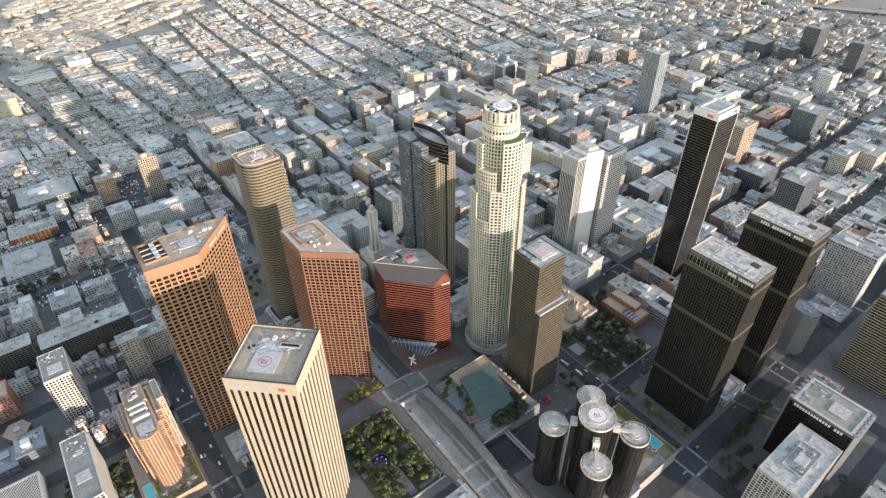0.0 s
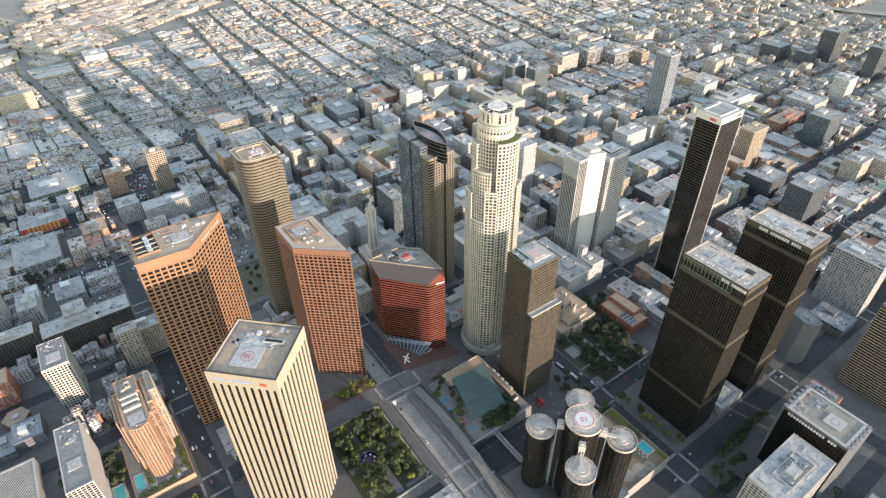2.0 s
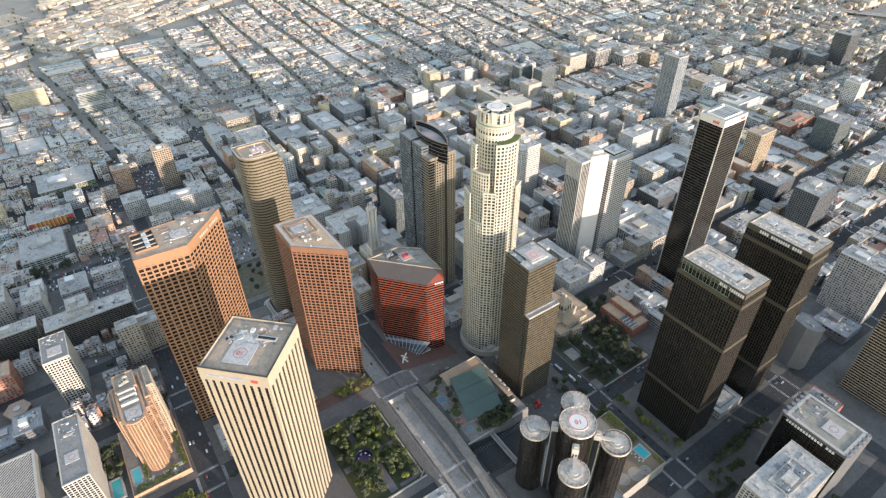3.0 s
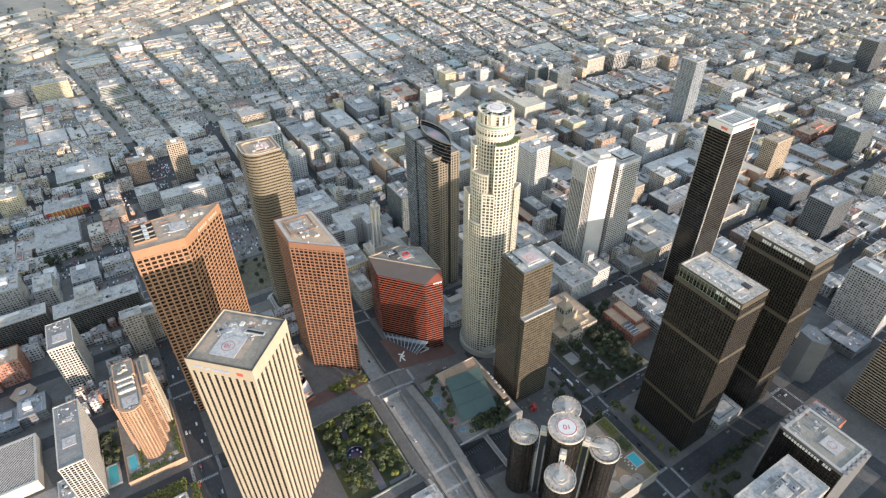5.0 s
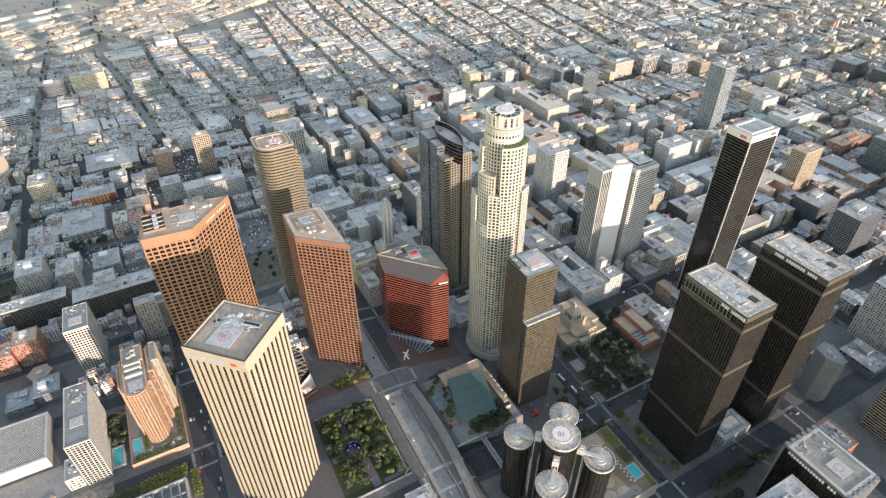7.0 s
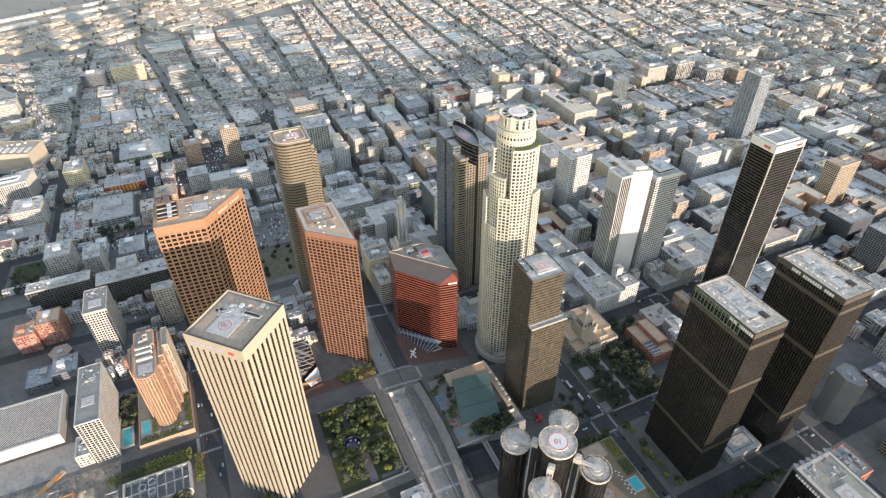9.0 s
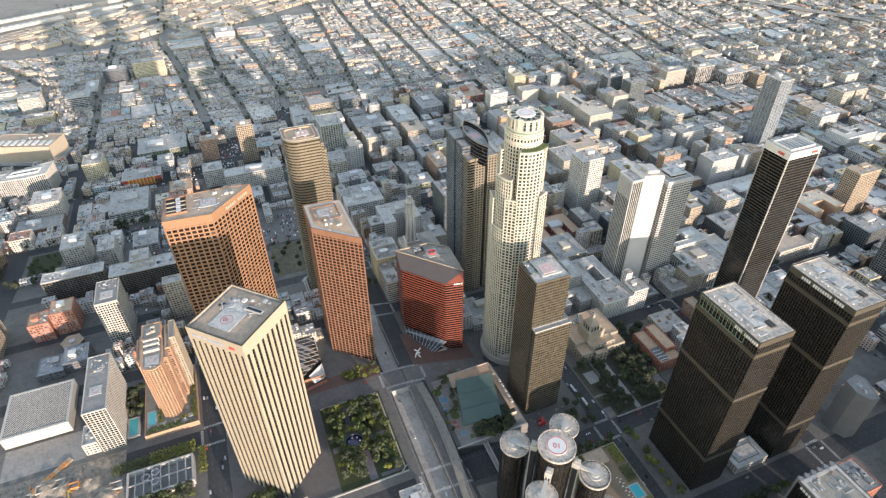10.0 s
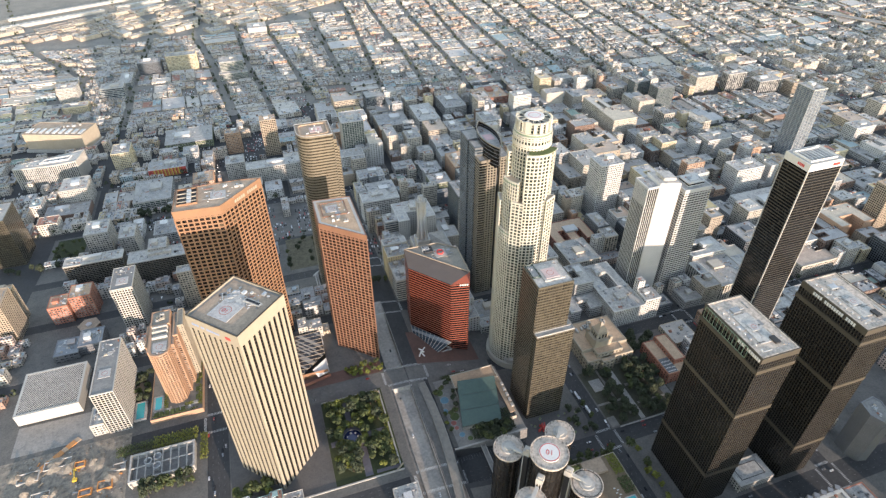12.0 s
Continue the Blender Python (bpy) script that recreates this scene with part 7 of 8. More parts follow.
STREET_X = [v for v in FAR_X if v[0] not in (-300, -106)]
CELLS = [(b, None) for b in BLOCKS if b[3] < 890]
for i in range(len(STREET_X) - 1):
    (xa, ha), (xb, hb) = STREET_X[i], STREET_X[i + 1]
    ys = [882, 1033, 1235]
    y = 1235
    while y < 2800:
        y += town_rng.choice([84, 100, 118, 140, 176])
        ys.append(y)
    for j in range(len(ys) - 1):
        g0, g1 = (7.5, 6, 6)[min(j, 2)], (6, 6, 5)[min(j, 2)]
        half = 1.0 if town_rng.random() < 0.3 and j > 1 else g0
        CELLS.append(((xa + ha, ys[j] + half, xb - hb, ys[j + 1] - g1), (xa, ha, xb, hb)))
for (bx0, by0, bx1, by1), strip in CELLS:
    cx, cy = (bx0 + bx1) / 2, (by0 + by1) / 2
    if strip:
        cx = (bend(strip[0], cy) + bend(strip[2], cy)) / 2
    if not seen(cx, cy) or yard(cx, cy + 20):
        continue
    core = cy < 1240 and cx > (330 if cy < 600 else 205) and cx < 1500
    far = cy > 1700
    size = town_rng.choice([30, 38, 46, 52]) if core else town_rng.choice([22, 28, 34, 44, 62]) if cy > 1240 else town_rng.choice([24, 30, 38])
    if cx < 60 and cy < 760:
        size = 15
    if strip:
        xa, ha, xb, hb = strip
        slant = town_rng.uniform(-0.06, 0.06)

        def lay(x, y, z, xa=xa, ha=ha, xb=xb, hb=hb, bx0=bx0, bx1=bx1, cx=cx, slant=slant):
            p, q = bend(xa, y) + ha, bend(xb, y) - hb
            w = p + (q - p) * (x - bx0) / (bx1 - bx0)
            return (w, y + (slant * (w - cx) if y > 1250 else 0), z)
    else:
        def lay(x, y, z):
            return (x, y, z)
    lots = []
    split(bx0 + 2, by0 + 2, bx1 - 2, by1 - 2, size, lots)
    for x0, y0, x1, y1 in [f for lot in lots for f in fitted(lot, lay)]:
        r = town_rng.random()
        inset = town_rng.choice([0.1, 0.2, 0.6, 1.5, 3] if not core else [0.1, 0.1, 0.3, 0.8])
        x0, y0, x1, y1 = x0 + inset, y0 + inset, x1 - inset, y1 - inset
        mx0, my0 = lay(x0, y0, 0)[:2]
        mx1, my1 = lay(x1, y1, 0)[:2]
        if min(x1 - x0, y1 - y0) < 6 or not free(mx0, my0, mx1, my1):
            continue
        if r < (0.07 if core else 0.11 if cy > 1240 else 0.16):
            lots_empty.append((mx0 + 1, my0 + 1, mx1 - 1, my1 - 1))
            continue
        z0 = min(ground_z(a, b) for a, b in rect(mx0, my0, mx1, my1)) - 1
        gz = ground_z((mx0 + mx1) / 2, (my0 + my1) / 2)
        if core:
            h = town_rng.choice([9, 14, 18, 24, 30, 36, 42, 46]) * town_rng.uniform(0.85, 1.15)
            if cx > 1080:
                h = town_rng.choice([6, 8, 10, 12, 15, 20, 26])
            if 1050 < cx < 1440 and 880 < cy < 1060:
                h = town_rng.choice([5, 7, 9])
            if cy < 330:
                h = min(h, 20)
        elif cy < 1240:
            h = town_rng.choice([7, 9, 12, 15, 20]) * town_rng.uniform(0.85, 1.2)
        else:
            h = town_rng.choice([4, 4.5, 5, 5, 5.5, 6, 6, 7, 8, 11]) * town_rng.uniform(0.85, 1.2)
        near = math.hypot(mx0 - 100, my0)
        g = Geo()
        if core and near < 1400 and h > 8:
            core_houses.append((x0, y0, x1, y1, z0, gz + h))
        elif not core and near < 1600 and len(plain_houses) < 290:
            house_geo(g, x0, y0, x1, y1, z0, gz + h, town_rng, 5)
            g.v = [lay(*p) for p in g.v]
            plain_houses.append(g)
        else:
            house_geo(g, x0, y0, x1, y1, z0, gz + h, town_rng, 8)
            appended(town, g, lay)

# the slanting quarter: broad sheds beside the diagonal street, rows of flats, the railway beyond
YARD = radians(31)
yc, ys_ = math.cos(YARD), math.sin(YARD)
v = 0.0
while v < 1250:
    depth = town_rng.choice([30, 38, 48, 64])
    u = -1250.0
    while u < 1500:
        w = town_rng.choice([26, 36, 50, 70, 110])

        def lay(x, y, z):
            return (-40 + yc * x - ys_ * y, 1940 + ys_ * x + yc * y, z)
        ax, ay, _ = lay(u + w / 2, v + depth / 2, 0)
        rail = ay > 2215 + 0.46 * (ax + 604) and ax < 60
        if seen(ax, ay) and yard(ax, ay) and yard(ax + 30, ay - 30) and not rail and free(ax - w / 2, ay - depth / 2, ax + w / 2, ay + depth / 2) and town_rng.random() < 0.86 and abs(ax + 37) > 14:
            g = Geo()
            house_geo(g, u + 2, v + 2, u + w - 3, v + depth - 6, -31, -30 + town_rng.uniform(6, 14), town_rng, 7)
            appended(sheds, g, lay)
        u += w
    v += depth
tagged(new("low_houses", town.mesh("low_houses", [town_walls, town_roofs, unit_tones])), "low flat-roofed city buildings in pale and brown tones", "buildings", kind="stuff")
tagged(new("warehouses", sheds.mesh("warehouses", [shed_walls, shed_roofs, unit_tones])), "broad sunlit warehouses with pale flat roofs", "buildings", kind="stuff")
FRONTS = (((1.3, 0.2), (1.0, 0.3)), ((1.9, 0.15), (1.7, 0.25)), ((0.6, 0.1), (1.3, 0.4)), ((1.7, 0.4), (0.5, 0.15)), ((2.1, 0.2), (2.3, 0.25)), ((1.2, 0.3), (0.8, 0.2)))


def winged(x0, y0, x1, y1, rng):
    """The outline of an old block with a light court or a cut-off corner."""
    w, d, k = x1 - x0, y1 - y0, rng.randrange(5)
    a, b, c = rng.uniform(0.25, 0.38), rng.uniform(0.62, 0.75), rng.uniform(0.35, 0.6)
    if k == 0:
        return [(x0, y0), (x0 + w * a, y0), (x0 + w * a, y0 + d * c), (x0 + w * b, y0 + d * c), (x0 + w * b, y0), (x1, y0), (x1, y1), (x0, y1)]
    if k == 1:
        return [(x0, y0), (x1, y0), (x1, y1), (x0 + w * b, y1), (x0 + w * b, y0 + d * c), (x0 + w * a, y0 + d * c), (x0 + w * a, y1), (x0, y1)]
    if k == 2:
        return [(x0, y0), (x1, y0), (x1, y1), (x0, y1), (x0, y0 + d * b), (x0 + w * c, y0 + d * b), (x0 + w * c, y0 + d * a), (x0, y0 + d * a)]
    if k == 3:
        return [(x0, y0), (x1, y0), (x1, y0 + d * c), (x0 + w * b, y0 + d * c), (x0 + w * b, y1), (x0, y1)]
    return None


FAR_WALLING = [beige, grey_stone, white_concrete, tan_granite, salmon, dark_brick, yellow_stone, slate_metal]


def block_geo(g, q, z0, z1, storey, bay, band, pier, wall, roof, rng):
    """A city building with storey bands, piers and roof plant, added to one mesh. Materials: glass, walls, roofs, plant."""
    i = len(g.uv)
    g.walls(q, z0 - 2, z1 - 0.9, 0)
    shift = rng.uniform(0, 400)
    g.uv[i:] = [(u + shift, v) for u, v in g.uv[i:]]
    g.ring(grow(q, max(band[1], pier[1]) + 0.05), grow(q, -0.6), z1 - 1.6, z1, wall)
    g.prism(grow(q, -0.3), z1 - 1.2, z1 - 0.7, roof)
    z = z0
    while z < z1 - 2.2:
        g.ring(grow(q, band[1]), grow(q, -0.15), z, z + band[0], wall)
        z += storey
    for k in range(len(q)):
        a, b = Vector(q[k]), Vector(q[(k + 1) % len(q)])
        n = max(1, round((b - a).length / bay))
        ang = math.atan2(b.y - a.y, b.x - a.x)
        o = Vector((math.sin(ang), -math.cos(ang))) * (pier[1] / 2 - 0.07)
        for m in range(n + 1):
            p = a.lerp(b, min(0.998, max(0.002, m / n))) + o
            g.turned(p.x, p.y, ang, pier[0], pier[1] + 0.15, z0, z1 - 1.6, wall)
    xs, ys = [p[0] for p in q], [p[1] for p in q]
    x0, x1, y0, y1 = min(xs), max(xs), min(ys), max(ys)
    for k in range(14):
        w, d, h = rng.uniform(1, 4), rng.uniform(1, 4), rng.uniform(0.3, 2.4)
        x, y = (rng.uniform(x0 + 1, x1 - 1 - w), rng.uniform(y1 - (y1 - y0) * 0.24, y1 - 1 - d)) if len(q) > 4 else (rng.uniform(x0 + 1, x1 - 1 - w), rng.uniform(y0 + 1, y1 - 1 - d))
        g.box(x, y, z1 - 0.71, x + w, y + d, z1 - 0.7 + h, 11)


core_houses.sort(key=lambda v: math.hypot(v[0] - 100, v[1]))
city = Geo()
for k, (x0, y0, x1, y1, z0, z1) in enumerate(core_houses):
    w, d = x1 - x0, y1 - y0
    band, pier = town_rng.choice(FRONTS)
    bay, storey = town_rng.choice([2.8, 3.4, 4.0, 4.8]), town_rng.choice([3.5, 3.8, 4.2])
    poly = winged(x0, y0, x1, y1, town_rng) if min(w, d) > 22 else None
    if k >= 165:
        if min(w, d) > 10:
            block_geo(city, poly or rect(x0, y0, x1, y1), z0, z1, storey, bay, band, pier, town_rng.choice([1, 1, 2, 2, 1, 3, 2, 3, 4, 5, 6, 7, 8]), town_rng.choice([9, 9, 10]), town_rng)
        continue
    if z1 - z0 > 15 and min(w, d) > 13:
        style = town_rng.choice(["grid_beige", "grid_stone", "grid_bright", "grid_stone", "grid_beige", "grid_tan", "grid_white", "grid_bright", "grid_salmon", "grid_brick_dark", "band_white", "grid_yellow", "grid_dark"])
        ob = midrise(x0, y0, x1, y1, z1, style, units=4, bay=bay, storey=storey, band=band, pier=pier, poly=poly)
        if town_rng.random() < 0.5:
            q = grow(poly or rect(x0, y0, x1, y1), 0.9)
            part("cornice", Geo().ring(q, grow(q, -1.0), z1 - 1.9, z1 - 1.1), STYLES[style][3], ob)
        if poly:
            roofplant(ob, rect(x0 + 1, y1 - d * 0.22, x0 + w * 0.6, y1), z1 - 0.7, town_rng, 10, 0.8)
            roofplant(ob, rect(x0, y0, x0 + w * 0.24, y0 + d * 0.3), z1 - 0.7, town_rng, 4, 0.6)
        continue
    g = Geo()
    house_geo(g, x0, y0, x1, y1, z0, z1, town_rng, 7)
    root = thing("building", ((x0 + x1) / 2, (y0 + y1) / 2, z0), "old flat-roofed commercial building with rows of windows", "building", "city buildings")
    part("walls_and_roof", g, [house_walls, house_roofs, unit_tones], root)
tagged(new("city_blocks", city.mesh("city_blocks", [town_glass] + FAR_WALLING + [town_roofs, roof_grey, unit_tones])), "old stone and brick city blocks with window rows", "buildings", kind="stuff")
for g in plain_houses:
    tagged(new("shop_building", g.mesh("shop_building", [house_walls, house_roofs, unit_tones])), "low flat-roofed shop building in pale render", "building", "shop buildings")

# ---- railway beyond the plain ----
bed, rails_g = Geo(), Geo()
RA = math.atan2(0.46, 1.0)
bed.turned(-370, 2450, RA, 760, 150, -30.6, -29.7)
setting("rail_bed", bed, gravel, "pale gravel bed of a wide rail yard", "rail yard")
for k in range(9):
    rails_g.turned(-370 - 0.418 * (k * 14 - 56), 2450 + 0.909 * (k * 14 - 56), RA, 750, 2.6, -29.7, -29.4)
setting("railway_track", rails_g, track_mat, "dark parallel railway tracks on gravel", "railway tracks")
for u, v, w, d, h in ((-180, -62, 330, 20, 9), (150, -60, 240, 18, 9), (-90, 44, 420, 16, 8), (240, 30, 130, 14, 8)):
    c, q = math.cos(RA), math.sin(RA)
    x, y = -370 + c * u - q * v, 2450 + q * u + c * v
    root = thing("freight_shed", (x, y, -30), "very long pale freight shed beside the railway tracks", "shed", "freight sheds")
    part("wall", Geo().turned(x, y, RA, w, d, -30, -30 + h), off_white, root)
    part("roof", Geo().turned(x, y, RA, w + 3, d + 3, -30 + h, -29 + h), roof_white, root)
    for k in range(int(w / 22)):
        uu = u - w / 2 + 11 + 22 * k
        part("roof_vent", Geo().turned(-370 + c * uu - q * v, 2450 + q * uu + c * v, RA, 8, 3, -29 + h, -28 + h), metal_pale, root)

# ---- trees ----
leaf_tones = []
for nm, c in (("leaf_dark", (0.042, 0.054, 0.028)), ("leaf_mid", (0.07, 0.088, 0.03)), ("leaf_bright", (0.16, 0.17, 0.032))):
    m, nt, b = shader(nm)
    r = nt.nodes.new("ShaderNodeNewGeometry").outputs["Random Per Island"]
    link(nt, mixc(nt, r, tuple(v * 0.55 for v in c), tuple(v * 1.45 for v in c)), b.inputs["Base Color"])
    b.inputs["Roughness"].default_value = 0.8
    leaf_tones.append(m)
bark = paint("bark", (0.13, 0.09, 0.06), 0.95, 0.4)


def tree_meshes(seed, h, r, mat, quads=620):
    rng = random.Random(seed)
    trunk = Geo()

    def limb(p, q, r0, r1, n=6):
        p, q = Vector(p), Vector(q)
        d = (q - p).normalized()
        u = d.orthogonal().normalized()
        v = d.cross(u)
        pts = [tuple(c + (u * math.cos(2 * math.pi * k / n) + v * math.sin(2 * math.pi * k / n)) * rr) for c, rr in ((p, r0), (q, r1)) for k in range(n)]
        trunk.shell(pts, [(k, (k + 1) % n, n + (k + 1) % n, n + k) for k in range(n)])
    limb((0, 0, -0.5), (0.1, 0.1, h * 0.45), 0.3, 0.18)
    for k in range(5):
        a = k * 1.26 + rng.uniform(-0.3, 0.3)
        limb((0.1, 0.1, h * (0.3 + 0.04 * k)), (r * 0.6 * math.cos(a), r * 0.6 * math.sin(a), h * rng.uniform(0.6, 0.85)), 0.14, 0.04)
    crown = Geo()
    lumps = [(rng.uniform(-0.55, 0.55) * r, rng.uniform(-0.55, 0.55) * r, h * rng.uniform(0.5, 0.85), r * rng.uniform(0.35, 0.6)) for _ in range(9)]
    for k in range(quads):
        cx, cy, cz, cr = rng.choice(lumps)
        d = Vector((rng.gauss(0, 1), rng.gauss(0, 1), rng.gauss(0.25, 0.9))).normalized()
        p = Vector((cx, cy, cz)) + d * cr * rng.uniform(0.75, 1.05)
        n = (d + Vector((rng.uniform(-1, 1), rng.uniform(-1, 1), rng.uniform(-1, 1))) * 0.7).normalized()
        u = n.orthogonal().normalized() * rng.uniform(0.35, 0.8)
        v = n.cross(u.normalized()) * rng.uniform(0.35, 0.8)
        crown.face([tuple(p - u - v * 0.3), tuple(p + v), tuple(p + u - v * 0.2), tuple(p - v)])
    return trunk.mesh("trunk", [bark]), crown.mesh("crown", [mat])


KINDS = [(tree_meshes(k, h, r, leaf_tones[m]), w) for k, (h, r, m, w) in enumerate(((9, 3.6, 0, "dark"), (11, 4.4, 0, "dark"), (8, 3.4, 1, "mid-green"), (10, 4.2, 1, "mid-green"), (7, 3.2, 2, "bright green"), (6, 2.6, 2, "bright green")))]


def plant(x, y, kind, rng, where, size=1.0, z=None):
    (trunk, crown), word = KINDS[kind]
    root = thing("tree", (x, y, ground_z(x, y) + 0.2 if z is None else z), f"{word} broad-leaved tree {where}", "tree", "trees " + where)
    s = size * rng.uniform(1.05, 1.5)
    root.scale = (s, s, s)
    root.rotation_euler = (0, 0, rng.uniform(0, 6.28))
    part("trunk", trunk, None, root)
    part("crown", crown, None, root)


tree_rng = random.Random(21)


def grove(x0, y0, x1, y1, n, kinds, where, gap=4.5, size=1.0, avoid=(), z=None):
    done = []
    for _ in range(n * 25):
        if len(done) >= n:
            break
        x, y = tree_rng.uniform(x0, x1), tree_rng.uniform(y0, y1)
        if any(math.hypot(x - a, y - b) < gap for a, b in done) or any(a < x < c and b < y < d for a, b, c, d in avoid):
            continue
        done.append((x, y))
        plant(x, y, tree_rng.choice(kinds), tree_rng, where, size, z)


def hedge(x0, y0, x1, y1, h, mat, where, z=None, density=2.2):
    """A dense clipped row of bushes: stems under a thick uneven leaf mass."""
    zb = ground_z((x0 + x1) / 2, (y0 + y1) / 2) + 0.2 if z is None else z
    root = thing("hedge", ((x0 + x1) / 2, (y0 + y1) / 2, zb), f"dense green hedge row {where}", "hedge", "hedges")
    stems = Geo()
    for k in range(int(max(x1 - x0, y1 - y0) / 3) + 1):
        t = tree_rng.random()
        sx, sy = tree_rng.uniform(x0 + 0.5, x1 - 0.5), tree_rng.uniform(y0 + 0.5, y1 - 0.5)
        stems.turned(sx, sy, t, 0.25, 0.25, zb - 0.4, zb + h * 0.7)
    part("stems", stems, bark, root)
    g = Geo()
    for k in range(int((x1 - x0) * (y1 - y0) * density)):
        x, y = tree_rng.uniform(x0, x1), tree_rng.uniform(y0, y1)
        top = h * (0.72 + 0.28 * math.sin(x * 1.3 + 1) * math.cos(y * 1.1))
        p = Vector((x, y, zb + top * tree_rng.choice([0.3, 0.6, 0.85, 0.95, 1.0, 1.05])))
        n = Vector((tree_rng.gauss(0, 0.6), tree_rng.gauss(0, 0.6), 1)).normalized()
        u = n.orthogonal().normalized() * tree_rng.uniform(0.4, 0.8)
        v = n.cross(u.normalized()) * tree_rng.uniform(0.4, 0.8)
        g.face([tuple(p - u - v * 0.3), tuple(p + v), tuple(p + u - v * 0.2), tuple(p - v)])
    part("leaves", g, mat, root)


keep = ((136, 300, 164, 328), (145.5, 326, 154.5, 366), (152.5, 262, 163.5, 300), (162, 308, 190, 318.5), (124, 306, 138, 317))
grove(127, 268, 187, 362, 62, (1, 2, 3, 3, 4), "in the terrace garden", 5.6, 1.05, keep)
hedge(126, 362, 190, 368, 4.0, leaf_tones[2], "along the garden edge")
hedge(186, 268, 190, 360, 2.2, leaf_tones[2], "beside the garden wall")
for k in range(18):
    a = k * 2 * math.pi / 18
    plant(150 + 14.2 * math.cos(a), 314 + 14.2 * math.sin(a), 4 if k % 3 else 3, tree_rng, "round the garden pool", 1.0)
hedge(-92, 366, -56, 379, 6.0, leaf_tones[1], "beside the plant building")
hedge(-56, 366, -10, 381, 6.0, leaf_tones[2], "beside the plant building")
hedge(-8, 338, 0, 372, 4.5, leaf_tones[2], "beside the ramp")
for x0, y0, x1, y1 in ((-58, 404, -40, 408), (-36, 404, -10, 407), (-9, 409, -5, 440), (-46, 412, -42, 440), (-24, 412, -14, 417), (-9, 446, -5, 474)):
    hedge(x0, y0, x1, y1, 1.8, leaf_tones[1 if x1 - x0 > 10 else 2], "on the podium garden", 6.1)
grove(446, 255, 536, 332, 58, (0, 0, 1, 2), "in the library park", 5.2, 1.1, ((477, 250, 491, 335), (447, 300, 466, 324), (442, 250, 456, 268), (442, 280, 478, 288), (489, 270, 536, 276), (526, 252, 540, 300)))
grove(526, 345, 560, 372, 10, (0, 1), "beside the brick clubhouse", 5, 1.1)
hedge(276, 271, 326, 286, 5.5, leaf_tones[0], "below the sports hall", terrace_z, 3.2)
hedge(314, 284, 326, 300, 5.5, leaf_tones[0], "below the sports hall", terrace_z, 3.2)
grove(284, 266, 318, 283, 22, (0, 0, 2), "below the sports hall", 4.2, 0.9, z=terrace_z)
hedge(254, 362.8, 300, 370.5, 3.0, leaf_tones[1], "along the cross street", None, 2.6)
for x, y, k in ((256, 312, 2), (262, 309, 3), (268, 313, 2), (254, 342, 3), (262, 347, 2), (270, 352, 0), (274, 340, 0), (272, 330, 0), (271, 320, 0), (275, 357, 2), (256, 290, 2), (254, 300, 4)):
    plant(x, y, k, tree_rng, "on the hall terrace", 0.75, terrace_z)
grove(160, 396, 204, 410, 20, (2, 4, 5), "by the café terrace", 3.6, 0.75)
grove(26, 276, 62, 292, 12, (2, 3, 4), "at the tower foot", 4, 0.9)
grove(396, 255, 425, 292, 10, (1, 2), "by the glass tower", 5, 0.8)
grove(470, 105, 565, 112, 16, (1, 3), "along the kerb", 5, 0.8)
grove(340, 222, 425, 228, 12, (2, 3), "along the kerb", 5, 0.8)
grove(420, 72, 500, 104, 10, (0, 2), "on the office forecourt", 6, 0.8)
hedge(440, 76, 470, 84, 1.2, leaf_tones[0], "on the office forecourt")
hedge(476, 90, 500, 98, 1.2, leaf_tones[1], "on the office forecourt")
hedge(402, 168, 415, 186, 2.4, leaf_tones[1], "on the pool terrace", -11.8)
hedge(404, 190, 415, 213, 2.0, leaf_tones[2], "on the pool terrace", -11.8)
hedge(352, 208, 374, 213, 2.6, leaf_tones[1], "on the pool terrace", -11.8)
hedge(410, 135, 415, 148, 2.0, leaf_tones[2], "on the pool terrace", -11.8)
grove(508, 215, 570, 228, 9, (1, 3), "behind the black towers", 5, 0.9)
grove(445, 140, 452, 225, 8, (3, 4), "beside the black tower", 8, 1.0)
grove(-118, 440, -106, 486, 8, (1, 2, 3), "beside the white slab", 5, 0.9)
grove(-78, 440, -63, 486, 10, (0, 1, 2), "between the apartment towers", 5, 0.9)
grove(-62, 312, -14, 325, 14, (1, 2, 3), "beside the plant building", 4.5, 1.0)
grove(118, 640, 176, 735, 14, (0, 2), "on the slope", 7, 0.9)
grove(-244, 800, -198, 868, 12, (0, 2), "on the vacant lot", 6, 0.8)
grove(-300, 776, -206, 790, 12, (0, 1), "along the car park", 5, 0.9)
grove(-120, 900, -60, 912, 10, (0, 1), "beside the theatre", 4, 1.0)
grove(180, 560, 260, 566, 8, (1, 2), "along the kerb", 5, 0.8)
far_trees = Geo()
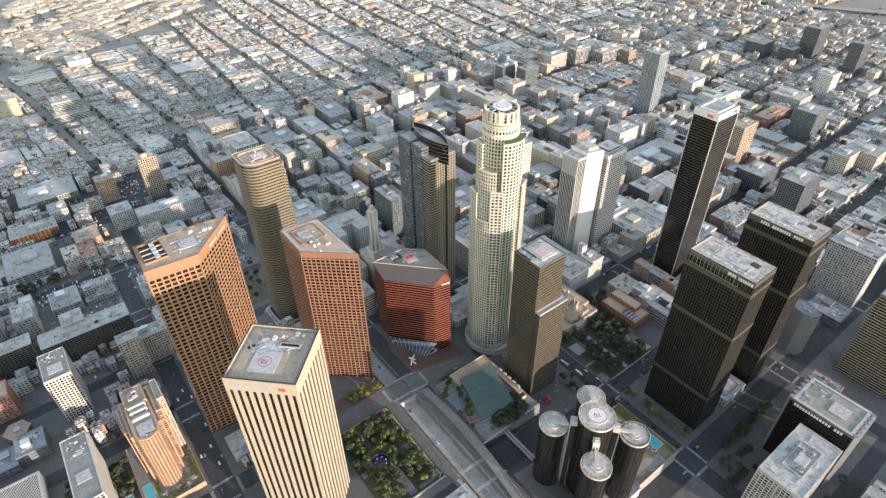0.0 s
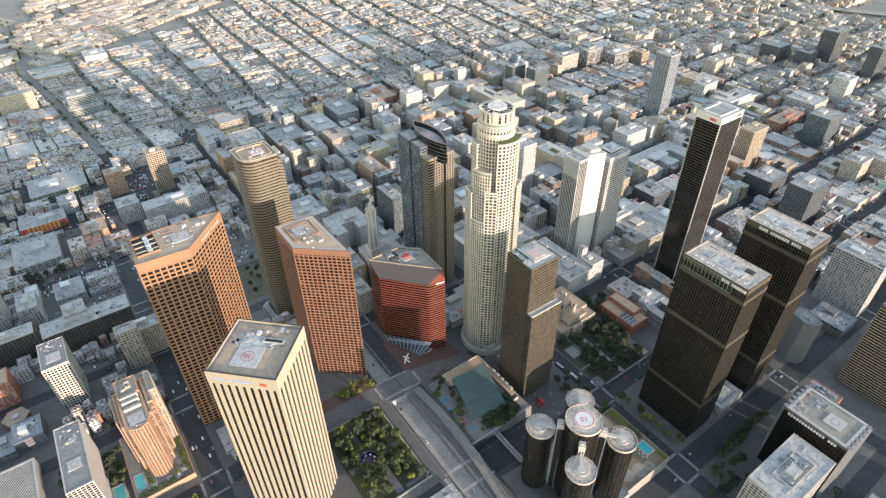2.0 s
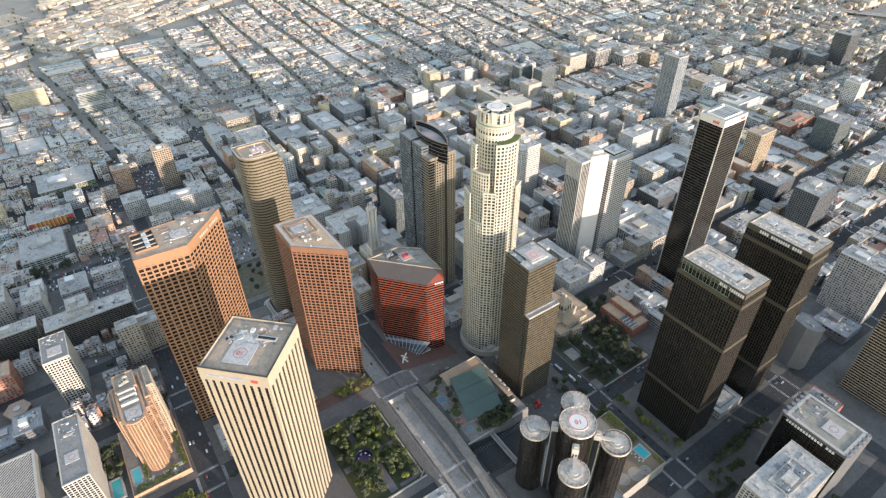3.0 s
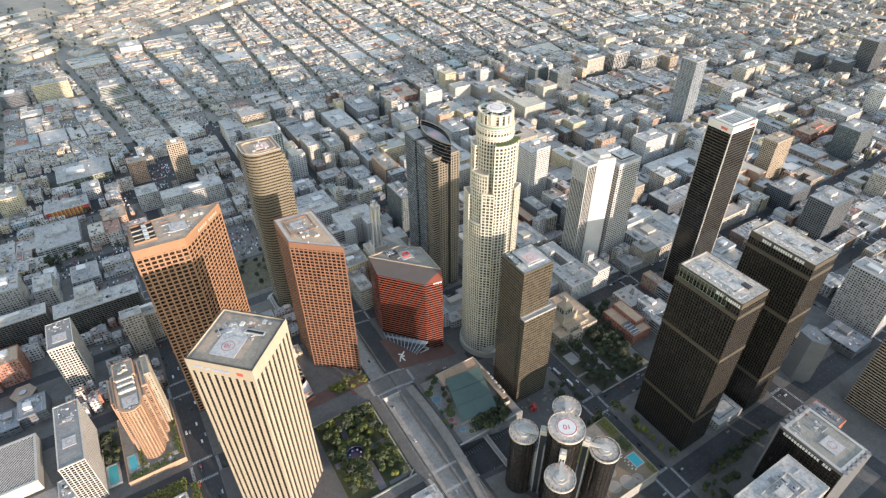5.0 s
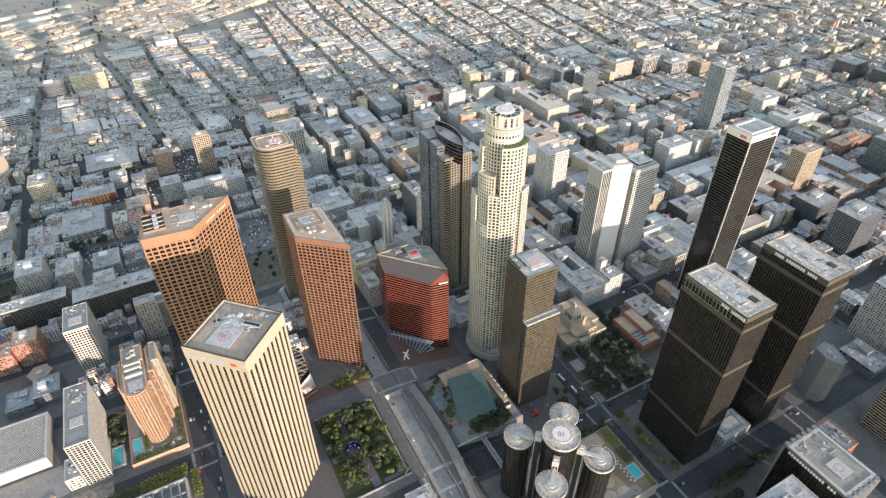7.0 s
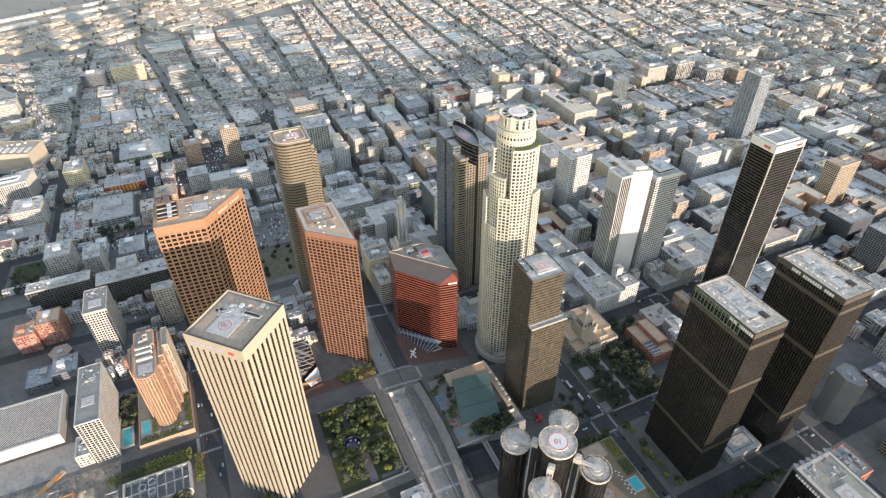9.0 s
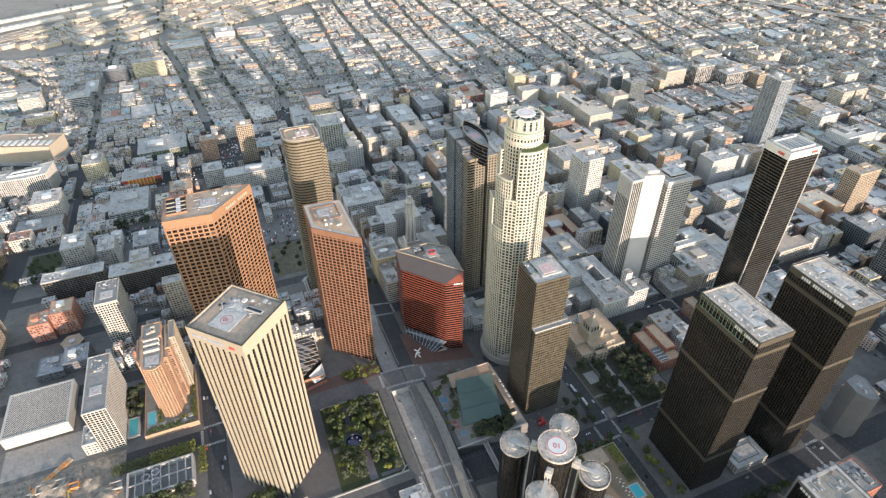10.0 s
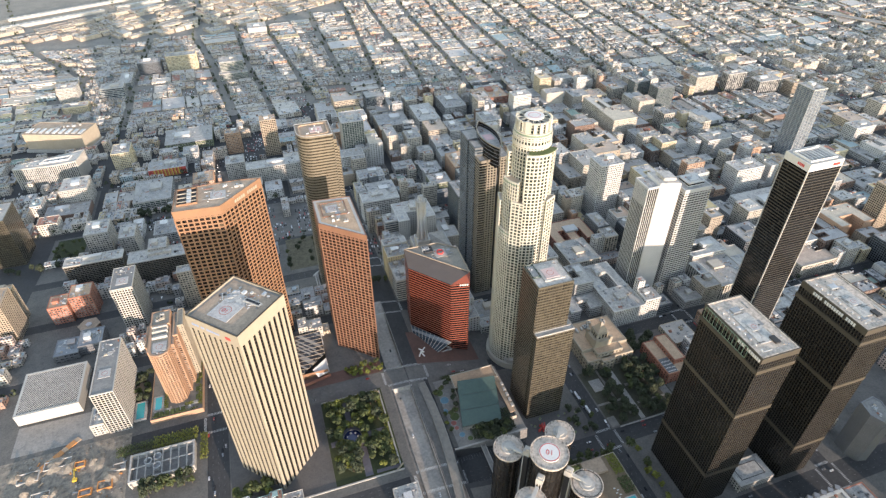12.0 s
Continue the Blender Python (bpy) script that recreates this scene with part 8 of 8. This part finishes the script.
for _ in range(3600):
    x, y = tree_rng.uniform(-400, 2500), tree_rng.uniform(700, 2700)
    if y < 1240:
        line = tree_rng.choice(NEAR_Y + FAR_Y[:2])
        y = line[0] + tree_rng.choice([-1, 1]) * (line[1] + 1.5)
    elif tree_rng.random() < 0.75:
        line = tree_rng.choice(STREET_X)
        x = bend(line[0], y) + tree_rng.choice([-1, 1]) * (line[1] - 1.0)
    if not seen(x, y) or not free(x - 2, y - 2, x + 2, y + 2):
        continue
    px, pz, r = x, ground_z(x, y), tree_rng.uniform(2.6, 5.2)
    for _k in range(16):
        d = Vector((tree_rng.gauss(0, 1), tree_rng.gauss(0, 1), tree_rng.gauss(0.2, 0.8))).normalized()
        p = Vector((px, y, pz + r * 1.6)) + d * r * tree_rng.uniform(0.6, 1)
        u = d.orthogonal().normalized() * r * tree_rng.uniform(0.3, 0.55)
        v = d.cross(u.normalized()) * r * tree_rng.uniform(0.3, 0.55)
        far_trees.face([tuple(p - u - v * 0.4), tuple(p + v), tuple(p + u), tuple(p - v)])
tagged(new("street_trees", far_trees.mesh("street_trees", [leaf_tones[0]])), "dark green street trees across the plain", "trees", kind="stuff")

# ---- cars ----
car_paints = [paint("car_white", (0.75, 0.75, 0.74), 0.3, 0.1), paint("car_grey", (0.28, 0.29, 0.30), 0.3, 0.1, 0.4), paint("car_black", (0.03, 0.03, 0.033), 0.25, 0.1),
              paint("car_red", (0.35, 0.04, 0.035), 0.3, 0.1), paint("car_silver", (0.5, 0.5, 0.51), 0.3, 0.1, 0.5)]
CAR_WORDS = ["white", "grey", "black", "red", "silver"]


def car_body(mat):
    g = Geo()
    prof = [(-2.2, 0.35), (2.2, 0.35), (2.25, 0.75), (1.2, 0.95), (-2.1, 1.0), (-2.25, 0.7)]
    n = len(prof)
    g.shell([(x, -0.9, z) for x, z in prof] + [(x, 0.9, z) for x, z in prof], [(k, (k + 1) % n, n + (k + 1) % n, n + k) for k in range(n)] + [tuple(range(n))[::-1], tuple(range(n, 2 * n))])
    return g.mesh("body", [mat])


cabin_geo = Geo()
cabin_geo.shell([(-1.7, -0.8, 0.95), (1.1, -0.8, 0.95), (1.1, 0.8, 0.95), (-1.7, 0.8, 0.95), (-1.2, -0.65, 1.45), (0.3, -0.65, 1.45), (0.3, 0.65, 1.45), (-1.2, 0.65, 1.45)],
                [(0, 1, 5, 4), (1, 2, 6, 5), (2, 3, 7, 6), (3, 0, 4, 7)])
cabin_me = cabin_geo.mesh("window_band", [dark_glass])
wheel_geo = Geo()
wheel_geo.shell([(0.33 * math.cos(2 * math.pi * k / 10), y, 0.33 * math.sin(2 * math.pi * k / 10)) for y in (-0.1, 0.1) for k in range(10)],
                [(k, (k + 1) % 10, 10 + (k + 1) % 10, 10 + k) for k in range(10)] + [tuple(range(10)), tuple(range(10, 20))[::-1]])
wheel_me = wheel_geo.mesh("wheel", [dark_paint])
roof_geo = Geo()
roof_geo.face([(-1.2, -0.65, 1.46), (0.3, -0.65, 1.46), (0.3, 0.65, 1.46), (-1.2, 0.65, 1.46)])
bodies = [car_body(m) for m in car_paints]
roofs = [roof_geo.mesh("roof_panel", [m]) for m in car_paints]


def car(x, y, ang, k, z=None):
    root = thing("car", (x, y, (ground_z(x, y) if z is None else z) + 0.02), f"{CAR_WORDS[k]} saloon car on the asphalt street", "car", "cars in the streets")
    root.rotation_euler = (0, 0, ang)
    part("body", bodies[k], None, root)
    part("window_band", cabin_me, None, root)
    part("roof_panel", roofs[k], None, root)
    for u, v in ((-1.4, -0.82), (1.4, -0.82), (-1.4, 0.82), (1.4, 0.82)):
        part("wheel", wheel_me, None, root).location = (u, v, 0.33)


car_rng = random.Random(4)
for k in range(16):
    car(car_rng.uniform(360, 640), 240 + car_rng.choice([-6.5, -3, 3, 6.5]), car_rng.choice([0, math.pi]), car_rng.randrange(5))
for k in range(12):
    car(car_rng.uniform(330, 660), 123 + car_rng.choice([-9, -5, 5, 9]), car_rng.choice([0, math.pi]), car_rng.randrange(5))
for k in range(14):
    car(430 + car_rng.choice([-7, -3.5, 3.5, 7]), car_rng.uniform(140, 480), math.pi / 2, car_rng.randrange(5))
for k in range(10):
    car(10 + car_rng.choice([-8, -4, 4, 8]), car_rng.uniform(280, 600), math.pi / 2, car_rng.randrange(5))
for k in range(6):
    car(car_rng.uniform(60, 320), 383 + car_rng.choice([-6, -3, 3, 6]), 0, car_rng.randrange(5), None)
for y in (225, 300, 352, 430):
    car(218 + car_rng.choice([-4, 3]), y, math.pi / 2, car_rng.randrange(3), land_z(218, y) + 0.1)
for x, y, n in ((426.5, 282, 0), (424, 305, 1)):
    z = ground_z(x, y)
    bus = thing("bus", (x, y, z), "long white city bus on the street" if n == 0 else "silver city bus on the street", "bus", "buses")
    shell_geo = Geo().prism(rounded(x - 1.3, y - 6, x + 1.3, y + 6, 0.5, 3), z + 0.45, z + 3.1)
    part("body", shell_geo, car_paints[0 if n == 0 else 4], bus)
    part("window_band", Geo().ring(rounded(x - 1.34, y - 6.04, x + 1.34, y + 6.04, 0.5, 3), rounded(x - 1.2, y - 5.9, x + 1.2, y + 5.9, 0.5, 3), z + 1.5, z + 2.5), dark_glass, bus)
    part("roof_unit", Geo().box(x - 0.8, y - 2, z + 3.1, x + 0.8, y + 1, z + 3.4), metal_pale, bus)
    for u, v in ((-1.2, -4), (1.2, -4), (-1.2, 4), (1.2, 4)):
        wheel = part("wheel", wheel_me, None, bus)
        wheel.location, wheel.rotation_euler, wheel.scale = (u, v, 0.45), (0, 0, math.pi / 2), (1.4, 1.4, 1.4)
lot_cars = [Geo() for _ in car_paints]


def small_car(g, x, y, z, along):
    w, d = (1.8, 4.4) if along else (4.4, 1.8)
    g.box(x - w / 2, y - d / 2, z + 0.3, x + w / 2, y + d / 2, z + 0.95)
    w, d = w * 0.85 if along else w * 0.5, d * 0.5 if along else d * 0.85
    g.box(x - w / 2, y - d / 2, z + 0.95, x + w / 2, y + d / 2, z + 1.45)


for x0, y0, x1, y1 in lots_empty + CAR_PARKS:
    x = x0 + 3
    while x < x1 - 2:
        y = y0 + 4
        while y < y1 - 3:
            if car_rng.random() < 0.42 and free(x - 1, y - 2, x + 1, y + 2):
                small_car(lot_cars[car_rng.choice([0, 1, 1, 2, 2, 2, 3, 4])], x, y, ground_z(x, y) + 0.15, True)
            y += car_rng.choice([5.5, 5.5, 10])
        x += 2.9
for line in NEAR_X[1:6]:
    y = 130
    while y < 860:
        x = line[0] + car_rng.choice([-1, 1]) * (line[1] - 1.4 if car_rng.random() < 0.6 else line[1] * 0.4)
        if all(abs(y - c) > h + 4 for c, h in NEAR_Y) and not TRENCH[0] - 3 < x < TRENCH[1] + 3 and line[0] != 228:
            small_car(lot_cars[car_rng.choice([0, 1, 1, 2, 2, 2, 3, 4])], x, y, ground_z(x, y) + 0.03, True)
        y += car_rng.choice([6, 7, 12, 24, 40])
for line, lo, hi in [(v, 450, 1400) for v in NEAR_Y[3:]] + [(v, -200, 1500) for v in FAR_Y[:4]]:
    x = lo
    while x < hi:
        y = line[0] + car_rng.choice([-1, 1]) * (line[1] - 1.4 if car_rng.random() < 0.7 else line[1] * 0.4)
        if free(x - 3, y - 1, x + 3, y + 1):
            small_car(lot_cars[car_rng.choice([0, 1, 1, 2, 2, 2, 3, 4])], x, y, ground_z(x, y) + 0.03, False)
        x += car_rng.choice([6, 6, 12, 30])
for g, m, w in zip(lot_cars, car_paints, CAR_WORDS):
    tagged(new("parked_cars", g.mesh("parked_cars", [m])), f"{w} cars parked far off in lots and streets", "cars", kind="stuff")

# ---- far freeway ----
fw = thing("freeway", (2250, 1100, -30), "long raised concrete freeway across the plain", "freeway")
a, b = Vector((1900, 1780)), Vector((2520, 540))
d = (b - a).normalized()
n = Vector((d.y, -d.x))
mid = (a + b) / 2
ang = math.atan2(d.y, d.x)
part("deck", Geo().turned(mid.x, mid.y, ang, (b - a).length, 30, -22, -20.5), concrete, fw)
for s in (-15, 15):
    q = mid + n * s
    part("parapet", Geo().turned(q.x, q.y, ang, (b - a).length, 0.6, -20.5, -19.4), pale_concrete, fw)
for k in range(24):
    q = a.lerp(b, (k + 0.5) / 24)
    part("pier", Geo().turned(q.x, q.y, ang, 2.5, 22, -31, -22), concrete, fw)


# ---- painted pad numbers ----
def number(root, x, y, z, size, turn):
    cu = bpy.data.curves.new("pad_number", "FONT")
    cu.body, cu.size, cu.extrude, cu.align_x, cu.align_y = "10", size, 0.02, "CENTER", "CENTER"
    cu.materials.append(red_paint)
    ob = new("pad_number", cu)
    ob.parent = root
    ob.location = Vector((x, y, z)) - Vector(root.location)
    ob.rotation_euler = (0, 0, turn)


by_label = {o["label"]: o for o in scene.objects if "label" in o and o.parent is None}
number(by_label["cream concrete office tower with tall vertical fins"], 66, 312, 218.9, 6, radians(135))
number(by_label["hotel of dark mirror-glass cylinders on a concrete podium"], 305.5, 174, 101.4, 7, radians(150))
